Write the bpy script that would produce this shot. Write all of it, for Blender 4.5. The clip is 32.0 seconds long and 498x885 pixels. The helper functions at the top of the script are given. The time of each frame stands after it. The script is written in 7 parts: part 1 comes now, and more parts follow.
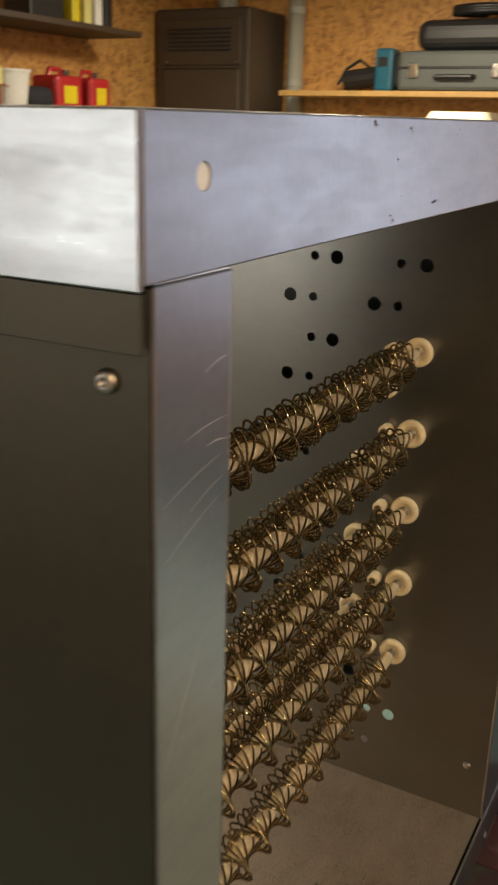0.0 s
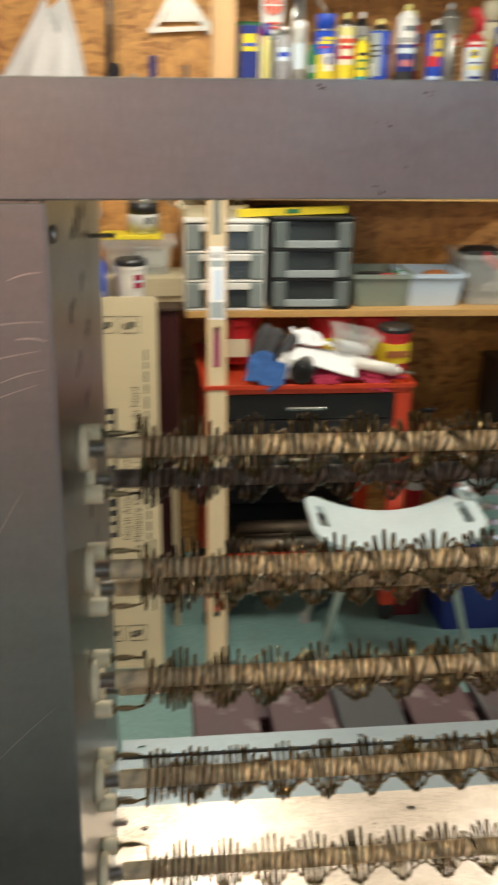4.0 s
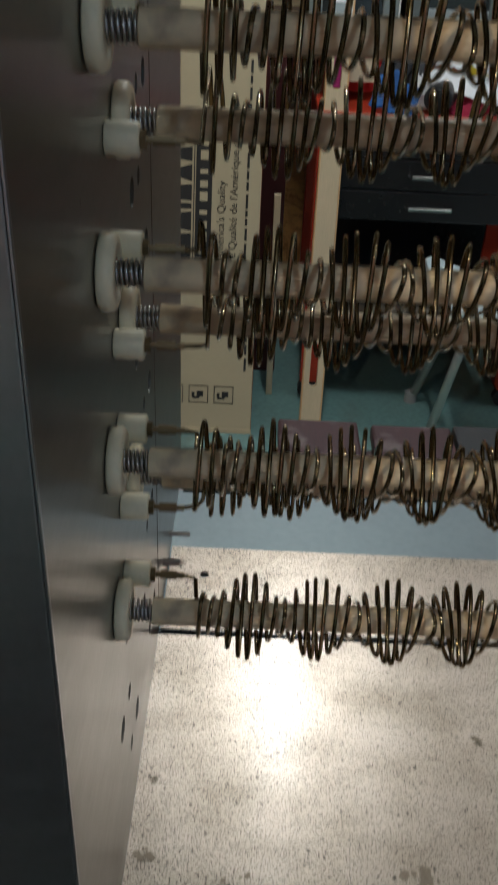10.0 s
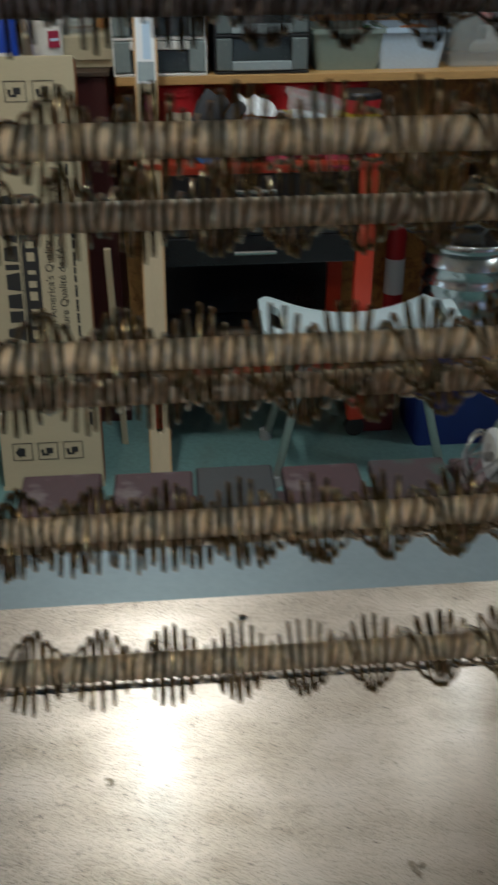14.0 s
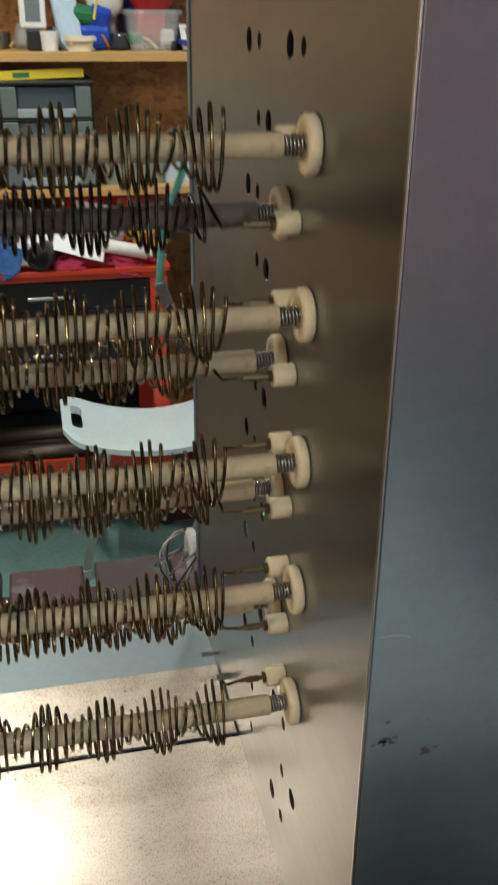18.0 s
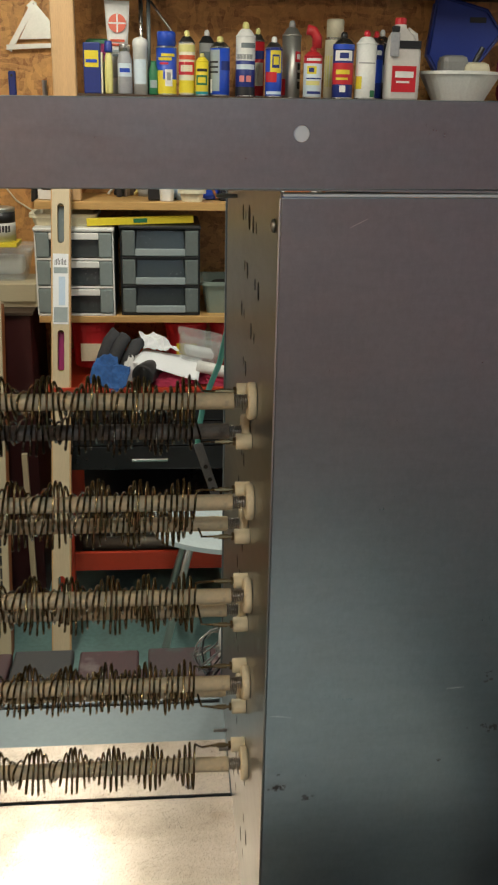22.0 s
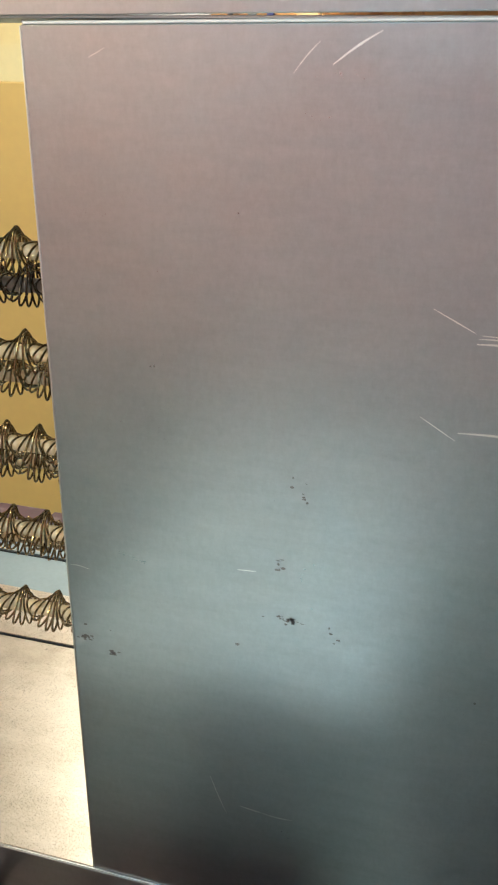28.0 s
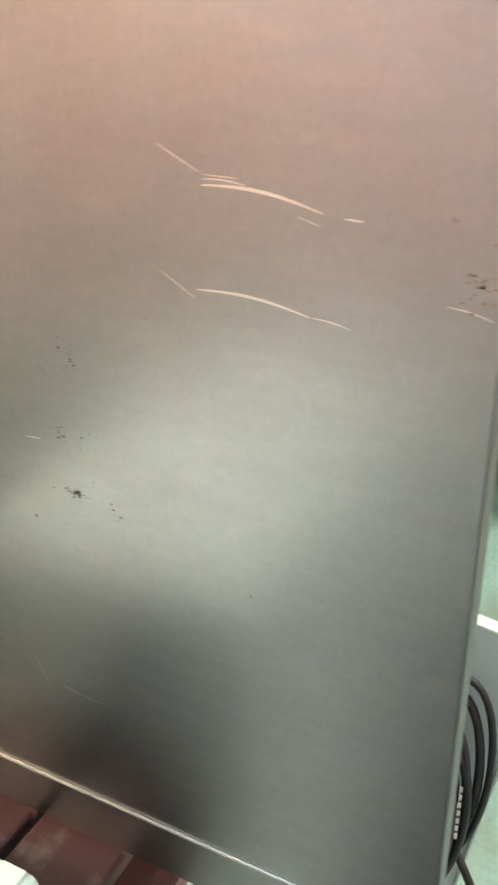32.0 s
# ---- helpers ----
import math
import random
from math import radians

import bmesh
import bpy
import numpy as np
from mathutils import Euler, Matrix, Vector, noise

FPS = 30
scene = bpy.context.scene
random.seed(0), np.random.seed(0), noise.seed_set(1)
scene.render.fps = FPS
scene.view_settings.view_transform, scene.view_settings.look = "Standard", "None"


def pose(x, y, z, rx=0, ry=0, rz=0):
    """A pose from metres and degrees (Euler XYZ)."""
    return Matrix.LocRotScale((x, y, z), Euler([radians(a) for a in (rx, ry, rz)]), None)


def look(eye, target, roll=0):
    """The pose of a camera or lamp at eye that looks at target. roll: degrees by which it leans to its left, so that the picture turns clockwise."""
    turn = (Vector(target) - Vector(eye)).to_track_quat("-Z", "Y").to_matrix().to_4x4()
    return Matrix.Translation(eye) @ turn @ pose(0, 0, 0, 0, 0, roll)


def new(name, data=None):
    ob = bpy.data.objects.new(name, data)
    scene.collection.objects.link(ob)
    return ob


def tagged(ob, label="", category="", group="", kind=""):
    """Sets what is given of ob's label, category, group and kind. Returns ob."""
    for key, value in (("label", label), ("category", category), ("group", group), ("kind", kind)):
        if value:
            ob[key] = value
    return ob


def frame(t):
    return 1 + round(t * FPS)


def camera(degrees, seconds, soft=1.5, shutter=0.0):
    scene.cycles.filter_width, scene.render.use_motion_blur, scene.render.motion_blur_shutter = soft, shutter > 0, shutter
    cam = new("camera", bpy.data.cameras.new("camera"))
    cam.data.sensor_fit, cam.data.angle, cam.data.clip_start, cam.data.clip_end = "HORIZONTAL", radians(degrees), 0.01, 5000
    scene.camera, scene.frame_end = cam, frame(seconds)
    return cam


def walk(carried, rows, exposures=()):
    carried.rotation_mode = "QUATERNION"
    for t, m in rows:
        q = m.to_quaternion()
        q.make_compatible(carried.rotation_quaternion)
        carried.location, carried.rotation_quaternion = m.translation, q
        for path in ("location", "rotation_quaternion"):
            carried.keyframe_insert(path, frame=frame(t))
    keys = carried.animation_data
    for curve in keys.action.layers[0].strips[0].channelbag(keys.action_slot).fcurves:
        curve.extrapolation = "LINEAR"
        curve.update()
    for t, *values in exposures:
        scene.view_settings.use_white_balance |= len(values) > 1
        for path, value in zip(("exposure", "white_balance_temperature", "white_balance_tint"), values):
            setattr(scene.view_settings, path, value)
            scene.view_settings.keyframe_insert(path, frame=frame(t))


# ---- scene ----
cam = camera(30.2, 32.0, soft=2.1, shutter=0.7)
EXPO = [(0, 0.15, 7300, 10), (0.5, 0.65, 7400, 3), (1, 1.33, 7800, -7), (1.5, 1.12, 7400, -3), (2, 1.1, 6600, 2), (3, 0.56, 6200, 5), (3.5, 0.42, 6200, 6), (4, 0.43, 6250, 8), (7, -0.45, 5700, 5), (9, -0.6, 5350, 6), (11, -0.6, 5200, 7), (13, -0.64, 5150, 6), (14, -0.62, 5200, 4), (15, -0.42, 5450, 3), (18, 0.05, 5650, 5), (19, 0.52, 5600, 4), (20, 0.58, 5650, 3), (21, 0.1, 5900, 4), (22, -0.24, 6050, 5), (23, -0.24, 6050, 5), (25, -0.12, 6200, 3), (27, 0.82, 6200, 4), (28, 1.28, 5750, 0), (29, 1.38, 6000, 2), (30, 0.93, 6150, 4), (31, 1.22, 6650, 12), (32, 1.74, 6650, 6)]
PATH = [
    (0, (-0.312, -0.179, 0.803), (1.355, 0.718, 0.157), 1.6),
    (0.5, (-0.219, -0.214, 0.803), (1.338, 0.835, 0.113), 3.3),
    (1, (-0.177, -0.313, 0.811), (1.182, 0.986, 0.128), 3.1),
    (1.5, (-0.139, -0.36, 0.817), (1.068, 1.08, 0.131), 1.5),
    (2, (-0.079, -0.34, 0.811), (1.084, 1.142, 0.138), 0.7),
    (2.5, (-0.027, -0.391, 0.816), (0.849, 1.279, 0.149), 1.5),
    (3, (0.009, -0.46, 0.814), (0.644, 1.303, 0.114), 1.0),
    (3.5, (0.012, -0.452, 0.806), (0.555, 1.34, 0.104), 0.7),
    (4, (0.049, -0.468, 0.802), (0.261, 1.385, 0.101), 1.1),
    (4.5, (0.083, -0.471, 0.777), (0.042, 1.371, -0.003), -0.1),
    (6.5, (0.088, -0.36, 0.633), (0.016, 1.367, -0.373), -0.1),
    (7, (0.101, -0.351, 0.585), (0.041, 1.321, -0.512), -0.3),
    (7.5, (0.088, -0.337, 0.539), (0.078, 1.29, -0.625), 1.1),
    (8, (0.098, -0.312, 0.513), (0.073, 1.272, -0.706), 0.6),
    (8.5, (0.089, -0.295, 0.505), (0.057, 1.263, -0.749), 0.9),
    (9, (0.075, -0.279, 0.504), (0.032, 1.302, -0.719), 1.0),
    (9.5, (0.068, -0.242, 0.515), (0.036, 1.383, -0.651), 1.3),
    (10, (0.063, -0.227, 0.536), (0.072, 1.453, -0.549), 2.7),
    (10.5, (0.068, -0.226, 0.562), (0.002, 1.492, -0.46), 2.0),
    (11, (0.099, -0.233, 0.57), (-0.010, 1.5, -0.422), 0.9),
    (11.5, (0.145, -0.238, 0.574), (0.043, 1.506, -0.4), 0.3),
    (12, (0.175, -0.24, 0.582), (0.09, 1.515, -0.373), -0.1),
    (12.5, (0.2, -0.243, 0.585), (0.154, 1.513, -0.372), 0.1),
    (13, (0.223, -0.244, 0.578), (0.21, 1.507, -0.389), -0.2),
    (13.5, (0.257, -0.244, 0.572), (0.31, 1.492, -0.42), -0.2),
    (14, (0.307, -0.253, 0.561), (0.446, 1.471, -0.444), -0.4),
    (14.5, (0.357, -0.275, 0.576), (0.565, 1.413, -0.476), 0.1),
    (15, (0.396, -0.274, 0.562), (0.703, 1.397, -0.493), -0.8),
    (15.5, (0.43, -0.281, 0.552), (0.815, 1.375, -0.501), 0.0),
    (17.5, (0.498, -0.329, 0.599), (0.982, 1.389, -0.301), 1.1),
    (18, (0.504, -0.361, 0.639), (0.913, 1.402, -0.211), 0.5),
    (18.5, (0.484, -0.398, 0.684), (0.926, 1.385, -0.107), 2.4),
    (19, (0.439, -0.455, 0.742), (0.916, 1.341, 0.004), 0.9),
    (19.5, (0.42, -0.515, 0.774), (0.923, 1.286, 0.063), 0.9),
    (20, (0.429, -0.543, 0.806), (0.864, 1.302, 0.168), 0.6),
    (20.5, (0.473, -0.581, 0.813), (0.755, 1.295, 0.179), 0.5),
    (21, (0.532, -0.622, 0.825), (0.724, 1.271, 0.209), 0.4),
    (21.5, (0.563, -0.657, 0.822), (0.687, 1.228, 0.163), 1.4),
    (22, (0.577, -0.621, 0.807), (0.754, 1.253, 0.131), 1.2),
    (22.5, (0.604, -0.596, 0.806), (0.747, 1.284, 0.137), 0.9),
    (23, (0.668, -0.611, 0.807), (0.663, 1.269, 0.126), 1.5),
    (23.5, (0.723, -0.641, 0.813), (0.61, 1.237, 0.136), 0.5),
    (24, (0.763, -0.662, 0.814), (0.574, 1.209, 0.133), 0.2),
    (24.5, (0.778, -0.614, 0.793), (0.636, 1.251, 0.085), -0.4),
    (25, (0.813, -0.591, 0.794), (0.599, 1.272, 0.1), -0.2),
    (25.5, (0.882, -0.588, 0.79), (0.538, 1.248, 0.076), 0.1),
    (27.5, (0.947, -0.601, 0.757), (0.505, 1.185, -0.028), 0.2),
    (28, (0.981, -0.587, 0.752), (0.466, 1.164, -0.065), 0.3),
    (28.5, (0.984, -0.597, 0.744), (0.502, 1.166, -0.068), 0.3),
    (29, (1.043, -0.564, 0.746), (0.398, 1.128, -0.103), -0.5),
    (29.5, (1.08, -0.566, 0.73), (0.335, 1.1, -0.089), 0.4),
    (30, (1.086, -0.557, 0.704), (0.336, 1.051, -0.217), -0.6),
    (30.5, (1.07, -0.529, 0.688), (0.437, 1.09, -0.302), -1.3),
    (31, (1.112, -0.502, 0.682), (0.456, 1.119, -0.287), -0.9),
    (31.5, (1.169, -0.455, 0.694), (0.405, 1.097, -0.31), -0.3),
    (32, (1.236, -0.463, 0.683), (0.401, 1.097, -0.248), -1.0),
]
walk(cam, [(t, look(eye, target, roll)) for t, eye, target, roll in PATH], EXPO)

# ---- world and lights ----
world = bpy.data.worlds.new("garage_world")
scene.world = world
world.use_nodes = True
world.node_tree.nodes["Background"].inputs[0].default_value = (0.55, 0.62, 0.7, 1)
world.node_tree.nodes["Background"].inputs[1].default_value = 0.15


def area_lamp(name, m, sx, sy, power, colour):
    d = bpy.data.lights.new(name, "AREA")
    d.shape, d.size, d.size_y, d.energy, d.color = "RECTANGLE", sx, sy, power, colour
    ob = new(name, d)
    ob.matrix_world = m
    return ob


CEIL = 1.60
FLOOR = -0.85
# rear pair set from floor glints; front and far-side tubes added as unseen fill
LAMPS = [(0.19, 1.66, 16, 0), (1.12, 1.66, 5.5, 0), (0.6, -1.65, 11.5, 1), (3.0, 1.2, 30, 0)]
for lx, ly, power, cool in LAMPS:
    area_lamp("tube_light", pose(lx, ly, CEIL - 0.085), 0.05, 0.56, power, (0.72, 0.91, 1.0) if cool else (1.0, 0.92, 0.76))
# unseen daylight panels added beside both side walls; no windows are built
area_lamp("side_daylight", pose(4.29, -2.2, 0.55, 90, 0, 90), 1.8, 1.3, 13, (0.62, 0.74, 1.0))
# two warm bulbs added out of view as fill light
FILL_BULBS = [(-0.95, -1.05, 40, (1.0, 0.75, 0.47)), (-0.85, -2.80, 10, (1.0, 0.72, 0.54))]
for bx, by, power, tone in FILL_BULBS:
    bulb = bpy.data.lights.new("fill_bulb_light", "POINT")
    bulb.energy, bulb.color, bulb.shadow_soft_size = power, tone, 0.05
    new("fill_bulb_light", bulb).matrix_world = pose(bx, by, CEIL - 0.16)
area_lamp("side_daylight", pose(-2.39, 1.75, 0.62, 90, 0, -90), 1.2, 0.8, 11, (0.90, 0.97, 1.0))


# ---- materials ----
def mat(name, colour=(0.5, 0.5, 0.5), rough=0.5, metal=0.0, spread=0.12, scale=30.0, bump=0.0, stretch=(1, 1, 1), fine=4.0, spec=0.5, alpha=1.0, trans=0.0, dirt=None):
    """A surface with two scales of variation in colour and roughness, and fine relief."""
    m = bpy.data.materials.new(name)
    m.use_nodes = True
    n, l = m.node_tree.nodes, m.node_tree.links
    b = n["Principled BSDF"]
    b.inputs["Metallic"].default_value, b.inputs["Specular IOR Level"].default_value = metal, spec
    b.inputs["Alpha"].default_value, b.inputs["Transmission Weight"].default_value = alpha, trans
    tc, mp = n.new("ShaderNodeTexCoord"), n.new("ShaderNodeMapping")
    mp.inputs["Scale"].default_value = stretch
    l.new(tc.outputs["Object"], mp.inputs[0])
    big, small = n.new("ShaderNodeTexNoise"), n.new("ShaderNodeTexNoise")
    big.inputs["Scale"].default_value, big.inputs["Detail"].default_value = scale / fine, 5
    small.inputs["Scale"].default_value, small.inputs["Detail"].default_value = scale * fine, 3
    l.new(mp.outputs[0], big.inputs[0]), l.new(mp.outputs[0], small.inputs[0])
    add = n.new("ShaderNodeMath")
    add.operation = "ADD"
    l.new(big.outputs[0], add.inputs[0]), l.new(small.outputs[0], add.inputs[1])
    ramp = n.new("ShaderNodeMapRange")
    ramp.inputs["From Min"].default_value, ramp.inputs["From Max"].default_value = 0.6, 1.4
    ramp.inputs["To Min"].default_value, ramp.inputs["To Max"].default_value = 1 - spread, 1 + spread
    l.new(add.outputs[0], ramp.inputs[0])
    mul = n.new("ShaderNodeVectorMath")
    mul.operation = "SCALE"
    mul.inputs[0].default_value = colour
    l.new(ramp.outputs[0], mul.inputs["Scale"])
    last = mul.outputs[0]
    if dirt:
        dn, dr, mx = n.new("ShaderNodeTexNoise"), n.new("ShaderNodeMapRange"), n.new("ShaderNodeMix")
        dn.inputs["Scale"].default_value, dn.inputs["Detail"].default_value = dirt[1], 6
        dr.inputs["From Min"].default_value, dr.inputs["From Max"].default_value = dirt[2], dirt[2] + 0.12
        l.new(tc.outputs["Object"], dn.inputs[0]), l.new(dn.outputs[0], dr.inputs[0])
        mx.data_type = "RGBA"
        l.new(dr.outputs[0], mx.inputs["Factor"]), l.new(last, mx.inputs["A"])
        mx.inputs["B"].default_value = (*dirt[0], 1)
        last = mx.outputs["Result"]
    l.new(last, b.inputs["Base Color"])
    rr = n.new("ShaderNodeMapRange")
    rr.inputs["From Min"].default_value, rr.inputs["From Max"].default_value = 0.6, 1.4
    rr.inputs["To Min"].default_value, rr.inputs["To Max"].default_value = rough * 0.85, min(1, rough * 1.15)
    l.new(add.outputs[0], rr.inputs[0]), l.new(rr.outputs[0], b.inputs["Roughness"])
    if bump:
        bp = n.new("ShaderNodeBump")
        bp.inputs["Strength"].default_value, bp.inputs["Distance"].default_value = bump, 0.0006 if metal else 0.002
        l.new(small.outputs[0], bp.inputs["Height"]), l.new(bp.outputs[0], b.inputs["Normal"])
    return m


def noise_of(n, l, coords, stretch, detail=3.0, rough=0.5, turn=0.0):
    """A noise texture on object coordinates, stretched per axis."""
    mp, t = n.new("ShaderNodeMapping"), n.new("ShaderNodeTexNoise")
    mp.inputs["Scale"].default_value, mp.inputs["Rotation"].default_value = stretch, (0, turn, 0)
    t.inputs["Scale"].default_value, t.inputs["Detail"].default_value, t.inputs["Roughness"].default_value = 1.0, detail, rough
    l.new(coords, mp.inputs[0]), l.new(mp.outputs[0], t.inputs[0])
    return t.outputs[0]


def weighted(n, l, start, terms):
    """start + the sum of weight * (value - 0.5)."""
    last = None
    for value, weight in terms:
        m = n.new("ShaderNodeMath")
        m.operation = "MULTIPLY_ADD"
        l.new(value, m.inputs[0])
        m.inputs[1].default_value = weight
        if last is None:
            m.inputs[2].default_value = start - 0.5 * sum(w for _, w in terms)
        else:
            l.new(last, m.inputs[2])
        last = m.outputs[0]
    return last


def osb(name, light, dark):
    """Pressed board of overlapping wood flakes."""
    m = bpy.data.materials.new(name)
    m.use_nodes = True
    n, l = m.node_tree.nodes, m.node_tree.links
    b = n["Principled BSDF"]
    tc = n.new("ShaderNodeTexCoord")
    warp = n.new("ShaderNodeTexNoise")
    warp.inputs["Scale"].default_value = 7
    l.new(tc.outputs["Object"], warp.inputs[0])
    mixv = n.new("ShaderNodeVectorMath")
    mixv.operation = "MULTIPLY_ADD"
    l.new(warp.outputs["Color"], mixv.inputs[0])
    mixv.inputs[1].default_value = (0.09, 0.09, 0.09)
    l.new(tc.outputs["Object"], mixv.inputs[2])
    cols = []
    for rot, sc in ((0.5, (24, 24, 72)), (-0.7, (62, 62, 27))):
        mp = n.new("ShaderNodeMapping")
        mp.inputs["Rotation"].default_value = (0, rot, 0)
        mp.inputs["Scale"].default_value = sc
        l.new(mixv.outputs[0], mp.inputs[0])
        v = n.new("ShaderNodeTexVoronoi")
        v.inputs["Scale"].default_value = 1.0
        l.new(mp.outputs[0], v.inputs[0])
        cols.append(v)
    sep = n.new("ShaderNodeMix")
    sep.data_type = "FLOAT"
    big = n.new("ShaderNodeTexNoise")
    big.inputs["Scale"].default_value = 5
    l.new(tc.outputs["Object"], big.inputs[0])
    l.new(big.outputs[0], sep.inputs["Factor"])
    for k, v in enumerate(cols):
        s = n.new("ShaderNodeSeparateColor")
        l.new(v.outputs["Color"], s.inputs[0])
        l.new(s.outputs[0], sep.inputs[2 + k])
    ramp = n.new("ShaderNodeValToRGB")
    ramp.color_ramp.elements[0].color = (*dark, 1)
    ramp.color_ramp.elements[1].color = (*light, 1)
    mid = ramp.color_ramp.elements.new(0.45)
    mid.color = (*[0.35 * d + 0.65 * c for d, c in zip(dark, light)], 1)
    # splinters and dark resin specks over the flakes
    grit = noise_of(n, l, tc.outputs["Object"], (150, 150, 110), 4.0, 0.7)
    l.new(weighted(n, l, 0.5, ((sep.outputs[0], 0.85), (grit, 0.75))), ramp.inputs[0])
    l.new(ramp.outputs[0], b.inputs["Base Color"])
    b.inputs["Roughness"].default_value = 0.55
    bp = n.new("ShaderNodeBump")
    bp.inputs["Strength"].default_value, bp.inputs["Distance"].default_value = 0.4, 0.003
    l.new(sep.outputs[0], bp.inputs["Height"]), l.new(bp.outputs[0], b.inputs["Normal"])
    return m


def mill_steel(name, colour, rough, wisp=0.30, grain=0.26):
    """Mill-finished steel: short upright grain, sideways wisps and broad blotches."""
    m = bpy.data.materials.new(name)
    m.use_nodes = True
    n, l = m.node_tree.nodes, m.node_tree.links
    b = n["Principled BSDF"]
    b.inputs["Metallic"].default_value = 1.0
    tc = n.new("ShaderNodeTexCoord").outputs["Object"]
    fine = noise_of(n, l, tc, (300, 300, 170), 4.0, 0.7)
    wisps = noise_of(n, l, tc, (13, 13, 58), 7.0, 0.74, 0.06)
    broad = noise_of(n, l, tc, (9, 9, 12), 5.0, 0.6)
    flecks = noise_of(n, l, tc, (70, 70, 210), 3.0, 0.6)
    sc = n.new("ShaderNodeVectorMath")
    sc.operation = "SCALE"
    sc.inputs[0].default_value = colour
    l.new(weighted(n, l, 1.0, ((fine, grain), (wisps, wisp), (broad, 0.14), (flecks, 0.07))), sc.inputs["Scale"])
    l.new(sc.outputs[0], b.inputs["Base Color"])
    l.new(weighted(n, l, rough, ((wisps, -0.80 * wisp), (broad, 0.12), (fine, 0.10), (flecks, -0.04))), b.inputs["Roughness"])
    bp = n.new("ShaderNodeBump")
    bp.inputs["Strength"].default_value, bp.inputs["Distance"].default_value = 0.03, 0.0005
    l.new(fine, bp.inputs["Height"]), l.new(bp.outputs[0], b.inputs["Normal"])
    return m


def speckled_steel(name):
    """Galvanised sheet: tan smears, dark flecks, and a coat that breaks up the sheen."""
    m = bpy.data.materials.new(name)
    m.use_nodes = True
    n, l = m.node_tree.nodes, m.node_tree.links
    b = n["Principled BSDF"]
    b.inputs["Metallic"].default_value = 0.85
    tc = n.new("ShaderNodeTexCoord").outputs["Object"]
    mottle = noise_of(n, l, tc, (26, 22, 26), 6.0, 0.66)
    smear = noise_of(n, l, tc, (5, 17, 9), 5.0, 0.6)
    grit = noise_of(n, l, tc, (330, 260, 300), 3.0, 0.6)
    fleck = noise_of(n, l, tc, (860, 690, 780), 2.0, 0.55)
    blot = noise_of(n, l, tc, (300, 240, 260), 2.5, 0.6)
    tone = n.new("ShaderNodeMix")
    tone.data_type = "RGBA"
    rng = n.new("ShaderNodeMapRange")
    rng.inputs["From Min"].default_value, rng.inputs["From Max"].default_value = 0.40, 0.66
    l.new(weighted(n, l, 0.5, ((mottle, 0.42), (smear, 0.5))), rng.inputs[0])
    l.new(rng.outputs[0], tone.inputs["Factor"])
    tone.inputs["A"].default_value, tone.inputs["B"].default_value = (0.60, 0.505, 0.42, 1), (0.40, 0.32, 0.24, 1)
    sc = n.new("ShaderNodeVectorMath")
    sc.operation = "SCALE"
    l.new(tone.outputs["Result"], sc.inputs[0])
    l.new(weighted(n, l, 1.0, ((grit, 0.55), (mottle, 0.25))), sc.inputs["Scale"])
    # flecks crowd towards one side of the sheet
    sx = n.new("ShaderNodeSeparateXYZ")
    l.new(tc, sx.inputs[0])
    dark = None
    for field, lo, hi in ((fleck, 0.580, 0.613), (blot, 0.650, 0.675)):
        thin = n.new("ShaderNodeMath")
        thin.operation = "MULTIPLY_ADD"
        l.new(sx.outputs[0], thin.inputs[0])
        thin.inputs[1].default_value = -0.085
        l.new(weighted(n, l, 0.5, ((field, 1.0), (smear, 0.12), (mottle, 0.10))), thin.inputs[2])
        r = n.new("ShaderNodeMapRange")
        r.inputs["From Min"].default_value, r.inputs["From Max"].default_value = lo - 0.02, hi - 0.02
        l.new(thin.outputs[0], r.inputs[0])
        if dark is None:
            dark = r.outputs[0]
        else:
            mxm = n.new("ShaderNodeMath")
            mxm.operation = "MAXIMUM"
            l.new(dark, mxm.inputs[0]), l.new(r.outputs[0], mxm.inputs[1])
            dark = mxm.outputs[0]
    mx = n.new("ShaderNodeMix")
    mx.data_type = "RGBA"
    l.new(dark, mx.inputs["Factor"]), l.new(sc.outputs[0], mx.inputs["A"])
    mx.inputs["B"].default_value = (0.10, 0.08, 0.06, 1)
    l.new(mx.outputs["Result"], b.inputs["Base Color"])
    worn = n.new("ShaderNodeMapRange")
    worn.inputs["To Min"].default_value, worn.inputs["To Max"].default_value = 0.83, 0.1
    l.new(dark, worn.inputs[0]), l.new(worn.outputs[0], b.inputs["Metallic"])
    l.new(weighted(n, l, 0.37, ((mottle, 0.16), (smear, 0.10), (grit, 0.10))), b.inputs["Roughness"])
    coat = n.new("ShaderNodeMapRange")
    coat.inputs["To Min"].default_value, coat.inputs["To Max"].default_value = 0.34, 0.02
    l.new(dark, coat.inputs[0]), l.new(coat.outputs[0], b.inputs["Coat Weight"])
    l.new(weighted(n, l, 0.15, ((mottle, 0.16),)), b.inputs["Coat Roughness"])
    return m


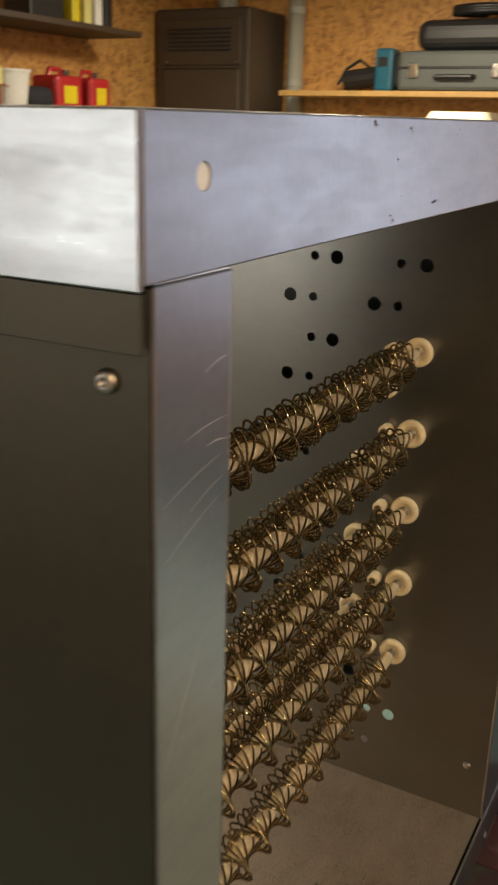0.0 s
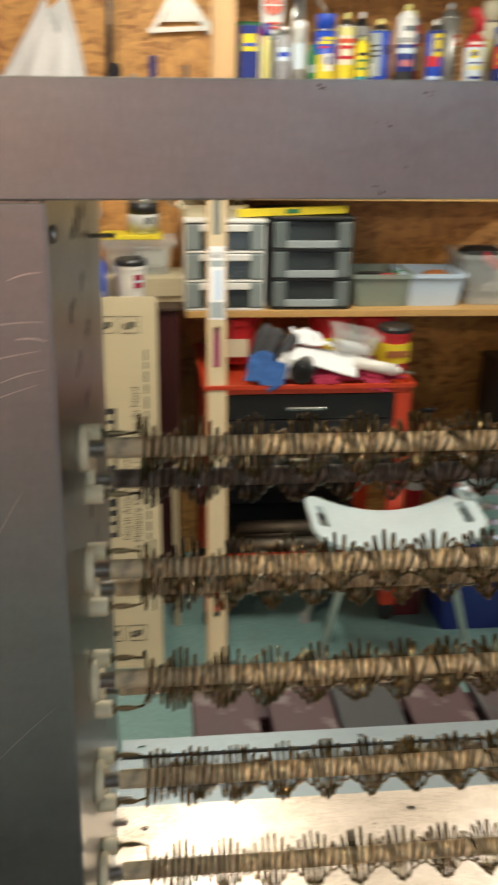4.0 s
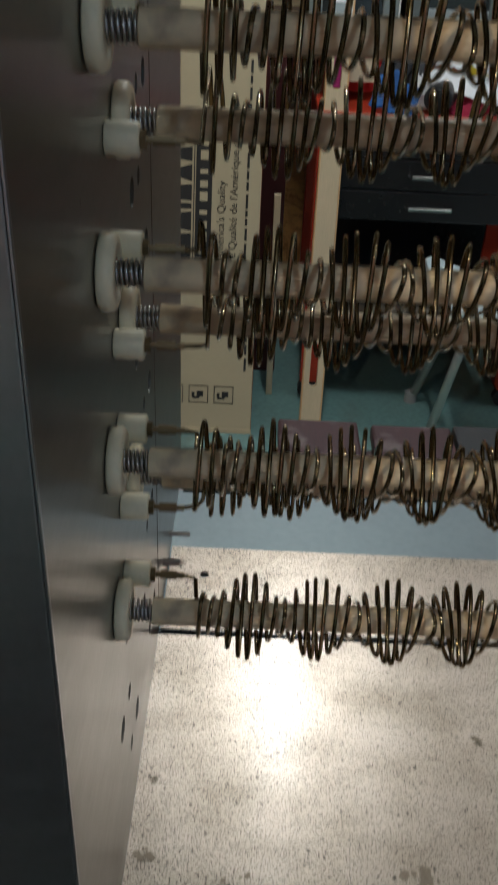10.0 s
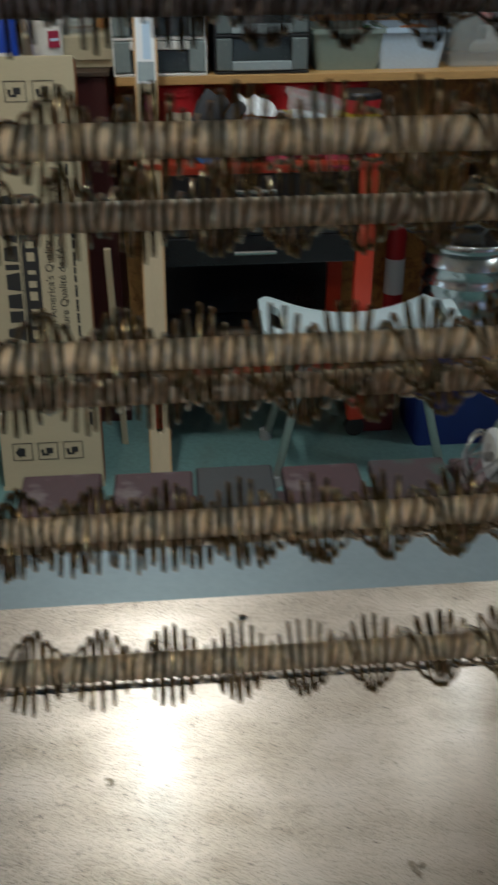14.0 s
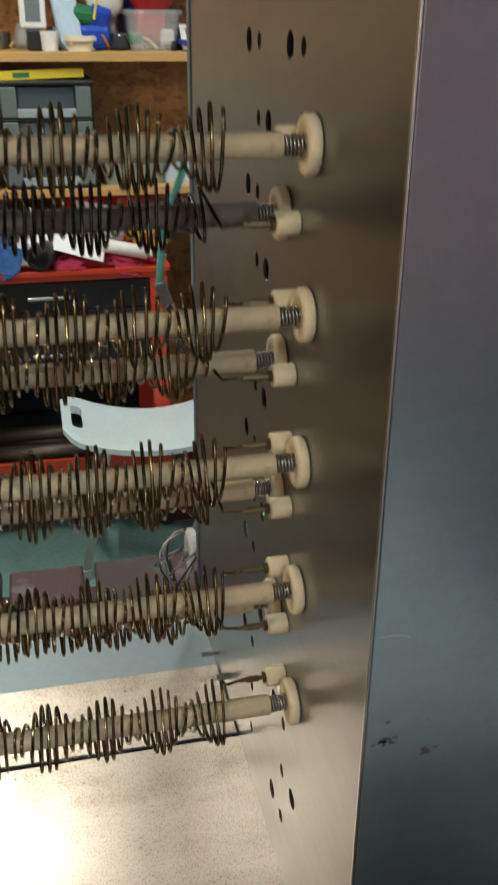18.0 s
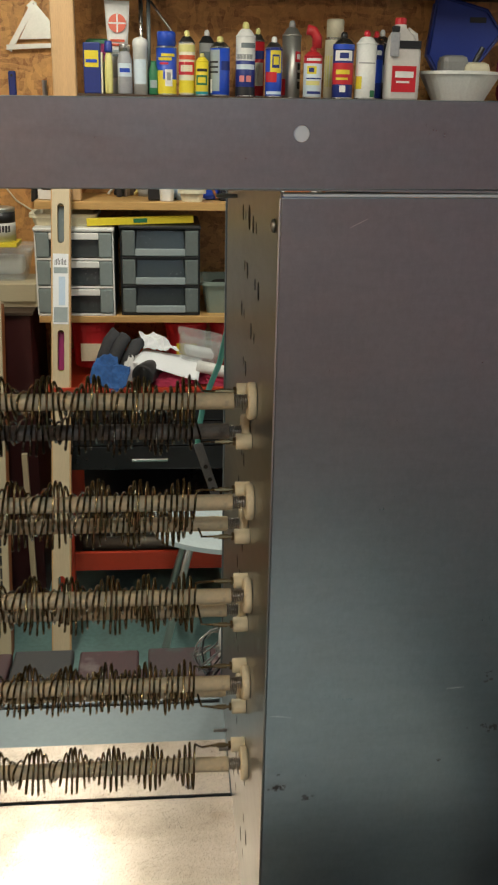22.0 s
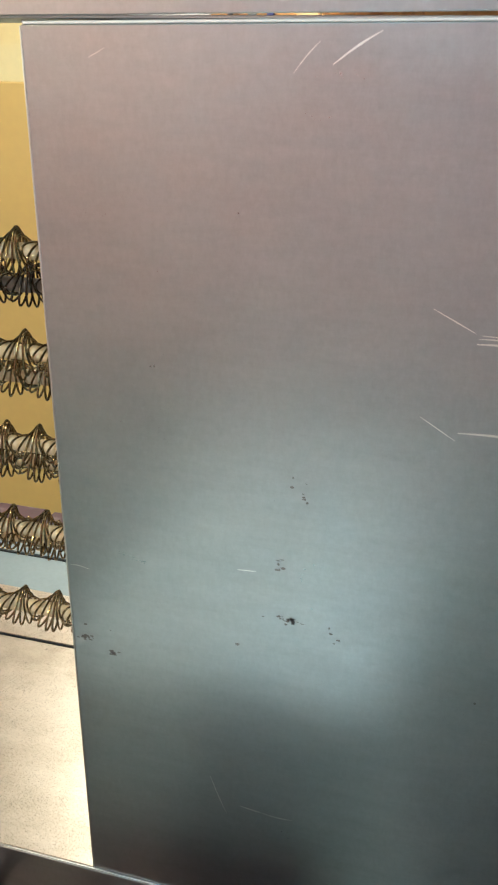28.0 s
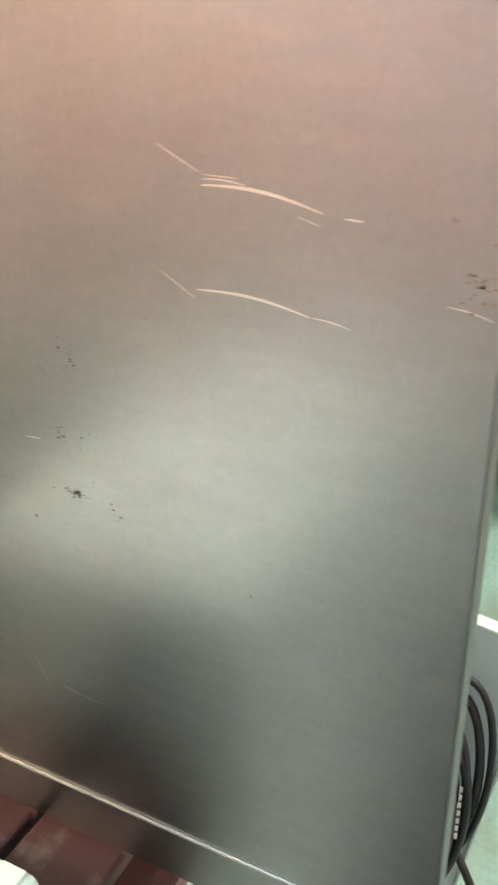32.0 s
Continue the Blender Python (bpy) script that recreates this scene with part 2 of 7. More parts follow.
STEEL = mill_steel("brushed_steel", (0.405, 0.42, 0.44), 0.33)
STEEL_IN = mill_steel("inner_steel", (0.28, 0.27, 0.25), 0.32, 0.14, 0.14)
# outer side steel, darkened to stand for the dim surroundings it mirrors
STEEL_OUT = mat("darkened_side_steel", (0.08, 0.072, 0.055), 0.45, 0.9, 0.12, 20, 0.04, (1, 1, 1), 8)
GALV = speckled_steel("flecked_galvanised_sheet")
GALV_DULL = mat("dull_galvanised_sheet", (0.24, 0.275, 0.29), 0.5, 0.8, 0.12, 40, 0.1)
EDGE = mat("bright_cut_edge", (0.72, 0.69, 0.64), 0.28, 1.0, 0.08, 60)
SCRATCH = mat("bare_scratch", (0.82, 0.80, 0.77), 0.42, 1.0, 0.05, 80)
BROWNSTAIN = mat("brown_rust_haze", (0.34, 0.29, 0.25), 0.5, 0.8, 0.3, 300)
STAIN = mat("dark_grime", (0.19, 0.17, 0.165), 0.6, 0.4, 0.3, 300)
ROD = mat("tan_ceramic_tube", (0.83, 0.67, 0.43), 0.5, 0, 0.10, 60, 0.12, dirt=((0.52, 0.40, 0.27), 50, 0.62))
TOPSHEET = mat("pale_zinc_sheet", (0.74, 0.75, 0.74), 0.5, 0.3, 0.06, 30)
LIPEDGE = mat("dull_cut_edge", (0.40, 0.385, 0.37), 0.4, 1.0, 0.12, 60)
CERAMIC = mat("cream_ceramic", (0.87, 0.74, 0.49), 0.5, 0, 0.06, 90, 0.12, dirt=((0.56, 0.46, 0.32), 60, 0.68))
WIRE = mat("oxidised_resistance_wire", (0.235, 0.18, 0.095), 0.16, 1.0, 0.5, 130, 0.05)
# darker copies of rod and wire: shade under the top band put into colour
ROD_SHADED = mat("shaded_ceramic_tube", (0.27, 0.225, 0.185), 0.55, 0, 0.15, 60, 0.12, dirt=((0.14, 0.11, 0.09), 50, 0.55))
WIRE_SHADED = mat("shaded_resistance_wire", (0.10, 0.078, 0.06), 0.25, 1.0, 0.5, 130, 0.05)
SCREW = mat("zinc_screw", (0.42, 0.40, 0.37), 0.35, 1.0, 0.15, 200)
BRASS = mat("dull_brass", (0.24, 0.18, 0.10), 0.45, 1.0, 0.15, 150)
BLACKGAP = mat("dark_gap", (0.012, 0.012, 0.012), 0.9, 0, 0.1, 50)
OSB = osb("pressed_flake_board", (0.80, 0.43, 0.135), (0.27, 0.095, 0.025))
CONCRETE = mat("painted_concrete", (0.175, 0.29, 0.275), 0.35, 0, 0.22, 9, 0.15, fine=8, dirt=((0.13, 0.16, 0.14), 2.2, 0.56))
DRYWALL = mat("painted_wall", (0.64, 0.52, 0.51), 0.7, 0, 0.08, 10, 0.05)
CEILING = mat("ceiling_board", (0.62, 0.58, 0.53), 0.8, 0, 0.06, 10)
PINE = mat("pale_pine", (0.58, 0.36, 0.17), 0.5, 0, 0.16, 22, 0.1, (6, 6, 0.5))
PINE_SHELF = mat("yellow_pine_shelf", (0.55, 0.33, 0.115), 0.5, 0, 0.18, 18, 0.1, (0.4, 6, 6))
DARKWOOD = mat("dark_stained_shelf", (0.055, 0.032, 0.018), 0.55, 0, 0.3, 22, 0.1, (0.4, 6, 6))
BROWNWOOD = mat("brown_panel_wood", (0.20, 0.085, 0.03), 0.45, 0, 0.25, 14, 0.1, (6, 6, 0.6))
BEIGEWOOD = mat("pale_beige_level_paint", (0.58, 0.48, 0.31), 0.5, 0, 0.10, 22, 0.05, (6, 6, 0.5))
CARD = mat("corrugated_cardboard", (0.50, 0.43, 0.28), 0.75, 0, 0.06, 14, 0.08, (1, 1, 6))
CARD_PALE = mat("pale_carton_board", (0.62, 0.52, 0.28), 0.7, 0, 0.05, 10, 0.05)
OLIVE = mat("dark_olive_paint", (0.055, 0.065, 0.035), 0.45, 0, 0.15, 12, 0.05)
CARD_YEL = mat("mustard_cardboard", (0.50, 0.335, 0.11), 0.7, 0, 0.05, 10, 0.05)
PAINTRED = mat("maroon_pallet_paint", (0.075, 0.028, 0.033), 0.55, 0, 0.30, 26, 0.3, (3, 0.5, 3), dirt=((0.20, 0.145, 0.14), 17, 0.57))
PALWORN = mat("green_stained_board_paint", (0.062, 0.034, 0.038), 0.5, 0, 0.35, 26, 0.3, (3, 0.5, 3), dirt=((0.05, 0.085, 0.07), 14, 0.50))
PALGREY = mat("dark_grey_board_paint", (0.036, 0.036, 0.038), 0.55, 0, 0.3, 26, 0.3, (3, 0.5, 3))
INK = mat("black_print", (0.02, 0.02, 0.02), 0.6, 0, 0.1, 60)
PAPER = mat("white_paper", (0.82, 0.83, 0.85), 0.7, 0, 0.03, 30)


def plain(name, c, rough=0.4, **k):
    return mat(name, c, rough, 0, k.pop("spread", 0.08), k.pop("scale", 30), **k)


RED = plain("red_plastic", (0.48, 0.025, 0.03), 0.35)
REDPAINT = plain("red_orange_enamel", (0.55, 0.055, 0.02), 0.35)
BLACK = plain("black_plastic", (0.018, 0.018, 0.019), 0.4, spread=0.2)
BLACKENAMEL = plain("black_enamel", (0.014, 0.013, 0.014), 0.3, spread=0.2)
CHROME = mat("chrome", (0.75, 0.75, 0.73), 0.15, 1.0, 0.05, 60)
WHITEP = plain("white_plastic", (0.78, 0.77, 0.73), 0.35)
PALEBLUE = plain("pale_blue_plastic", (0.52, 0.64, 0.78), 0.4)
SEATPL = plain("pale_mint_plastic", (0.66, 0.76, 0.78), 0.35)
CLEARP = mat("cloudy_clear_plastic", (0.72, 0.76, 0.74), 0.25, 0, 0.06, 20, alpha=0.24)
GREYTUB = mat("smoky_green_plastic", (0.30, 0.36, 0.31), 0.3, 0, 0.06, 20, alpha=0.72)
SMOKE = mat("smoky_drawer_plastic", (0.17, 0.20, 0.21), 0.25, 0, 0.08, 20)
SMOKE_L = mat("pale_smoky_drawer_plastic", (0.34, 0.39, 0.40), 0.25, 0, 0.08, 20)
BLUE = plain("blue_plastic", (0.025, 0.05, 0.30), 0.35)
ROYAL = plain("royal_blue_plastic", (0.02, 0.07, 0.48), 0.35)
NAVY = plain("navy_label", (0.015, 0.03, 0.19), 0.4)
YELLOW = plain("yellow_plastic", (0.74, 0.60, 0.03), 0.4)
YELLOW_L = plain("pale_yellow_card", (0.72, 0.66, 0.24), 0.5)
CREAM = plain("cream_plastic", (0.75, 0.69, 0.50), 0.45)
PINK = plain("pink_plastic", (0.66, 0.22, 0.21), 0.4)
BROWNB = plain("brown_box", (0.30, 0.11, 0.035), 0.5)
TEAL = plain("teal_plastic", (0.02, 0.27, 0.31), 0.4)
TEALHOSE = plain("green_garden_hose", (0.22, 0.68, 0.53), 0.4)
MAGENTA = plain("magenta_plastic", (0.30, 0.015, 0.14), 0.35)
ALU = mat("spun_aluminium", (0.60, 0.60, 0.55), 0.42, 0.9, 0.08, 40)
BINSTEEL = mat("shiny_galvanised_bin", (0.52, 0.55, 0.54), 0.24, 1.0, 0.12, 40)
GREYBOARD = plain("grey_painted_board", (0.40, 0.43, 0.39), 0.6)
HEATBROWN = plain("brown_enamel", (0.060, 0.045, 0.032), 0.4)
PIPEGREY = plain("grey_painted_pipe", (0.42, 0.42, 0.36), 0.5)
CLOTHBLUE = plain("blue_cloth", (0.03, 0.10, 0.30), 0.9, spread=0.3, bump=0.5)
CLOTHBLACK = plain("black_cloth", (0.02, 0.02, 0.025), 0.9, spread=0.3, bump=0.5)
CLOTHRED = plain("crimson_cloth", (0.30, 0.015, 0.05), 0.9, spread=0.3, bump=0.5)
BAGPL = mat("white_carrier_bag", (0.74, 0.73, 0.72), 0.35, 0, 0.06, 24, 0.5)
RUBBER = plain("black_cable_rubber", (0.02, 0.02, 0.022), 0.5)
APPL = plain("white_enamel", (0.70, 0.84, 0.83), 0.3, spread=0.02)
GREENP = plain("green_plastic", (0.03, 0.17, 0.07), 0.4)
TOOLBLUE = plain("teal_blue_tool_case", (0.01, 0.12, 0.19), 0.4)
MOTOR = mat("grey_green_cast_metal", (0.22, 0.27, 0.24), 0.45, 0.4, 0.15, 40)
BEIGE = plain("beige_plastic", (0.55, 0.52, 0.38), 0.4)
MIXED = plain("grey_plastic", (0.30, 0.30, 0.29), 0.45)
TUBEGLOW = bpy.data.materials.new("glowing_tube")
TUBEGLOW.use_nodes = True
TUBEGLOW.node_tree.nodes["Principled BSDF"].inputs["Emission Color"].default_value = (1, 0.95, 0.85, 1)
TUBEGLOW.node_tree.nodes["Principled BSDF"].inputs["Emission Strength"].default_value = 6.0


# ---- builders ----
def mesh_of(name, bm, material, smooth=False):
    me = bpy.data.meshes.new(name)
    bm.to_mesh(me)
    bm.free()
    if smooth:
        me.polygons.foreach_set("use_smooth", [True] * len(me.polygons))
    me.materials.append(material)
    return me


def part(name, bm, material, parent=None, label="", smooth=False):
    ob = new(name, mesh_of(name, bm, material, smooth) if isinstance(bm, bmesh.types.BMesh) else bm)
    if parent is not None:
        ob.parent = parent
    if label:
        tagged(ob, label)
    return ob


def thing(name, label, category, group="", at=(0, 0, 0), kind=""):
    ob = new(name)
    ob.location = at
    ob.empty_display_size = 0.05
    return tagged(ob, label, category, group, kind)


def rbox(x0, x1, y0, y1, z0, z1, bev=0.0, seg=2, bm=None):
    """A box with rounded edges."""
    own = bmesh.new()
    bmesh.ops.create_cube(own, size=1)
    for v in own.verts:
        v.co = Vector(((x0 + x1) / 2 + v.co.x * (x1 - x0), (y0 + y1) / 2 + v.co.y * (y1 - y0), (z0 + z1) / 2 + v.co.z * (z1 - z0)))
    if bev:
        bmesh.ops.bevel(own, geom=own.edges[:], offset=bev, segments=seg, affect="EDGES", profile=0.5)
    if bm is None:
        return own
    me = bpy.data.meshes.new("tmp")
    own.to_mesh(me)
    own.free()
    bm.from_mesh(me)
    bpy.data.meshes.remove(me)
    return bm


def lathe(profile, seg=20, m=None, bm=None):
    """A body of revolution round z from (radius, height) pairs."""
    bm = bm or bmesh.new()
    rings = []
    for r, z in profile:
        ring = []
        for k in range(seg):
            a = 2 * math.pi * k / seg
            p = Vector((r * math.cos(a), r * math.sin(a), z))
            ring.append(bm.verts.new(m @ p if m else p))
        rings.append(ring)
    for a, b in zip(rings, rings[1:]):
        for k in range(seg):
            bm.faces.new((a[k], a[(k + 1) % seg], b[(k + 1) % seg], b[k]))
    if profile[0][0] > 1e-5:
        bm.faces.new(rings[0][::-1])
    if profile[-1][0] > 1e-5:
        bm.faces.new(rings[-1])
    return bm


def sweep(points, radius, sides=7, bm=None, closed_ends=True):
    """A round bar along a line of points."""
    bm = bm or bmesh.new()
    pts = [Vector(p) for p in points]
    rings, up = [], None
    for k, p in enumerate(pts):
        d = (pts[min(k + 1, len(pts) - 1)] - pts[max(k - 1, 0)]).normalized()
        if up is None:
            up = d.orthogonal().normalized()
        up = (up - d * up.dot(d)).normalized()
        side = d.cross(up)
        rings.append([bm.verts.new(p + radius * (math.cos(2 * math.pi * j / sides) * up + math.sin(2 * math.pi * j / sides) * side)) for j in range(sides)])
    for a, b in zip(rings, rings[1:]):
        for j in range(sides):
            bm.faces.new((a[j], a[(j + 1) % sides], b[(j + 1) % sides], b[j]))
    if closed_ends:
        bm.faces.new(rings[0][::-1]), bm.faces.new(rings[-1])
    return bm


def rounded_ring(w, d, r, n=4):
    """Corner points of a rounded rectangle round the origin."""
    out = []
    for cx, cy, a0 in ((1, 1, 0), (-1, 1, 90), (-1, -1, 180), (1, -1, 270)):
        for k in range(n + 1):
            a = radians(a0 + 90 * k / n)
            out.append((cx * (w / 2 - r) + r * math.cos(a), cy * (d / 2 - r) + r * math.sin(a)))
    return out


def loft(rings, caps=(True, True)):
    """A skin over rings of (x, y, z) points, each with as many points."""
    bm = bmesh.new()
    made = [[bm.verts.new(p) for p in ring] for ring in rings]
    n = len(made[0])
    for a, b in zip(made, made[1:]):
        for k in range(n):
            bm.faces.new((a[k], a[(k + 1) % n], b[(k + 1) % n], b[k]))
    if caps[0]:
        bm.faces.new(made[0][::-1])
    if caps[1]:
        bm.faces.new(made[-1])
    return bm


def open_tub(w, d, h, wall=0.004, taper=0.86, rim=0.008, r=0.02):
    """An open plastic tub with a turned rim, standing on z = 0."""
    def ring(k, z):
        return [(x * k[0], y * k[1], z) for x, y in rounded_ring(w, d, r)]
    rk = ((w + 2 * rim) / w, (d + 2 * rim) / d)
    ik, lo = ((w - 2 * wall) / w, (d - 2 * wall) / d), (taper, taper)
    li = (taper * ik[0], taper * ik[1])
    return loft([ring(lo, 0), ring((1, 1), h - 0.012), ring(rk, h - 0.012), ring(rk, h), ring(ik, h), ring(li, wall)])


def letters(text, size, material, m, parent, name="lettering", spacing=1.0, weight=0.0):
    """Words in the built-in font as a thin mesh."""
    cu = bpy.data.curves.new(name, "FONT")
    cu.body, cu.size, cu.extrude, cu.space_character, cu.offset = text, size, 0.0004, spacing, weight
    tmp = bpy.data.objects.new(name, cu)
    scene.collection.objects.link(tmp)
    me = bpy.data.meshes.new_from_object(tmp.evaluated_get(bpy.context.evaluated_depsgraph_get()))
    bpy.data.objects.remove(tmp)
    me.materials.append(material)
    ob = new(name, me)
    ob.parent, ob.matrix_basis = parent, m
    return ob


def cut(me_name, bm, material, cutter):
    """The mesh with the cutter's shape taken out of it."""
    a, b = new("solid", mesh_of("solid", bm, material)), new("cutter", mesh_of("cutter", cutter, material))
    mod = a.modifiers.new("holes", "BOOLEAN")
    mod.operation, mod.object, mod.solver = "DIFFERENCE", b, "EXACT"
    me = bpy.data.meshes.new_from_object(a.evaluated_get(bpy.context.evaluated_depsgraph_get()))
    me.name = me_name
    bpy.data.objects.remove(a), bpy.data.objects.remove(b)
    return me


ALONG_X = Matrix.Rotation(radians(90), 4, "Y")
ALONG_Y = Matrix.Rotation(radians(-90), 4, "X")


def cyl_x(x0, x1, y, z, r, seg=20, bm=None):
    return lathe([(r, 0), (r, x1 - x0)], seg, Matrix.Translation((x0, y, z)) @ ALONG_X, bm)


def cyl_y(x, y0, y1, z, r, seg=20, bm=None):
    return lathe([(r, 0), (r, y1 - y0)], seg, Matrix.Translation((x, y0, z)) @ ALONG_Y, bm)


# ---- the room ----
X0, X1, Y0, Y1 = -2.4, 4.3, -3.8, 2.72
tagged(part("floor", rbox(X0 - 0.1, X1 + 0.1, Y0 - 0.1, Y1 + 0.1, FLOOR - 0.1, FLOOR), CONCRETE), "grey-green painted concrete garage floor", "floor", kind="structure")
tagged(part("wall_back", rbox(X0 - 0.1, X1 + 0.1, Y1, Y1 + 0.1, FLOOR, CEIL), OSB), "orange-brown pressed flake board workshop wall", "wall", kind="structure")
tagged(part("wall_right", rbox(X1, X1 + 0.1, Y0, Y1, FLOOR, CEIL), OSB), "pressed flake board side wall behind shelves", "wall", kind="structure")
# left and front walls are unseen, tinted to suit reflections in the steel
tagged(part("wall_left", rbox(X0 - 0.1, X0, Y0, Y1, FLOOR, CEIL), DRYWALL), "plain painted side wall", "wall", kind="structure")
tagged(part("wall_front", rbox(X0 - 0.1, X1 + 0.1, Y0 - 0.1, Y0, FLOOR, CEIL), mat("mauve_painted_wall", (0.78, 0.535, 0.52), 0.7, 0, 0.08, 10, 0.05)), "plain mauve painted wall behind the camera", "wall", kind="structure")
tagged(part("ceiling", rbox(X0 - 0.1, X1 + 0.1, Y0 - 0.1, Y1 + 0.1, CEIL, CEIL + 0.1), CEILING), "plain pale garage ceiling", "ceiling", kind="structure")
for bx, by, _, _ in FILL_BULBS:
    hang = thing("fill_bulb", "added unseen warm fill bulb in a ceiling socket", "lamp", "bulbs", (bx, by, CEIL))
    part("socket", lathe([(0.045, -0.012), (0.045, -0.001)], 16, None, lathe([(0.02, -0.07), (0.024, -0.0125)], 16)), WHITEP, hang)
for lx, ly, _, _ in LAMPS:
    lamp = thing("ceiling_light", "short fluorescent tube on the ceiling, one of four; two are added fill", "ceiling light", "tube lights", (lx, ly, CEIL))
    part("housing", rbox(-0.07, 0.07, -0.33, 0.33, -0.05, -0.001, 0.008), WHITEP, lamp)
    part("tube", sweep([(0, -0.29, -0.064), (0, 0.29, -0.064)], 0.012, 10), TUBEGLOW, lamp)

# ---- the duct heater ----
W, H, DEEP, PX = 0.653, 0.757, 0.535, 1.142
heater = thing("duct_heater", "open stainless steel duct heater with ceramic coil elements on a pallet", "heater", at=(0, 0, -0.056))


def hpart(name, bm, material, label="", smooth=False, parent=None):
    """A piece of the heater, drawn in the room's measures."""
    ob = part(name, bm, material, parent or heater, label, smooth)
    if parent is None:
        ob.location = (0, 0, 0.056)
    return ob


# rows of bores in both side sheets: wide ones for the rods, narrow ones for the terminals
def bores(x):
    bm = bmesh.new()
    for k in range(-1, 6):
        z = 0.574 - 0.094 * k
        if k in (-1, 5):
            cyl_x(x - 0.02, x + 0.02, 0.130, z, 0.0078, 16, bm), cyl_x(x - 0.02, x + 0.02, 0.159, z, 0.0052, 14, bm)
        cyl_x(x - 0.02, x + 0.02, 0.235, z, 0.0078, 16, bm), cyl_x(x - 0.02, x + 0.02, 0.262, z, 0.0052, 14, bm)
    for k in range(-2, 6):
        z = 0.527 - 0.094 * k
        if k not in (0, 1, 2, 3):
            cyl_x(x - 0.02, x + 0.02, 0.187, z, 0.0078, 16, bm), cyl_x(x - 0.02, x + 0.02, 0.159, z, 0.0052, 14, bm)
        cyl_x(x - 0.02, x + 0.02, 0.291, z, 0.0078, 16, bm), cyl_x(x - 0.02, x + 0.02, 0.262, z, 0.0052, 14, bm)
    cyl_x(x - 0.02, x + 0.02, 0.224, 0.717, 0.0112, 18, bm)
    return bm


hpart("left_wall", cut("left_wall", rbox(-0.0018, 0, 0.001, 0.3185, -0.001, H), STEEL_IN, bores(0)), None, "inner steel side sheet with rows of round holes")
hpart("right_wall", cut("right_wall", rbox(W, W + 0.0018, 0.001, DEEP - 0.012, -0.001, H), STEEL_IN, bores(W)), None, "inner steel side sheet with rows of round holes")
hpart("rear_left_wall", rbox(-0.0018, 0.0, 0.3225, DEEP, -0.001, H, 0.0004, 1), STEEL_IN)
hpart("rear_right_edge", rbox(W - 0.0015, W + 0.02, DEEP - 0.010, DEEP + 0.004, -0.02, H, 0.001, 1), GALV_DULL)
hpart("duct_floor", rbox(-0.001, W + 0.001, 0.0015, 0.3135, -0.0018, 0, 0.0004, 1), GALV, "flecked galvanised floor sheet with smears")
hpart("rear_floor_plate", cut("rear_floor_plate", rbox(0.0015, W - 0.0015, 0.3165, 0.421, 0.0005, 0.0028, 0.0004, 1), GALV,
      cyl_y(0, 0, 0.001, -1, 0.001, 6, lathe([(0.0042, -0.01), (0.0042, 0.02)], 14, Matrix.Translation((0.033, 0.384, 0)), lathe([(0.0042, -0.01), (0.0042, 0.02)], 14, Matrix.Translation((0.352, 0.390, 0)))))), None,
      "bright flecked cover plate with two bolt holes")
hpart("rear_floor", rbox(-0.001, W + 0.001, 0.3145, DEEP - 0.012, -0.0045, -0.0022, 0.0004, 1), GALV_DULL)
hpart("rear_flange", cut("rear_flange", rbox(0.004, W - 0.004, DEEP - 0.020, DEEP + 0.012, -0.0015, 0.0008, 0.0004, 1), GALV_DULL,
      lathe([(0.0042, -0.02), (0.0042, 0.02)], 12, Matrix.Translation((0.03, 0.530, 0)), lathe([(0.0042, -0.02), (0.0042, 0.02)], 12, Matrix.Translation((0.322, 0.530, 0)), lathe([(0.0042, -0.02), (0.0042, 0.02)], 12, Matrix.Translation((0.62, 0.530, 0)))))), None)
hpart("flange_gap", rbox(0.004, W - 0.004, DEEP - 0.0235, DEEP - 0.0205, -0.0021, -0.0012), BLACKGAP)
hpart("seam_gap", rbox(0.0005, W - 0.0005, 0.3138, 0.3163, -0.0015, -0.0008), BLACKGAP)
hpart("wall_seam_gap", rbox(-0.0016, -0.0004, 0.3187, 0.3223, 0, H), BLACKGAP)
hpart("top_panel", rbox(-0.06, PX, 0.002, DEEP, H + 0.001, H + 0.003, 0.0004, 1), TOPSHEET)
# unseen sheets added to darken the view through the bores
hpart("bore_blocker_side", rbox(W + 0.118, W + 0.120, 0.03, DEEP - 0.02, 0.03, 0.74, 0.0004, 1), GALV_DULL)
hpart("bore_blocker_back", rbox(W + 0.022, W + 0.117, DEEP - 0.012, DEEP - 0.010, 0.13, 0.70, 0.0004, 1), GALV_DULL)

LEAN = 0.0095


def leaned(bm, above=0.5):
    """The upper edge of the front climbs a little from the stile to the cover's far end."""
    for v in bm.verts:
        if v.co.z > above:
            v.co.z += LEAN * (v.co.x - 0.10)
    return bm


# front frame: a folded band above, a narrow stile at the side, a wide cover, and a band below
hpart("top_flange", cut("top_flange", leaned(rbox(-0.063, PX + 0.004, -0.0045, -0.0025, 0.7540, 0.8095, 0.0008, 2)), STEEL,
      cyl_y(-0.026, -0.02, 0.02, 0.7865, 0.0052, 18, cyl_y(0.665, -0.02, 0.02, 0.7940, 0.0054, 18))), None, "brushed steel top band with bolt holes and grime spots")
# white discs added so both bolt holes read bright
for hx, hz in ((-0.026, 0.7865), (0.665, 0.7940)):
    hpart("hole_disc", cyl_y(hx, -0.0036, -0.001, hz, 0.0050 if hx < 0 else 0.0052, 18), PAPER, "small white disc filling the bolt hole")
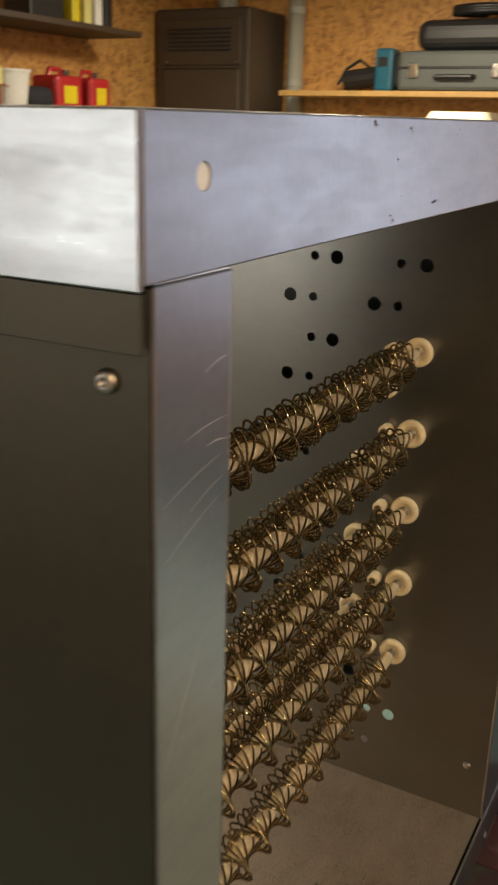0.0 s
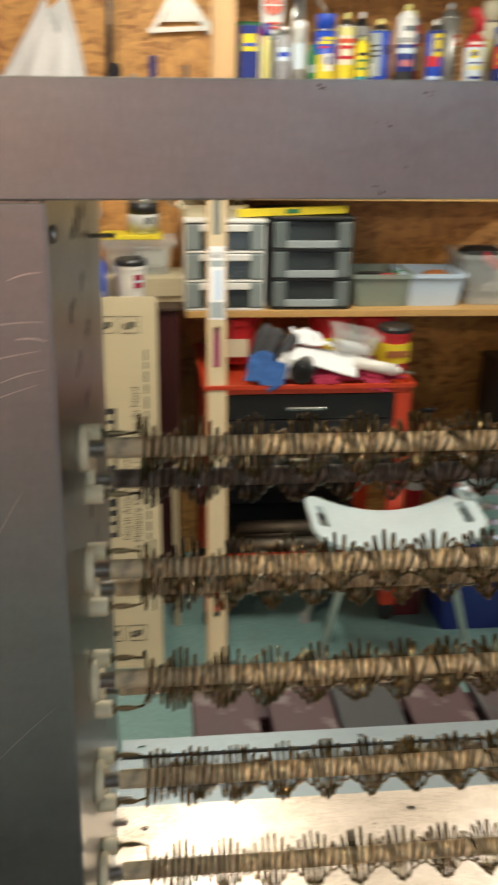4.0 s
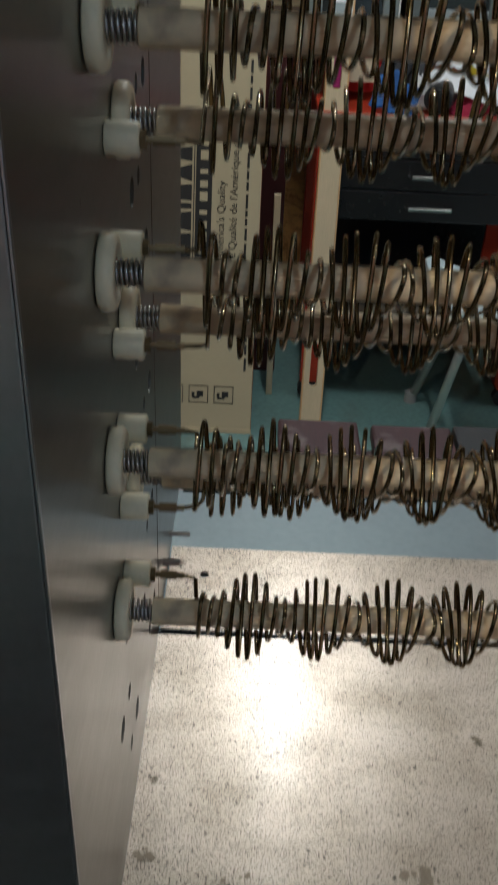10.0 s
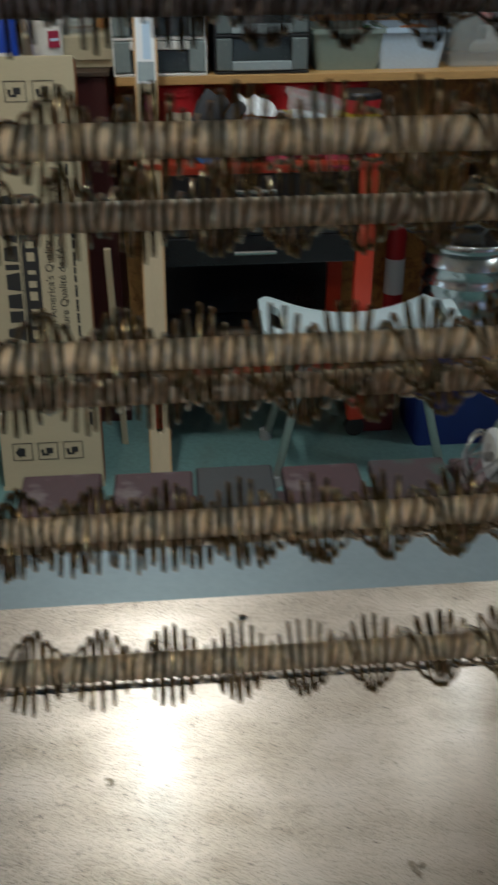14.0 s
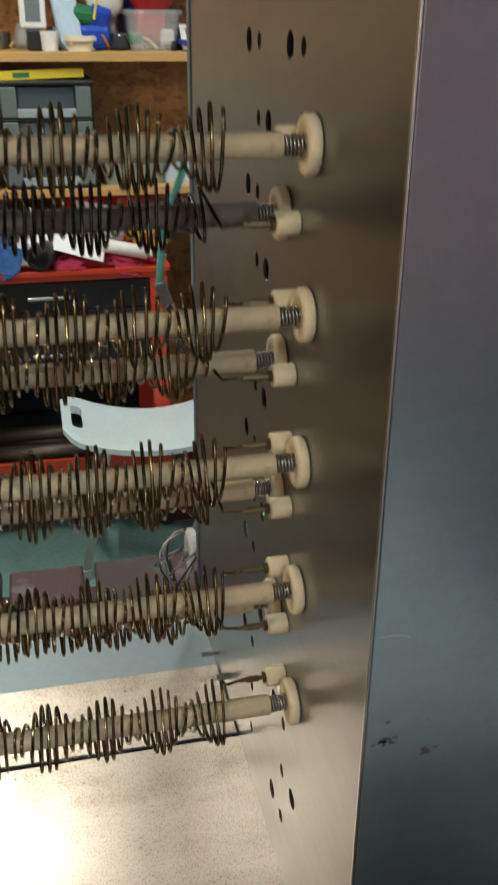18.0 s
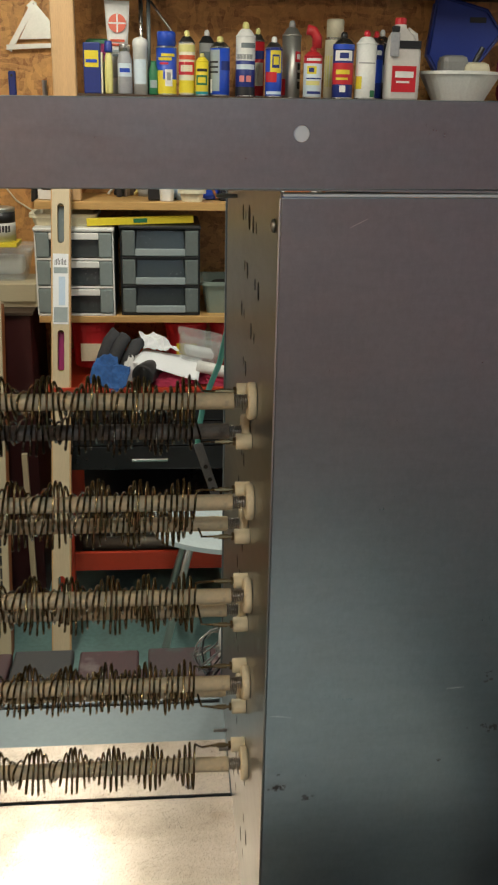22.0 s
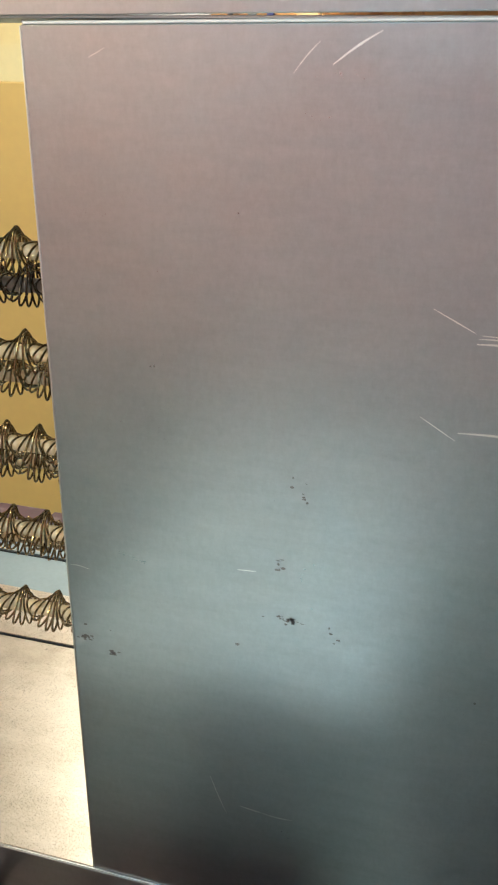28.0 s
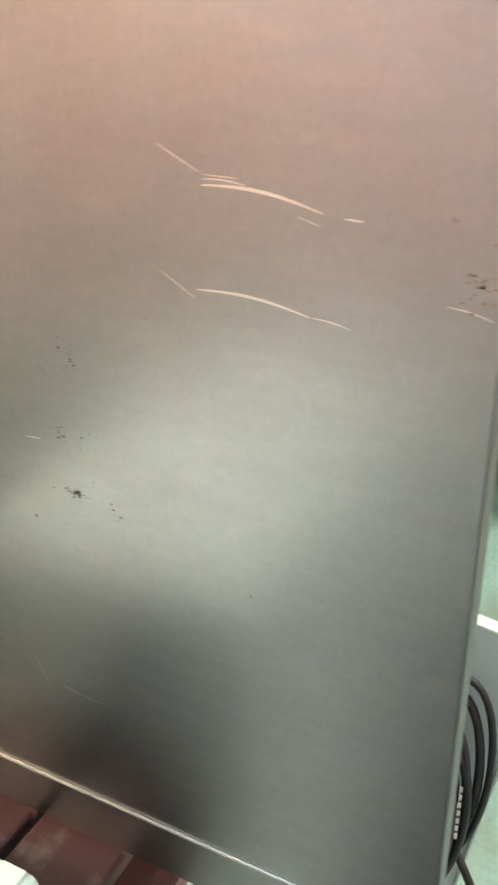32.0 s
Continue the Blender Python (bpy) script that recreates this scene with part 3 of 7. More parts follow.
hpart("top_sheet", leaned(rbox(-0.0632, PX + 0.004, -0.0024, DEEP, 0.8080, 0.8097, 0.0005, 1)), TOPSHEET)
hpart("side_flange", rbox(-0.0655, -0.0635, -0.0045, DEEP, 0.7505, 0.8080, 0.0008, 2), STEEL)
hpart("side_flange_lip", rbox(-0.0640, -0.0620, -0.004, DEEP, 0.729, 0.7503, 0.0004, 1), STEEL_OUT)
hpart("left_stile", rbox(-0.0535, 0.0, -0.0018, 0, 0.0005, 0.7512, 0.0007, 2), STEEL, "narrow brushed steel stile with fine scratches")
hpart("stile_top_edge", rbox(-0.0525, -0.0015, -0.0012, 0.0008, 0.7513, 0.7525, 0.0003, 1), EDGE)
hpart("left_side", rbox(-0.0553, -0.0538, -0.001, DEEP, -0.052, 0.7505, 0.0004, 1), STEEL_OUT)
hpart("front_cover", leaned(rbox(W + 0.0005, PX - 0.0012, -0.0018, 0, 0.001, 0.7488, 0.0008, 2)), STEEL, "wide brushed steel front cover with scratches and stains")
# fold drawn in paler steel, so its highlight sits in the colour
hpart("cover_bend", rbox(W - 0.0010, W + 0.0004, -0.0017, 0.0009, 0.001, 0.7535, 0.0006, 3), mat("pale_fold_steel", (0.56, 0.53, 0.49), 0.36, 1.0, 0.1, 60), "folded edge of the cover, painted paler as a highlight", True)
hpart("stile_bend", rbox(0.0001, 0.0010, -0.0017, 0.0009, 0.001, 0.7510, 0.0004, 3), STEEL, "", True)
# pale matte sheet here paints the bright line along the edge
hpart("cover_top_edge", leaned(rbox(W + 0.002, PX - 0.002, -0.0022, 0.012, 0.7490, 0.7511, 0.0005, 1)), TOPSHEET)
hpart("cover_side_return", rbox(PX - 0.0011, PX + 0.0004, -0.0016, 0.018, 0.001, 0.7525, 0.0004, 1), GALV_DULL)
hpart("bottom_lip", rbox(-0.056, PX + 0.002, -0.0045, -0.0022, -0.0555, 0.0018, 0.0008, 2), STEEL)
hpart("bottom_lip_edge", rbox(-0.0535, PX, -0.0040, -0.0020, 0.0019, 0.0034, 0.0004, 1), LIPEDGE)
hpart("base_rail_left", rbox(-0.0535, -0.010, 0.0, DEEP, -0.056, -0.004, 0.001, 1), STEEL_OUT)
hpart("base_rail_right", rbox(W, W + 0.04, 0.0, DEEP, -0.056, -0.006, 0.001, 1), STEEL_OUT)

# screws and bolts
pan_head = lathe([(0.0, -0.0018), (0.0014, -0.0018), (0.0016, -0.0029), (0.0030, -0.0030), (0.0046, -0.0017), (0.0050, 0.0), (0.0, 0.0)], 16)
screw_mesh = mesh_of("screw", pan_head, SCREW, True)


def screw(x, y, z, normal):
    ob = part("screw", screw_mesh, None, heater)
    ob.matrix_basis = Matrix.Translation((x, y, z + 0.056)) @ Vector(normal).to_track_quat("-Z", "Y").to_matrix().to_4x4()


for x, y, z, nrm in ((W - 0.0006, 0.023, 0.733, (-1, 0, 0)), (W - 0.0006, 0.024, 0.07, (-1, 0, 0)), (0.0006, 0.024, 0.733, (1, 0, 0)), (-0.0556, 0.017, 0.716, (-1, 0, 0)),
                     (0.054, 0.331, 0.0032, (0, 0, 1)), (0.60, 0.331, 0.0032, (0, 0, 1)), (-0.0556, 0.03, 0.45, (-1, 0, 0)), (-0.0556, 0.03, 0.12, (-1, 0, 0)),
                     (0.667, -0.0048, -0.034, (0, -1, 0)), (1.107, -0.0022, 0.035, (0, -1, 0))):
    screw(x, y, z, nrm)
for x, z, s in ((W, 0.757 - 0.002, -1), (0, 0.715, 1)):
    hpart("wall_stud", sweep([(x, 0.375, z - 0.032), (x + s * 0.022, 0.375, z - 0.032)], 0.0022, 8), SCREW)
for x, s in ((0, 1), (W, -1)):
    hpart("wall_stud", sweep([(x, 0.415, 0.022), (x + s * 0.018, 0.415, 0.022)], 0.0020, 8), SCREW)
    hpart("wall_stud", sweep([(x, 0.355, 0.04), (x + s * 0.014, 0.355, 0.04)], 0.0030, 8), SCREW)


# scratches and grime on the steel
def scratch(points, width=0.0011, name="scratch", material=None, y=-0.0020):
    bm = bmesh.new()
    pts = [Vector((px, y, pz)) for px, pz in points]
    left, right = [], []
    for k, p in enumerate(pts):
        d = pts[min(k + 1, len(pts) - 1)] - pts[max(k - 1, 0)]
        nrm = Vector((-d.z, 0, d.x)).normalized() * width / 2 * (0.25 + 0.75 * math.sin(math.pi * (k + 0.5) / len(pts)))
        left.append(bm.verts.new(p + nrm)), right.append(bm.verts.new(p - nrm))
    for k in range(len(pts) - 1):
        bm.faces.new((left[k], right[k], right[k + 1], left[k + 1]))
    return hpart(name, bm, material or SCRATCH)


def curve(a, b, sag, n=9):
    return [(a[0] + (b[0] - a[0]) * k / n, a[1] + (b[1] - a[1]) * k / n + sag * math.sin(math.pi * k / n)) for k in range(n + 1)]


for a, b, sag, wd in (((0.932, 0.589), (0.960, 0.575), 0, 0.0010), ((0.961, 0.568), (1.037, 0.559), 0.004, 0.0021), ((0.962, 0.5715), (0.990, 0.570), 0.001, 0.0010), ((0.963, 0.574), (0.985, 0.5735), 0, 0.0008),
                      ((1.050, 0.5575), (1.061, 0.557), 0, 0.0013), ((1.022, 0.556), (1.036, 0.552), 0, 0.0006), ((0.929, 0.514), (0.954, 0.499), 0, 0.0008), ((0.955, 0.505), (1.030, 0.4985), 0.0035, 0.0019),
                      ((1.030, 0.4985), (1.056, 0.495), 0.001, 0.0008), ((0.803, 0.127), (0.822, 0.1245), 0, 0.0009), ((0.822, 0.1245), (0.850, 0.124), -0.001, 0.0006), ((0.860, 0.733), (0.889, 0.752), 0.001, 0.0013),
                      ((0.836, 0.728), (0.852, 0.746), 0.001, 0.0006), ((0.656, 0.349), (0.674, 0.347), 0.001, 0.0006), 
                      ((1.110, 0.517), (1.136, 0.512), 0.001, 0.0010), ((0.775, 0.155), (0.79, 0.115), -0.002, 0.0006),
                      ((0.80, 0.37), (0.815, 0.371), 0, 0.0009), ((0.70, 0.735), (0.712, 0.741), 0, 0.0004)):
    scratch(curve(a, b, sag), wd)
for a, b, wd in (((-0.049, 0.668), (-0.006, 0.678), 0.0006), ((-0.035, 0.690), (-0.003, 0.693), 0.0006), ((-0.03, 0.660), (-0.004, 0.668), 0.0006), ((-0.048, 0.55), (-0.02, 0.60), 0.0004), ((-0.02, 0.714), (-0.003, 0.718), 0.0008),
                 ((-0.05, 0.42), (-0.01, 0.46), 0.0004), ((-0.047, 0.645), (-0.008, 0.66), 0.0005), ((-0.018, 0.684), (-0.002, 0.683), 0.0009)):
    scratch(curve(a, b, 0.001), wd)
for a, b, wd in (((0.82, 0.795), (0.838, 0.803), 0.0006), ((0.45, 0.785), (0.47, 0.79), 0.0004), ((1.02, 0.79), (1.035, 0.797), 0.0005)):
    scratch(curve(a, b, 0.0), wd, y=-0.0048)


def grime(x, z, w, h, n, y=-0.0021, seed=0, size=1.0):
    """A spatter of small dark marks."""
    rnd = random.Random(seed)
    bm = bmesh.new()
    for _ in range(n):
        cx, cz = x + rnd.gauss(0, w / 2), z + rnd.gauss(0, h / 2)
        rx, rz, k = size * rnd.uniform(0.0004, 0.0017), size * rnd.uniform(0.0003, 0.0010), rnd.randint(5, 8)
        bm.faces.new([bm.verts.new((cx + rx * rnd.uniform(0.6, 1.2) * math.cos(-2 * math.pi * j / k), y, cz + rz * rnd.uniform(0.6, 1.2) * math.sin(-2 * math.pi * j / k))) for j in range(k)])
    return tagged(hpart("grime_spots", bm, BROWNSTAIN if x > 1.1 else STAIN), kind="stuff")


for n, (x, z, w, h, c) in enumerate(((0.665, 0.279, 0.007, 0.003, 18), (0.690, 0.267, 0.008, 0.0025, 10), (0.672, 0.292, 0.014, 0.006, 3), (0.843, 0.331, 0.012, 0.0035, 24), (0.850, 0.441, 0.008, 0.010, 7), (0.834, 0.380, 0.004, 0.008, 6), (0.877, 0.326, 0.006, 0.01, 5),
                                     (0.80, 0.298, 0.003, 0.003, 2), (1.130, 0.53, 0.012, 0.018, 26), (0.99, 0.285, 0.003, 0.003, 2))):
    grime(x, z, w, h, c, seed=n, size=1.45)
for n, (x, z, w, h, c) in enumerate(((0.168, 0.790, 0.002, 0.003, 3), (0.236, 0.764, 0.008, 0.002, 9), (0.135, 0.806, 0.006, 0.002, 5), (0.185, 0.805, 0.004, 0.002, 3), (0.165, 0.760, 0.006, 0.003, 5), (0.27, 0.80, 0.003, 0.004, 2))):
    grime(x, z, w, h, c, -0.0049, 40 + n)

# stains on the duct floor
for n, (x, y, r) in enumerate(((0.011, 0.175, 0.0035), (0.180, 0.052, 0.005), (0.018, 0.018, 0.006), (0.185, 0.112, 0.009), (0.105, 0.03, 0.004), (0.06, 0.10, 0.005), (0.30, 0.08, 0.005), (0.010, 0.118, 0.006), (0.079, 0.048, 0.006), (0.150, 0.045, 0.004), (0.076, 0.108, 0.003), (0.121, 0.026, 0.003), (0.45, 0.13, 0.005), (0.24, 0.22, 0.004), (0.10, 0.08, 0.004))):
    rnd = random.Random(90 + n)
    bm = bmesh.new()
    for q in range(11):
        cx, cy, rr, k = x + rnd.gauss(0, r * 0.5), y + rnd.gauss(0, r * 0.5), r * rnd.uniform(0.08, 0.55), 9
        bm.faces.new([bm.verts.new((cx + rr * rnd.uniform(0.6, 1.2) * math.cos(2 * math.pi * j / k), cy + rr * rnd.uniform(0.6, 1.2) * math.sin(2 * math.pi * j / k), 0.0003 + 0.00006 * q + 0.0005 * (n % 3 == 9))) for j in range(k)])
    tagged(hpart("floor_stain", bm, mat("brown_floor_stain", (0.29, 0.235, 0.175), 0.5, 0.75, 0.3, 260) if n == 0 else bpy.data.materials["brown_floor_stain"]), kind="stuff")

# long broken scratches scribed across the duct floor
for n, (a, b, dashes) in enumerate((((0.002, 0.073), (0.128, 0.098), 42), ((0.142, 0.139), (0.140, 0.100), 12), ((0.30, 0.05), (0.41, 0.09), 16))):
    rnd = random.Random(120 + n)
    bm = bmesh.new()
    u = (Vector(b) - Vector(a)) / dashes
    v = Vector((-u.y, u.x)).normalized()
    for k in range(dashes):
        if rnd.random() < 0.25:
            continue
        p = Vector(a) + u * k + v * rnd.gauss(0, 0.0002)
        q, w = p + u * rnd.uniform(0.4, 1.0), v * rnd.uniform(0.00015, 0.0004)
        bm.faces.new([bm.verts.new((c.x, c.y, 0.0008)) for c in (p - w, q - w * 0.6, q + w * 0.6, p + w)])
    tagged(hpart("floor_scratch", bm, STAIN), kind="stuff")


# ---- the heating elements ----
def coil_points(crest, period, seed):
    """Star-wound wire: flat loops round the rod whose long axis turns slowly as they advance, upright at the crest."""
    rnd = random.Random(seed)
    x0, x1, pitch, n = 0.0415, 0.6045, 0.0050, 20
    turns = int((x1 - x0) / pitch)
    pts = [(0.018, 0.029, 0.0), (0.034, 0.0285, 0.0), (0.0395, 0.024, 0.002)]
    wob = [rnd.uniform(0.93, 1.05) for _ in range(turns + 2)]
    shift = [rnd.gauss(0, 0.0006) for _ in range(turns + 2)]
    twist = [rnd.gauss(0, 0.05) for _ in range(turns + 2)]
    for k in range(turns * n + 1):
        t = k / n
        i, f = int(t), t - int(t)
        a = 0.0222 * (wob[i] * (1 - f) + wob[i + 1] * f)
        x = x0 + t * pitch + shift[i] * (1 - f) + shift[i + 1] * f
        psi = math.pi * (crest - x) / period + twist[i] * (1 - f) + twist[i + 1] * f
        ph = 2 * math.pi * t
        u, v = a * math.cos(ph), 0.0093 * math.sin(ph)
        # the loops hang on the rod a little
        pts.append((x, u * math.sin(psi) + v * math.cos(psi), u * math.cos(psi) - v * math.sin(psi) - 0.0008))
    pts += [(0.6085, 0.024, 0.002), (W - 0.036, 0.0285, 0.0), (W - 0.018, 0.029, 0.0)]
    return pts


rod_mesh = mesh_of("ceramic_rod", lathe([(0.0066, 0.0188), (0.0072, 0.0194), (0.0072, W - 0.0194), (0.0066, W - 0.0188)], 20, ALONG_X), ROD, True)
disc_mesh = mesh_of("ceramic_disc", lathe([(0.006, 0.0004), (0.0152, 0.0004), (0.0163, 0.0014), (0.0163, 0.0058), (0.0150, 0.0074), (0.0088, 0.0076), (0.0082, 0.0055), (0.006, 0.0055)], 32, ALONG_X), CERAMIC, True)
bush_mesh = mesh_of("terminal_bushing", lathe([(0.0068, 0.0003), (0.0072, 0.0008), (0.0072, 0.0138), (0.0066, 0.0145), (0.0034, 0.0145)], 22, ALONG_X), CERAMIC, True)
shaded_rod_mesh = mesh_of("ceramic_rod", lathe([(0.0066, 0.0188), (0.0072, 0.0194), (0.0072, W - 0.0194), (0.0066, W - 0.0188)], 20, ALONG_X), ROD_SHADED, True)
stud_mesh = mesh_of("terminal_stud", sweep([(0.014, 0, 0), (0.033, 0, 0)], 0.0016, 8, sweep([(0.020, 0, 0), (0.029, 0, 0)], 0.0024, 8, lathe([(0.0042, 0.0146), (0.0042, 0.0172)], 6, ALONG_X))), BRASS)
spring_mesh = mesh_of("spring", sweep([(0.0066 + 0.0124 * k / 84, 0.0052 * math.cos(2 * math.pi * k / 14), 0.0052 * math.sin(2 * math.pi * k / 14)) for k in range(85)], 0.0008, 6), SCREW, True)
pin_mesh = mesh_of("rod_pin", sweep([(0.0, 0, 0), (0.022, 0, 0)], 0.0022, 8), SCREW, True)
TURNED = Matrix.Rotation(math.pi, 4, "Z")
# where each coil's loops stand upright, and how soon they do so again
WINDING = ((0.519, 0.0395), (0.521, 0.03675), (0.528, 0.0347), (0.525, 0.0368), (0.529, 0.0377), (0.50, 0.0370), (0.512, 0.0362), (0.492, 0.0381), (0.506, 0.0372))
n_el = 0
for row, (y, ztop, count, side) in enumerate(((0.130, 0.574, 5, 1), (0.187, 0.527, 4, -1))):
    for k in range(count):
        z = ztop - 0.094 * k
        shaded = n_el == 5
        el = part("heating_element", shaded_rod_mesh if shaded else rod_mesh, None, heater, "ceramic rod and coil painted darker for shade under the top band" if shaded else "ceramic rod wound with looped resistance wire")
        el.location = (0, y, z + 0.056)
        wire = part("coil_wire", mesh_of("coil_wire", sweep(coil_points(*WINDING[n_el], n_el), 0.00112, 6), WIRE_SHADED if shaded else WIRE, True), None, el)
        if side < 0:
            wire.matrix_basis = Matrix.Rotation(math.pi, 4, "X")
        for end in (0, 1):
            for name, me, oy in (("ceramic_disc", disc_mesh, 0), ("spring", spring_mesh, 0), ("rod_pin", pin_mesh, 0), ("terminal_bushing", bush_mesh, 0.029 * side), ("terminal_stud", stud_mesh, 0.029 * side)):
                p = part(name, me, None, el)
                p.matrix_basis = Matrix.Translation((0, oy, 0)) if not end else Matrix.Translation((W, oy, 0)) @ TURNED
        n_el += 1

# ---- the pallet under the heater ----
pallet = thing("pallet", "maroon painted wooden pallet with one dark grey and one green-stained board", "pallet", at=(0.49, 0.3, -0.057))
board_bm = rbox(-0.0492, 0.0492, -0.44, 0.448, -0.020, 0, 0.004, 2)
board_mesh, board_grey = mesh_of("deck_board", board_bm, PAINTRED), None
grey_bm = rbox(-0.0492, 0.0492, -0.44, 0.448, -0.020, 0, 0.004, 2)
board_grey = mesh_of("deck_board", grey_bm, PALGREY)
board_worn = board_mesh.copy()
board_worn.materials.clear()
board_worn.materials.append(PALWORN)
for k in range(7):
    b = part("deck_board", board_grey if k == 2 else board_worn if k == 4 else board_mesh, None, pallet)
    b.matrix_basis = Matrix.Translation((0.152 + 0.1090 * k + 0.004 * math.sin(2 * k) - 0.49, 0.003 * math.cos(3 * k), 0.0008 * math.sin(k))) @ Matrix.Rotation(0.004 * math.sin(5 * k), 4, "Z")
for y in (-0.38, 0.0, 0.40):
    part("stringer", rbox(-0.385, 0.385, y - 0.02, y + 0.02, -0.11, -0.0205, 0.003, 1), PAINTRED, pallet)
for k in range(5):
    part("bottom_board", rbox(-0.375 + 0.165 * k, -0.285 + 0.165 * k, -0.44, 0.455, -0.131, -0.1105, 0.003, 1), PAINTRED, pallet)
trestle = thing("work_trestle", "dark timber trestle carrying the pallet", "trestle", at=(0.49, 0.3, FLOOR))
part("beam", rbox(-0.36, 0.36, -0.36, -0.27, 0.57, 0.6615, 0.004, 1), DARKWOOD, trestle)
part("beam", rbox(-0.36, 0.36, 0.27, 0.36, 0.57, 0.6615, 0.004, 1), DARKWOOD, trestle)
for sx in (-0.31, 0.31):
    for sy in (-0.315, 0.315):
        part("leg", rbox(sx - 0.04, sx + 0.04, sy - 0.04, sy + 0.04, 0, 0.57, 0.004, 1), DARKWOOD, trestle)

# ---- shelves and post on the back wall ----
def shelf(name, label, x0, x1, y0, y1, z0, z1, material, brackets=()):
    s = thing(name, label, "shelf", at=((x0 + x1) / 2, (y0 + y1) / 2, z0))
    cx, cy = (x0 + x1) / 2, (y0 + y1) / 2
    part("board", rbox(x0 - cx, x1 - cx, y0 - cy, y1 - cy, 0, z1 - z0, 0.0015, 1), material, s)
    for bx in brackets:
        part("bracket", rbox(bx - 0.012 - cx, bx + 0.012 - cx, y0 + 0.08 - cy, y1 - cy, -0.16, -0.0005, 0.002, 1), material, s)
    return s


shelf("wall_shelf", "dark stained upper shelf board along the wall", 0.318, 3.37, 2.40, 2.719, 1.167, 1.190, DARKWOOD)
shelf("wall_shelf", "dark stained shelf crowded with spray cans and tubs", 0.318, 3.40, 2.40, 2.719, 0.822, 0.848, DARKWOOD)
shelf("wall_shelf", "yellow pine shelf full of small clutter", 0.17, 1.42, 2.39, 2.719, 0.505, 0.530, PINE_SHELF)
shelf("wall_shelf", "yellow pine shelf holding drawer units and tubs", 0.17, 1.235, 2.37, 2.719, 0.148, 0.170, PINE_SHELF)
shelf("shelf_end", "short narrow end board of the pine shelf", 1.2355, 1.56, 2.455, 2.719, 0.148, 0.170, PINE_SHELF)
shelf("tool_shelf", "yellow pine shelf with power tool cases", 3.98, 4.299, 0.2, 2.02, 0.955, 0.980, PINE_SHELF)
tagged(part("shelf_post", rbox(0.247, 0.317, 2.392, 2.44, 0.531, CEIL - 0.001, 0.003, 1), PINE), "pale pine upright post at the end of the shelves", "post", kind="structure")


# ---- small goods ----
def arc_patch(r, z0, z1, a0, a1, seg=6):
    """A thin curved label patch on a round body, angles from the front."""
    bm = bmesh.new()
    rows = [[bm.verts.new((r * math.sin(radians(a0 + (a1 - a0) * k / seg)), -r * math.cos(radians(a0 + (a1 - a0) * k / seg)), z)) for k in range(seg + 1)] for z in (z0, z1)]
    for k in range(seg):
        bm.faces.new((rows[0][k], rows[0][k + 1], rows[1][k + 1], rows[1][k]))
    return bm


def can(x, y, z, r, h, body, label=None, cap=None, name="spray_can", text="painted metal spray can on the wooden shelf", nozzle=True, stripe=None):
    t = thing(name, text, "can", "goods on the shelf", (x, y, z))
    part("body", lathe([(r * 0.94, 0), (r, 0.004), (r, h * 0.80), (r * 0.95, h * 0.83), (r * 0.60, h * 0.885), (r * 0.52, h * 0.90)], 18), body, t, smooth=True)
    if label:
        part("label", lathe([(r * 1.012, h * 0.10), (r * 1.012, h * 0.52)], 18), label, t, smooth=True)
    if stripe:
        part("label_stripe", arc_patch(r * 1.02, h * 0.50, h * 0.72, -70, 55), stripe, t, smooth=True)
    twist = 97 * x % 1 * 60 - 30
    prints = (WHITEP, NAVY, YELLOW, RED, BLACK)
    p0 = prints[int(x * 613) % 5]
    part("print", arc_patch(r * 1.035, h * (0.30 + 0.1 * (x * 41 % 1)), h * (0.46 + 0.1 * (x * 41 % 1)), twist - 45, twist + 50), p0, t, smooth=True)
    part("print", arc_patch(r * 1.035, h * 0.16, h * 0.22, twist - 30, twist + 42), prints[(int(x * 613) + 2) % 5], t, smooth=True)
    part("print", arc_patch(r * 1.05, h * (0.35 + 0.1 * (x * 41 % 1)), h * (0.40 + 0.1 * (x * 41 % 1)), twist - 30, twist + 35), prints[(int(x * 613) + 3) % 5], t, smooth=True)
    if cap:
        part("cap", lathe([(r * 0.80, h * 0.83), (r * 0.80, h * 0.98), (r * 0.70, h)], 18), cap, t, smooth=True)
    elif nozzle:
        part("nozzle", lathe([(r * 0.30, h * 0.895), (r * 0.30, h), (r * 0.2, h * 1.01)], 12), WHITEP, t, smooth=True)
    return t


SH = 0.8485
ORANGE = plain("orange_print", (0.65, 0.10, 0.04), 0.4)
TINPLATE = mat("bright_tinplate", (0.62, 0.61, 0.58), 0.28, 1.0, 0.08, 60)
BRIGHTRED = plain("bright_red_print", (0.56, 0.02, 0.03), 0.35)
SKYWHITE = plain("pale_blue_white_print", (0.62, 0.70, 0.76), 0.35)
CLOUDY = mat("cloudy_bottle_plastic", (0.42, 0.42, 0.44), 0.3, 0, 0.1, 30, alpha=0.8)


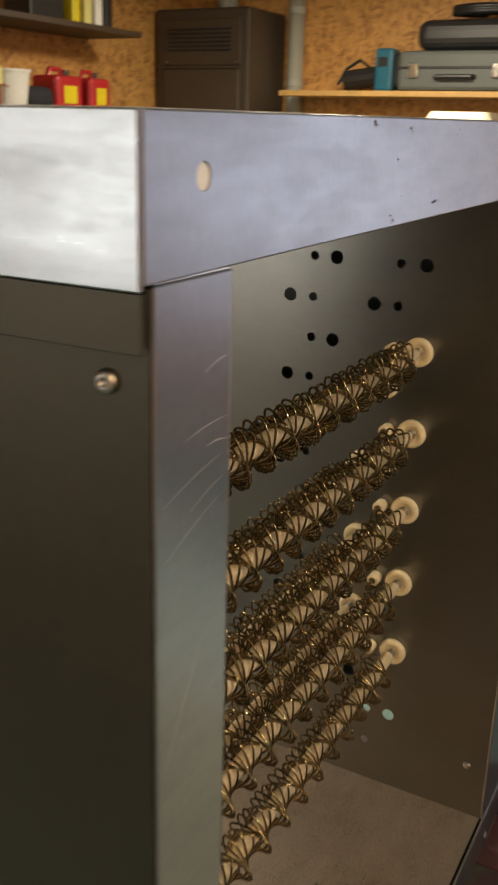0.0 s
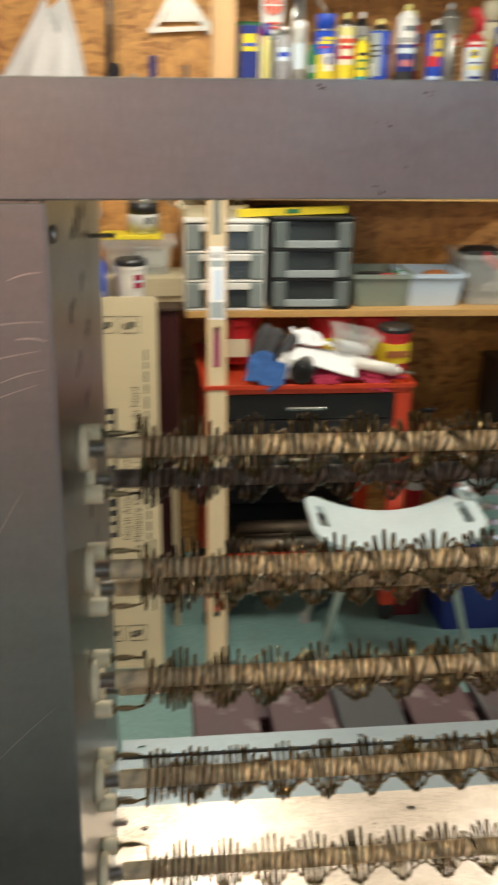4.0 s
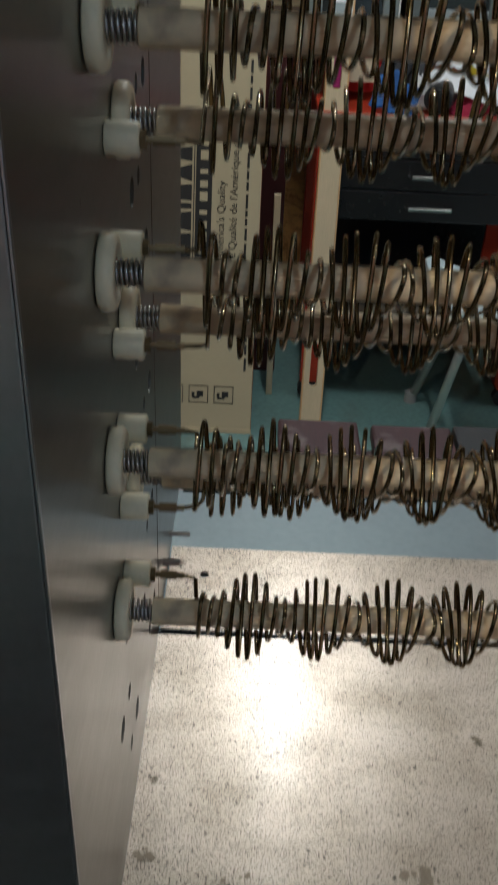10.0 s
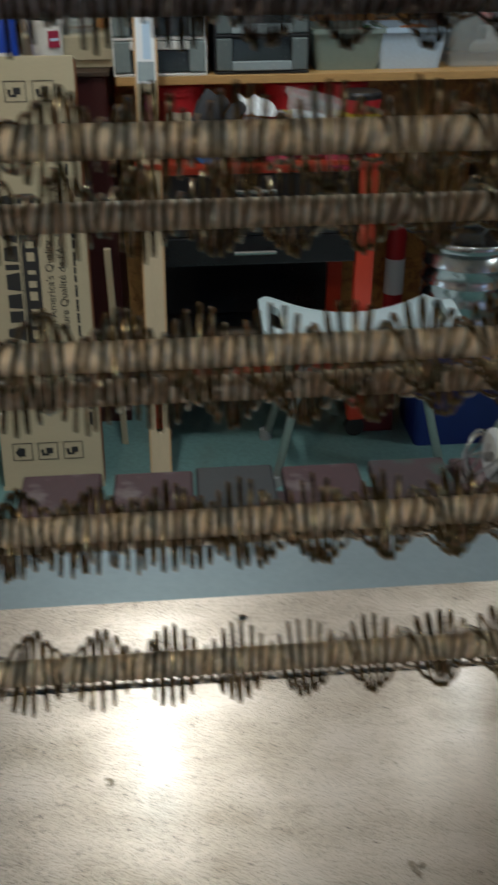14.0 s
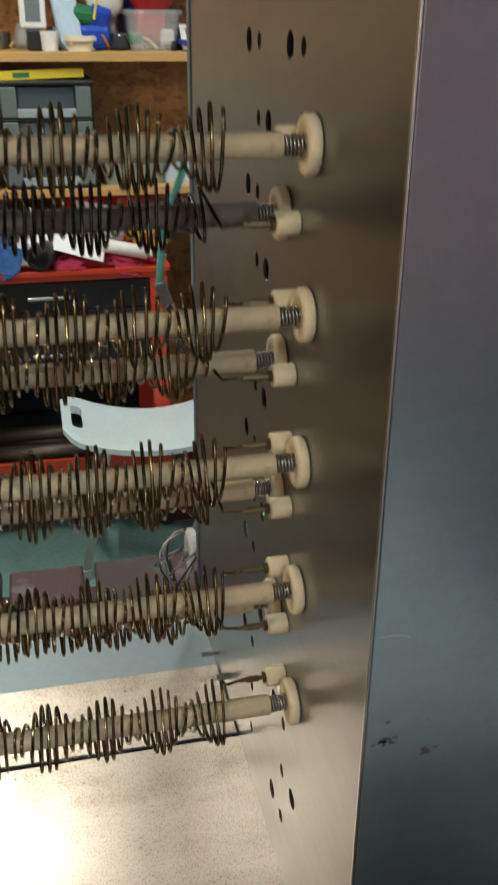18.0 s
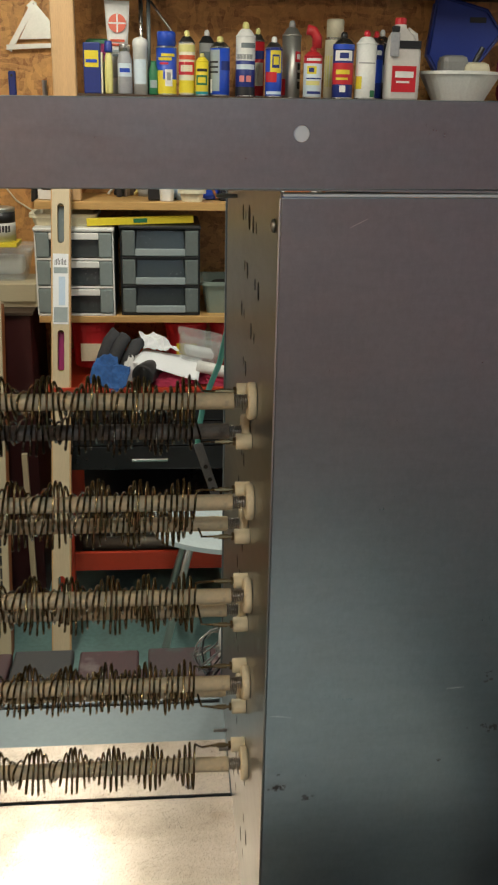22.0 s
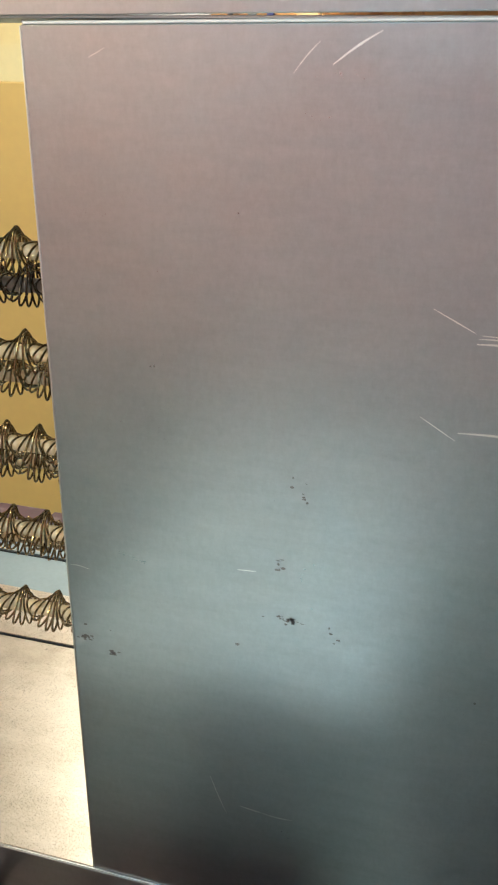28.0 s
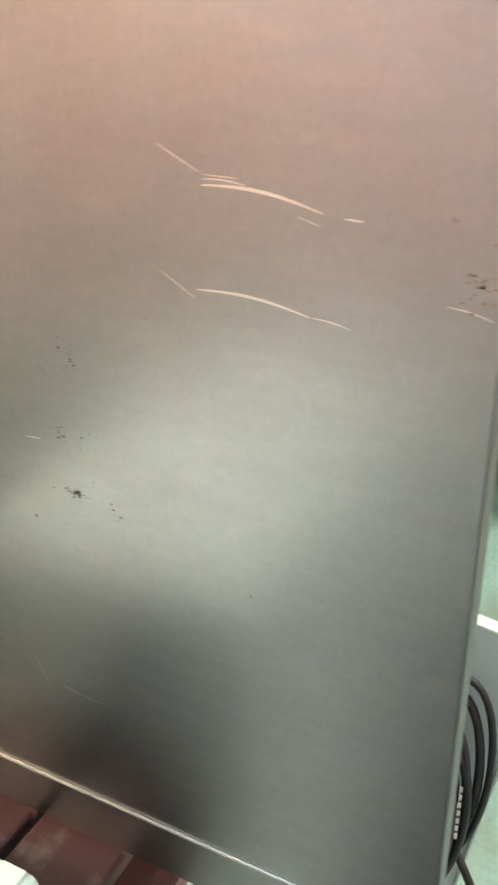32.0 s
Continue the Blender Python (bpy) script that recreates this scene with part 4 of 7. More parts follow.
def spray(x, y, r, h, body, bands, top, text, crown=None, name="spray_can"):
    """A slim can: rolled rims, domed crown, and either a nozzle or a full cap. Bands: from, to, paint and, where they do not run round, two angles."""
    t = thing(name, text, "can", "goods on the shelf", (x, y, SH))
    hb = h * (0.84 if top[0] == "nozzle" else 0.78)
    part("body", lathe([(r * 0.93, 0), (r, 0.003), (r, hb * 0.955)], 20), body, t, smooth=True)
    part("base_rim", lathe([(r * 0.96, 0.0), (r * 1.03, 0.001), (r * 1.03, 0.004), (r * 0.99, 0.005)], 20), TINPLATE, t, smooth=True)
    part("crown", lathe([(r * 1.03, hb * 0.955), (r * 1.03, hb * 0.975), (r * 0.93, hb * 0.985), (r * 0.62, hb * 1.06), (r * 0.40, hb * 1.085)], 20), crown or TINPLATE, t, smooth=True)
    for n, (f0, f1, paint, *span) in enumerate(bands):
        a0, a1 = span or (-178, 178)
        part("print", arc_patch(r * (1.012 + 0.006 * n), hb * f0, hb * f1, a0, a1, 18 if not span else 6), paint, t, smooth=True)
    if top[0] == "cap":
        part("cap", lathe([(r * 0.90, hb * 0.985), (r * 0.92, h * 0.97), (r * 0.84, h)], 20), top[1], t, smooth=True)
    else:
        part("nozzle", lathe([(r * 0.34, hb * 1.05), (r * 0.34, h * 0.96), (r * 0.22, h)], 12), top[1], t, smooth=True)
    return t


spray(0.588, 2.46, 0.031, 0.181, ROYAL, [(0.0, 0.32, YELLOW), (0.0, 0.50, YELLOW, -80, -20), (0.18, 0.52, WHITEP, -8, 34), (0.30, 0.46, MIXED, 2, 24), (0.70, 0.76, YELLOW, -50, 30), (0.78, 0.84, YELLOW, -30, 50), (0.62, 0.66, BRIGHTRED, -40, 10)], ("cap", ROYAL), "blue can with a yellow painted lower half")
spray(0.651, 2.46, 0.025, 0.186, CREAM, [(0.05, 0.28, YELLOW), (0.38, 0.62, BRIGHTRED, -75, 60), (0.44, 0.56, CREAM, -50, 40), (0.66, 0.74, ORANGE, -70, 70), (0.80, 0.93, YELLOW_L)], ("nozzle", YELLOW_L), "cream spray can with red and yellow print")
spray(0.697, 2.445, 0.020, 0.122, YELLOW, [(0.0, 0.12, TEAL), (0.30, 0.58, GREENP, -60, 50), (0.36, 0.52, YELLOW, -40, 30), (0.68, 0.76, INK, -50, 50)], ("nozzle", YELLOW_L), "small yellow oil can with green print", YELLOW)
spray(0.716, 2.55, 0.024, 0.196, MIXED, [(0.1, 0.8, SMOKE, -60, 60)], ("nozzle", WHITEP), "dark capped spray can behind the yellow one", BLACK)
spray(0.753, 2.46, 0.030, 0.172, ROYAL, [(0.10, 0.92, SMOKE_L, -95, -5), (0.66, 0.70, INK, -85, -15), (0.56, 0.60, INK, -85, -15), (0.46, 0.50, INK, -85, -15), (0.06, 0.34, PAPER, -85, -55), (0.52, 0.70, NAVY, 5, 70)], ("nozzle", YELLOW_L), "blue spray can turned to its grey back label")
spray(0.832, 2.46, 0.030, 0.214, NAVY, [(0.58, 0.97, WHITEP), (0.60, 0.68, MIXED, -60, 40), (0.44, 0.52, SKYWHITE, -70, 60), (0.0, 0.16, BLACK), (0.24, 0.34, PINK, -40, -10), (0.24, 0.34, PINK, 0, 30), (0.78, 0.86, SMOKE, -30, 60)], ("nozzle", YELLOW_L), "white and navy foam cleaner can", WHITEP)
spray(0.878, 2.55, 0.022, 0.206, BRIGHTRED, [(0.20, 0.60, CREAM, -50, 50), (0.66, 0.80, NAVY, -40, 60)], ("nozzle", YELLOW_L), "red spray can standing behind the others")
spray(0.920, 2.455, 0.026, 0.175, ROYAL, [(0.48, 0.92, YELLOW, -30, 52), (0.58, 0.84, NAVY, -16, 36), (0.64, 0.80, YELLOW, -8, 28), (0.30, 0.50, BRIGHTRED, -70, 15), (0.92, 0.98, NAVY), (0.06, 0.12, PALEBLUE, -60, 60)], ("nozzle", WHITEP), "blue lubricant can with a yellow shield")
spray(0.984, 2.53, 0.030, 0.228, ALU, [(0.56, 0.72, BRIGHTRED, 18, 70), (0.60, 0.68, WHITEP, 28, 60), (0.44, 0.54, INK, 34, 62), (0.30, 0.40, INK, 34, 62), (0.14, 0.26, INK, 34, 62), (0.04, 0.30, BRIGHTRED, -80, -40)], ("nozzle", MIXED), "tall bare silver spray can", ALU)
spray(1.043, 2.455, 0.029, 0.150, SKYWHITE, [(0.80, 0.97, BRIGHTRED), (0.86, 0.92, WHITEP, -50, 50), (0.56, 0.74, YELLOW, -45, 15), (0.60, 0.70, NAVY, -32, 0), (0.30, 0.40, YELLOW_L, -50, 40), (0.10, 0.16, NAVY, -40, 50), (0.44, 0.47, NAVY, -50, 50)], ("nozzle", RED), "pale blue and white can with a red band", RED)
spray(1.130, 2.58, 0.031, 0.240, CREAM, [(0.20, 0.70, YELLOW_L, -70, 70)], ("cap", CREAM), "cream spray can with a large cap at the back")
spray(1.138, 2.455, 0.032, 0.194, NAVY, [(0.26, 0.64, BRIGHTRED), (0.68, 0.86, WHITEP, -60, 45), (0.72, 0.82, NAVY, -30, 20), (0.44, 0.52, YELLOW, -50, 30), (0.34, 0.38, YELLOW, -50, 20), (0.12, 0.24, WHITEP, -25, 8), (0.88, 0.97, ROYAL)], ("nozzle", BLACK), "navy and red cleaner can")
spray(1.210, 2.455, 0.032, 0.200, WHITEP, [(0.18, 0.40, YELLOW, -75, -30), (0.04, 0.16, GREENP, 20, 60), (0.62, 0.64, MIXED, -50, 50)], ("nozzle", BRIGHTRED), "white spray can with a yellow patch", WHITEP)
spray(1.255, 2.53, 0.025, 0.204, NAVY, [(0.30, 0.70, ROYAL, -60, 60), (0.78, 0.86, WHITEP, -40, 40)], ("nozzle", BRIGHTRED), "navy spray can at the back")
spray(1.290, 2.60, 0.025, 0.215, BLACK, [(0.30, 0.60, SMOKE_L, -60, 60)], ("nozzle", WHITEP), "black spray can at the back")

bagbox = thing("seed_box", "dark blue printed box with a yellow edge on the shelf", "box", "goods on the shelf", (0.362, 2.47, SH))
part("box", rbox(-0.026, 0.026, -0.03, 0.03, 0, 0.145, 0.003), NAVY, bagbox)
part("side_strip", rbox(0.0265, 0.032, -0.03, 0.03, 0, 0.118, 0.002), CREAM, bagbox)
part("print", rbox(-0.022, 0.020, -0.0315, -0.0304, 0.075, 0.122), YELLOW, bagbox)
part("print_bar", rbox(-0.018, 0.016, -0.0325, -0.0316, 0.088, 0.097), ROYAL, bagbox)
packet = thing("foil_packet", "crumpled green and magenta foil packet behind the glue", "packet", "goods on the shelf", (0.385, 2.60, SH))
part("packet", rbox(-0.055, 0.045, -0.02, 0.02, 0, 0.165, 0.016, 2), GREENP, packet)
part("print", rbox(-0.045, 0.035, -0.0225, -0.0204, 0.10, 0.15, 0.001), MAGENTA, packet)
glue = thing("glue_bottle", "slim cream glue bottle with a blue cap", "bottle", "goods on the shelf", (0.412, 2.45, SH))
part("body", lathe([(0.011, 0), (0.012, 0.006), (0.013, 0.06), (0.011, 0.105), (0.007, 0.118)], 16), YELLOW_L, glue, smooth=True)
part("cap", lathe([(0.0115, 0.1185), (0.0125, 0.125), (0.011, 0.149), (0.008, 0.151)], 16), BLUE, glue, smooth=True)
clear_jar = thing("clear_bottle", "cloudy squat bottle with a metal lid", "bottle", "goods on the shelf", (0.461, 2.45, SH))
part("body", lathe([(0.021, 0), (0.023, 0.004), (0.023, 0.095), (0.017, 0.115), (0.015, 0.122)], 18), CLOUDY, clear_jar, smooth=True)
part("label", arc_patch(0.0235, 0.050, 0.088, -60, 60), SKYWHITE, clear_jar, smooth=True)
part("print_bar", arc_patch(0.0239, 0.062, 0.074, -40, 40), ROYAL, clear_jar, smooth=True)
part("lid", lathe([(0.0165, 0.1222), (0.0165, 0.140), (0.015, 0.142)], 18), TINPLATE, clear_jar, smooth=True)
tube = thing("sealant_tube", "squeezed white and orange tube standing on its cap", "tube", "goods on the shelf", (0.438, 2.53, SH))
part("body", loft([[(x * 0.55, y * 0.55, 0.05) for x, y in rounded_ring(0.062, 0.05, 0.024)], [(x, y * 0.85, 0.14) for x, y in rounded_ring(0.062, 0.04, 0.018)], [(x, y * 0.10, 0.255) for x, y in rounded_ring(0.076, 0.04, 0.018)], [(x, y * 0.06, 0.270) for x, y in rounded_ring(0.077, 0.04, 0.018)]]), WHITEP, tube, smooth=True)
TUBE_FACE = Matrix.Translation((0, -0.0135, 0.205)) @ Matrix.Rotation(radians(83), 4, "X")
part("print", lathe([(0.0, 0.0), (0.0275, 0.0), (0.0275, 0.0016)], 24, TUBE_FACE), ORANGE, tube)
for a in (0, 90):
    part("print_bar", rbox(-0.0265, 0.0265, -0.0022, 0.0022, 0.0017, 0.0024), WHITEP, tube).matrix_basis = TUBE_FACE @ Matrix.Rotation(radians(a), 4, "Z")
for k, (w, z) in enumerate(((0.022, 0.152), (0.018, 0.140), (0.024, 0.122), (0.016, 0.110))):
    part("print_bar", rbox(-w, w, -0.0205 - 0.0002 * k, -0.0185, z, z + 0.007), ORANGE if k < 2 else SMOKE_L, tube)
part("cap", lathe([(0.019, 0), (0.019, 0.048), (0.016, 0.05)], 16), WHITEP, tube)
caulk = thing("caulk_cartridge", "white sealant cartridge standing among the cans", "cartridge", "goods on the shelf", (0.508, 2.455, SH))
part("body", lathe([(0.0225, 0), (0.0225, 0.135), (0.0235, 0.136), (0.0235, 0.150), (0.020, 0.158), (0.008, 0.163)], 20), WHITEP, caulk, smooth=True)
part("print", arc_patch(0.0229, 0.03, 0.10, -50, 50), SKYWHITE, caulk, smooth=True)
gun = thing("caulk_gun", "steel caulking gun with a bent rod stood upright behind the cans", "tool", "goods on the shelf", (0.520, 2.57, SH))
part("cradle", sweep([(-0.012, 0, 0.0), (-0.010, 0, 0.300)], 0.0065, 10), TINPLATE, gun, smooth=True)
part("cradle", sweep([(0.012, 0, 0.0), (0.014, 0, 0.300)], 0.0065, 10), SMOKE, gun, smooth=True)
part("yoke", rbox(-0.020, 0.024, -0.012, 0.012, 0.290, 0.305, 0.003), SMOKE, gun)
part("rod", sweep([(0.020, -0.01, 0.275), (0.050, -0.015, 0.235), (0.085, -0.02, 0.190), (0.098, -0.02, 0.150)], 0.0038, 8), SCREW, gun, smooth=True)
dropper = thing("green_bottle", "small dark green bottle with a pale round mark", "bottle", "goods on the shelf", (0.548, 2.45, SH))
part("body", lathe([(0.013, 0), (0.0145, 0.004), (0.0145, 0.070), (0.009, 0.085), (0.009, 0.097)], 16), GREENP, dropper, smooth=True)
part("mark", arc_patch(0.0149, 0.020, 0.042, -45, 45), SMOKE_L, dropper, smooth=True)
redcap = thing("bent_nozzle", "bent red plastic straw holder on a can", "nozzle", "goods on the shelf", (1.043, 2.455, SH + 0.146))
part("bend", sweep([(0.010, 0, 0.0), (0.010, 0, 0.030), (-0.002, 0, 0.048), (-0.022, 0, 0.052)], 0.0155, 12), RED, redcap, smooth=True)


def jug(x, y, z, w, d, h, body, cap, label=None, name="jug", text="plastic jug with a screw cap", handle=True):
    t = thing(name, text, "jug", "goods on the shelf", (x, y, z))
    rings = [[(px, py, 0) for px, py in rounded_ring(w * 0.96, d * 0.96, d * 0.25)], [(px, py, 0.008) for px, py in rounded_ring(w, d, d * 0.25)], [(px, py, h * 0.60) for px, py in rounded_ring(w, d, d * 0.25)],
             [(px * 0.7 - w * 0.08, py * 0.8, h * 0.78) for px, py in rounded_ring(w, d, d * 0.25)], [(px * 0.32 - w * 0.12, py * 0.5, h * 0.88) for px, py in rounded_ring(w, d, d * 0.25)], [(px * 0.32 - w * 0.12, py * 0.5, h * 0.92) for px, py in rounded_ring(w, d, d * 0.25)]]
    part("body", loft(rings), body, t, smooth=True)
    part("cap", lathe([(w * 0.17, h * 0.92), (w * 0.17, h * 0.99), (w * 0.15, h)], 14, Matrix.Translation((-w * 0.12, 0, 0))), cap, t)
    if handle:
        part("handle", sweep([(w * 0.10, 0, h * 0.86), (w * 0.34, 0, h * 0.80), (w * 0.40, 0, h * 0.60)], d * 0.13, 8), body, t, smooth=True)
    if label:
        part("label", rbox(-w * 0.36, w * 0.36, -d / 2 - 0.0012, -d / 2 - 0.0002, h * 0.10, h * 0.42), label, t)
    return t


stab = jug(1.325, 2.455, SH, 0.106, 0.07, 0.238, mat("milky_jug_plastic", (0.66, 0.62, 0.58), 0.35, 0, 0.06, 30, alpha=0.93), BRIGHTRED, BRIGHTRED, text="milky jug with a red label and cap on the shelf")
part("print_bar", rbox(-0.028, 0.030, -0.0372, -0.0364, 0.066, 0.084), WHITEP, stab)
part("print_bar", rbox(-0.024, 0.018, -0.0372, -0.0364, 0.050, 0.056), WHITEP, stab)
part("dipper", rbox(-0.050, -0.022, -0.048, -0.0362, 0.125, 0.195, 0.004), CLOUDY, stab)
part("dipper_cap", rbox(-0.048, -0.024, -0.050, -0.0345, 0.1955, 0.212, 0.003), BLACK, stab)
part("strap", rbox(-0.0215, 0.048, -0.0385, -0.0362, 0.150, 0.172, 0.001), BLACK, stab)


def tub(x, y, z, w, d, h, material, label, category="tub", name="plastic_tub", group="", lid=None, turnz=0.0, taper=0.86, contents=()):
    t = thing(name, label, category, group, (x, y, z))
    t.rotation_euler = (0, 0, turnz)
    part("body", open_tub(w, d, h, taper=taper), material, t)
    if lid:
        part("lid", rbox(-w / 2 - 0.012, w / 2 + 0.012, -d / 2 - 0.012, d / 2 + 0.012, h + 0.0004, h + 0.013, 0.004), lid, t)
    for n, (cm, cx, cy, cw, ch) in enumerate(contents):
        part("scrap", rbox(cx - cw / 2, cx + cw / 2, cy - cw / 3, cy + cw / 3, h * 0.15, h * 0.15 + ch, min(cw, ch) * 0.25), cm, t)
    return t


def round_tub(x, y, z, r0, r1, h, material, label, name="bucket", category="bucket", lid=None, handle=False, group="", tilt=None):
    t = thing(name, label, category, group, (x, y, z))
    if tilt:
        t.rotation_euler = tilt
    part("body", lathe([(r0 * 0.96, 0), (r0, 0.004), (r1, h - 0.010), (r1 * 1.05, h - 0.010), (r1 * 1.05, h), (r1 * 0.97, h), (r0 * 0.95, 0.006)], 28), material, t, smooth=False)
    if lid:
        part("lid", lathe([(r1 * 1.07, h + 0.0004), (r1 * 1.08, h + 0.012), (r1 * 0.98, h + 0.018)], 28), lid, t)
    if handle:
        part("handle", sweep([(r1 * 1.04 * math.cos(a), -r1 * 0.9 * math.sin(a) * 0.85 - 0.004, h * 0.9 - 0.45 * h * math.sin(a)) for a in [math.pi * k / 12 for k in range(13)]], 0.003, 6), RED, t)
    return t


# tubs and bowls along the can shelf
bowl = round_tub(1.535, 2.53, SH, 0.085, 0.128, 0.090, WHITEP, "white plastic washing bowl with odds and ends", "bowl", "bowl")
part("scrap", rbox(-0.07, 0.02, -0.04, 0.04, 0.03, 0.14, 0.02), MIXED, bowl)
part("scrap", rbox(0.0, 0.09, -0.05, 0.03, 0.03, 0.12, 0.02), CREAM, bowl)
part("scrap", sweep([(0.02, 0, 0.07), (0.07, 0.0, 0.165)], 0.009, 8), BLACK, bowl)
lid_thing = thing("blue_bin_lid", "dark blue plastic bin leaning on its corner against the wall", "bin", at=(1.56, 2.66, SH))
lid_outline = ((-0.112, 0.145), (-0.095, 0.310), (-0.080, 0.320), (0.075, 0.282), (0.130, 0.215), (0.045, 0.102), (-0.02, 0.002))
part("panel", loft([[(x, -0.045, z) for x, z in lid_outline], [(x * 0.93 + 0.002, 0.035, z * 0.95 + 0.008) for x, z in lid_outline]]), BLUE, lid_thing)
part("rim", sweep([(x, -0.047, z) for x, z in lid_outline] + [(lid_outline[0][0], -0.047, lid_outline[0][1])], 0.006, 8), NAVY, lid_thing, smooth=True)
part("grip_hole", rbox(0.02, 0.075, -0.0475, -0.0455, 0.245, 0.262, 0.001), INK, lid_thing)
scoop = thing("yellow_scoop", "yellow and black plastic scoop hung over a pile", "scoop", at=(1.79, 2.50, SH))
part("cup", lathe([(0.012, 0.0), (0.042, 0.03), (0.05, 0.085), (0.046, 0.085)], 18, Matrix.Rotation(0.3, 4, "X")), YELLOW, scoop, smooth=True)
part("grip", sweep([(-0.10, 0, 0.110), (0.05, 0, 0.118)], 0.012, 8), BLACK, scoop)
part("cloth", rbox(-0.12, -0.04, -0.02, 0.08, 0.0, 0.07, 0.025), CLOTHRED, scoop)
part("bag", rbox(-0.12, -0.05, 0.0, 0.10, 0.07, 0.15, 0.03), CLOTHRED, scoop)
tub(1.875, 2.47, SH, 0.05, 0.05, 0.075, GREENP, "small green plastic pot", name="pot")
toy = thing("toy_cup", "yellow and blue plastic toy cup on its side", "toy", at=(1.985, 2.46, SH + 0.045))
part("shell", lathe([(0.03, 0.0), (0.046, 0.05), (0.046, 0.056), (0.036, 0.056)], 20, Matrix.Translation((0, 0.02, 0)) @ Matrix.Rotation(radians(72), 4, "X")), YELLOW, toy, smooth=True)
part("inside", lathe([(0.035, 0.0), (0.035, 0.0575)], 20, Matrix.Translation((0, 0.02, 0)) @ Matrix.Rotation(radians(72), 4, "X")), ROYAL, toy, smooth=True)
tub(2.09, 2.56, SH, 0.37, 0.22, 0.125, WHITEP, "white plastic storage tub", group="stacked tubs")
tub(2.075, 2.56, SH + 0.126, 0.35, 0.22, 0.125, PINK, "pink plastic tub stacked on a white one", group="stacked tubs")
bx = thing("carton", "small box with yellow top and brown base", "box", at=(2.42, 2.55, SH))
part("base", rbox(-0.105, 0.105, -0.09, 0.09, 0, 0.085, 0.003), BROWNB, bx)
part("top", rbox(-0.11, 0.11, -0.095, 0.095, 0.0855, 0.150, 0.003), YELLOW_L, bx)
card = thing("paper_sign", "small white card propped on the shelf", "card", at=(2.60, 2.66, SH + 0.09))
part("sheet", rbox(-0.06, 0.06, 0, 0.003, 0.06, 0.17), PAPER, card)
part("stand", rbox(-0.03, 0.03, 0.004, 0.012, -0.09, 0.08), BLACK, card)
round_tub(2.63, 2.53, SH, 0.075, 0.092, 0.145, WHITEP, "white pail with a red band handle", handle=True)
for x, w in ((2.77, 0.12),):
    heap = thing("crumpled_rag", "dark crumpled rag lying on the shelf", "cloth", at=(x, 2.55, SH))
    part("cloth", rbox(-0.09, 0.09, -0.08, 0.08, 0, 0.09, 0.035, 3), CLOTHBLACK, heap)
for x, w in ((2.96, 0.17), (3.17, 0.14)):
    fuel = thing("fuel_can", "red plastic fuel can on the shelf", "fuel can", "fuel cans", (x, 2.55, SH))
    part("body", rbox(-w / 2, w / 2, -0.07, 0.07, 0, 0.14, 0.018), RED, fuel)
    part("spout", sweep([(w * 0.3, 0, 0.138), (w * 0.3, 0, 0.165)], 0.015, 10), BLACK, fuel)
    part("handle", sweep([(-w * 0.35, 0, 0.138), (-w * 0.3, 0, 0.165), (w * 0.1, 0, 0.165), (w * 0.15, 0, 0.138)], 0.010, 8), RED, fuel)
    part("label", rbox(-w * 0.25, w * 0.25, -0.0725, -0.0705, 0.03, 0.10), YELLOW, fuel)

# goods on the topmost shelf, of which the bases show
for x, r, h, body, label, cap in ((0.705, 0.042, 0.13, MIXED, BLACK, None), (0.81, 0.030, 0.15, BLACK, ORANGE, None), (0.90, 0.047, 0.12, WHITEP, BLACK, BLACK), (1.05, 0.040, 0.16, RED, WHITEP, RED), (1.125, 0.026, 0.18, RED, CREAM, WHITEP),
                                  (1.20, 0.030, 0.17, RED, NAVY, None), (1.262, 0.022, 0.15, BLUE, WHITEP, BLUE), (1.33, 0.03, 0.16, MIXED, YELLOW, BLACK), (1.405, 0.036, 0.15, ROYAL, WHITEP, None), (1.48, 0.028, 0.17, TEAL, GREENP, WHITEP)):
    can(x, 2.46, 1.1904, r, h, body, label, cap, text="painted metal can on the upper wooden shelf")
for n, (x, w, h, m) in enumerate(((0.48, 0.20, 0.05, DARKWOOD), (1.58, 0.12, 0.14, GREENP), (1.80, 0.18, 0.14, BLUE), (2.98, 0.05, 0.16, YELLOW), (3.06, 0.05, 0.16, YELLOW_L), (3.13, 0.05, 0.15, WHITEP), (3.20, 0.05, 0.15, BLACK), (2.8, 0.2, 0.14, BLACK))):
    b = thing("shelf_box" if w > 0.09 else "bottle", "box stored on the top shelf" if w > 0.09 else "bottle stored on the top shelf", "box" if w > 0.09 else "bottle", "goods on the top shelf", (x, 2.52, 1.1904))
    part("body", rbox(-w / 2, w / 2, -0.07, 0.07, 0, h, 0.006), m, b)

# ---- things on the wall ----
square = thing("rafter_square", "triangular aluminium rafter square hung on the wall", "square", at=(0.165, 2.705, 1.0))


def slab(outline, y0, y1):
    """A flat plate of the outline's (x, z) points."""
    return loft([[(x, y0, z) for x, z in outline], [(x, y1, z) for x, z in outline]])


SQ_TOP, SQ_LEFT, SQ_RIGHT = (-0.004, 0.130), (-0.095, -0.018), (0.115, -0.006)


def bar(p, q, w0, w1, y=0.003):
    """A flat strip from p to q, between w0 and w1 to the side of that line."""
    d = Vector((q[0] - p[0], q[1] - p[1])).normalized()
    side = Vector((d.y, -d.x))
    return slab([(e[0] + side.x * w, e[1] + side.y * w) for e, w in ((p, w0), (q, w0), (q, w1), (p, w1))], -y, y)


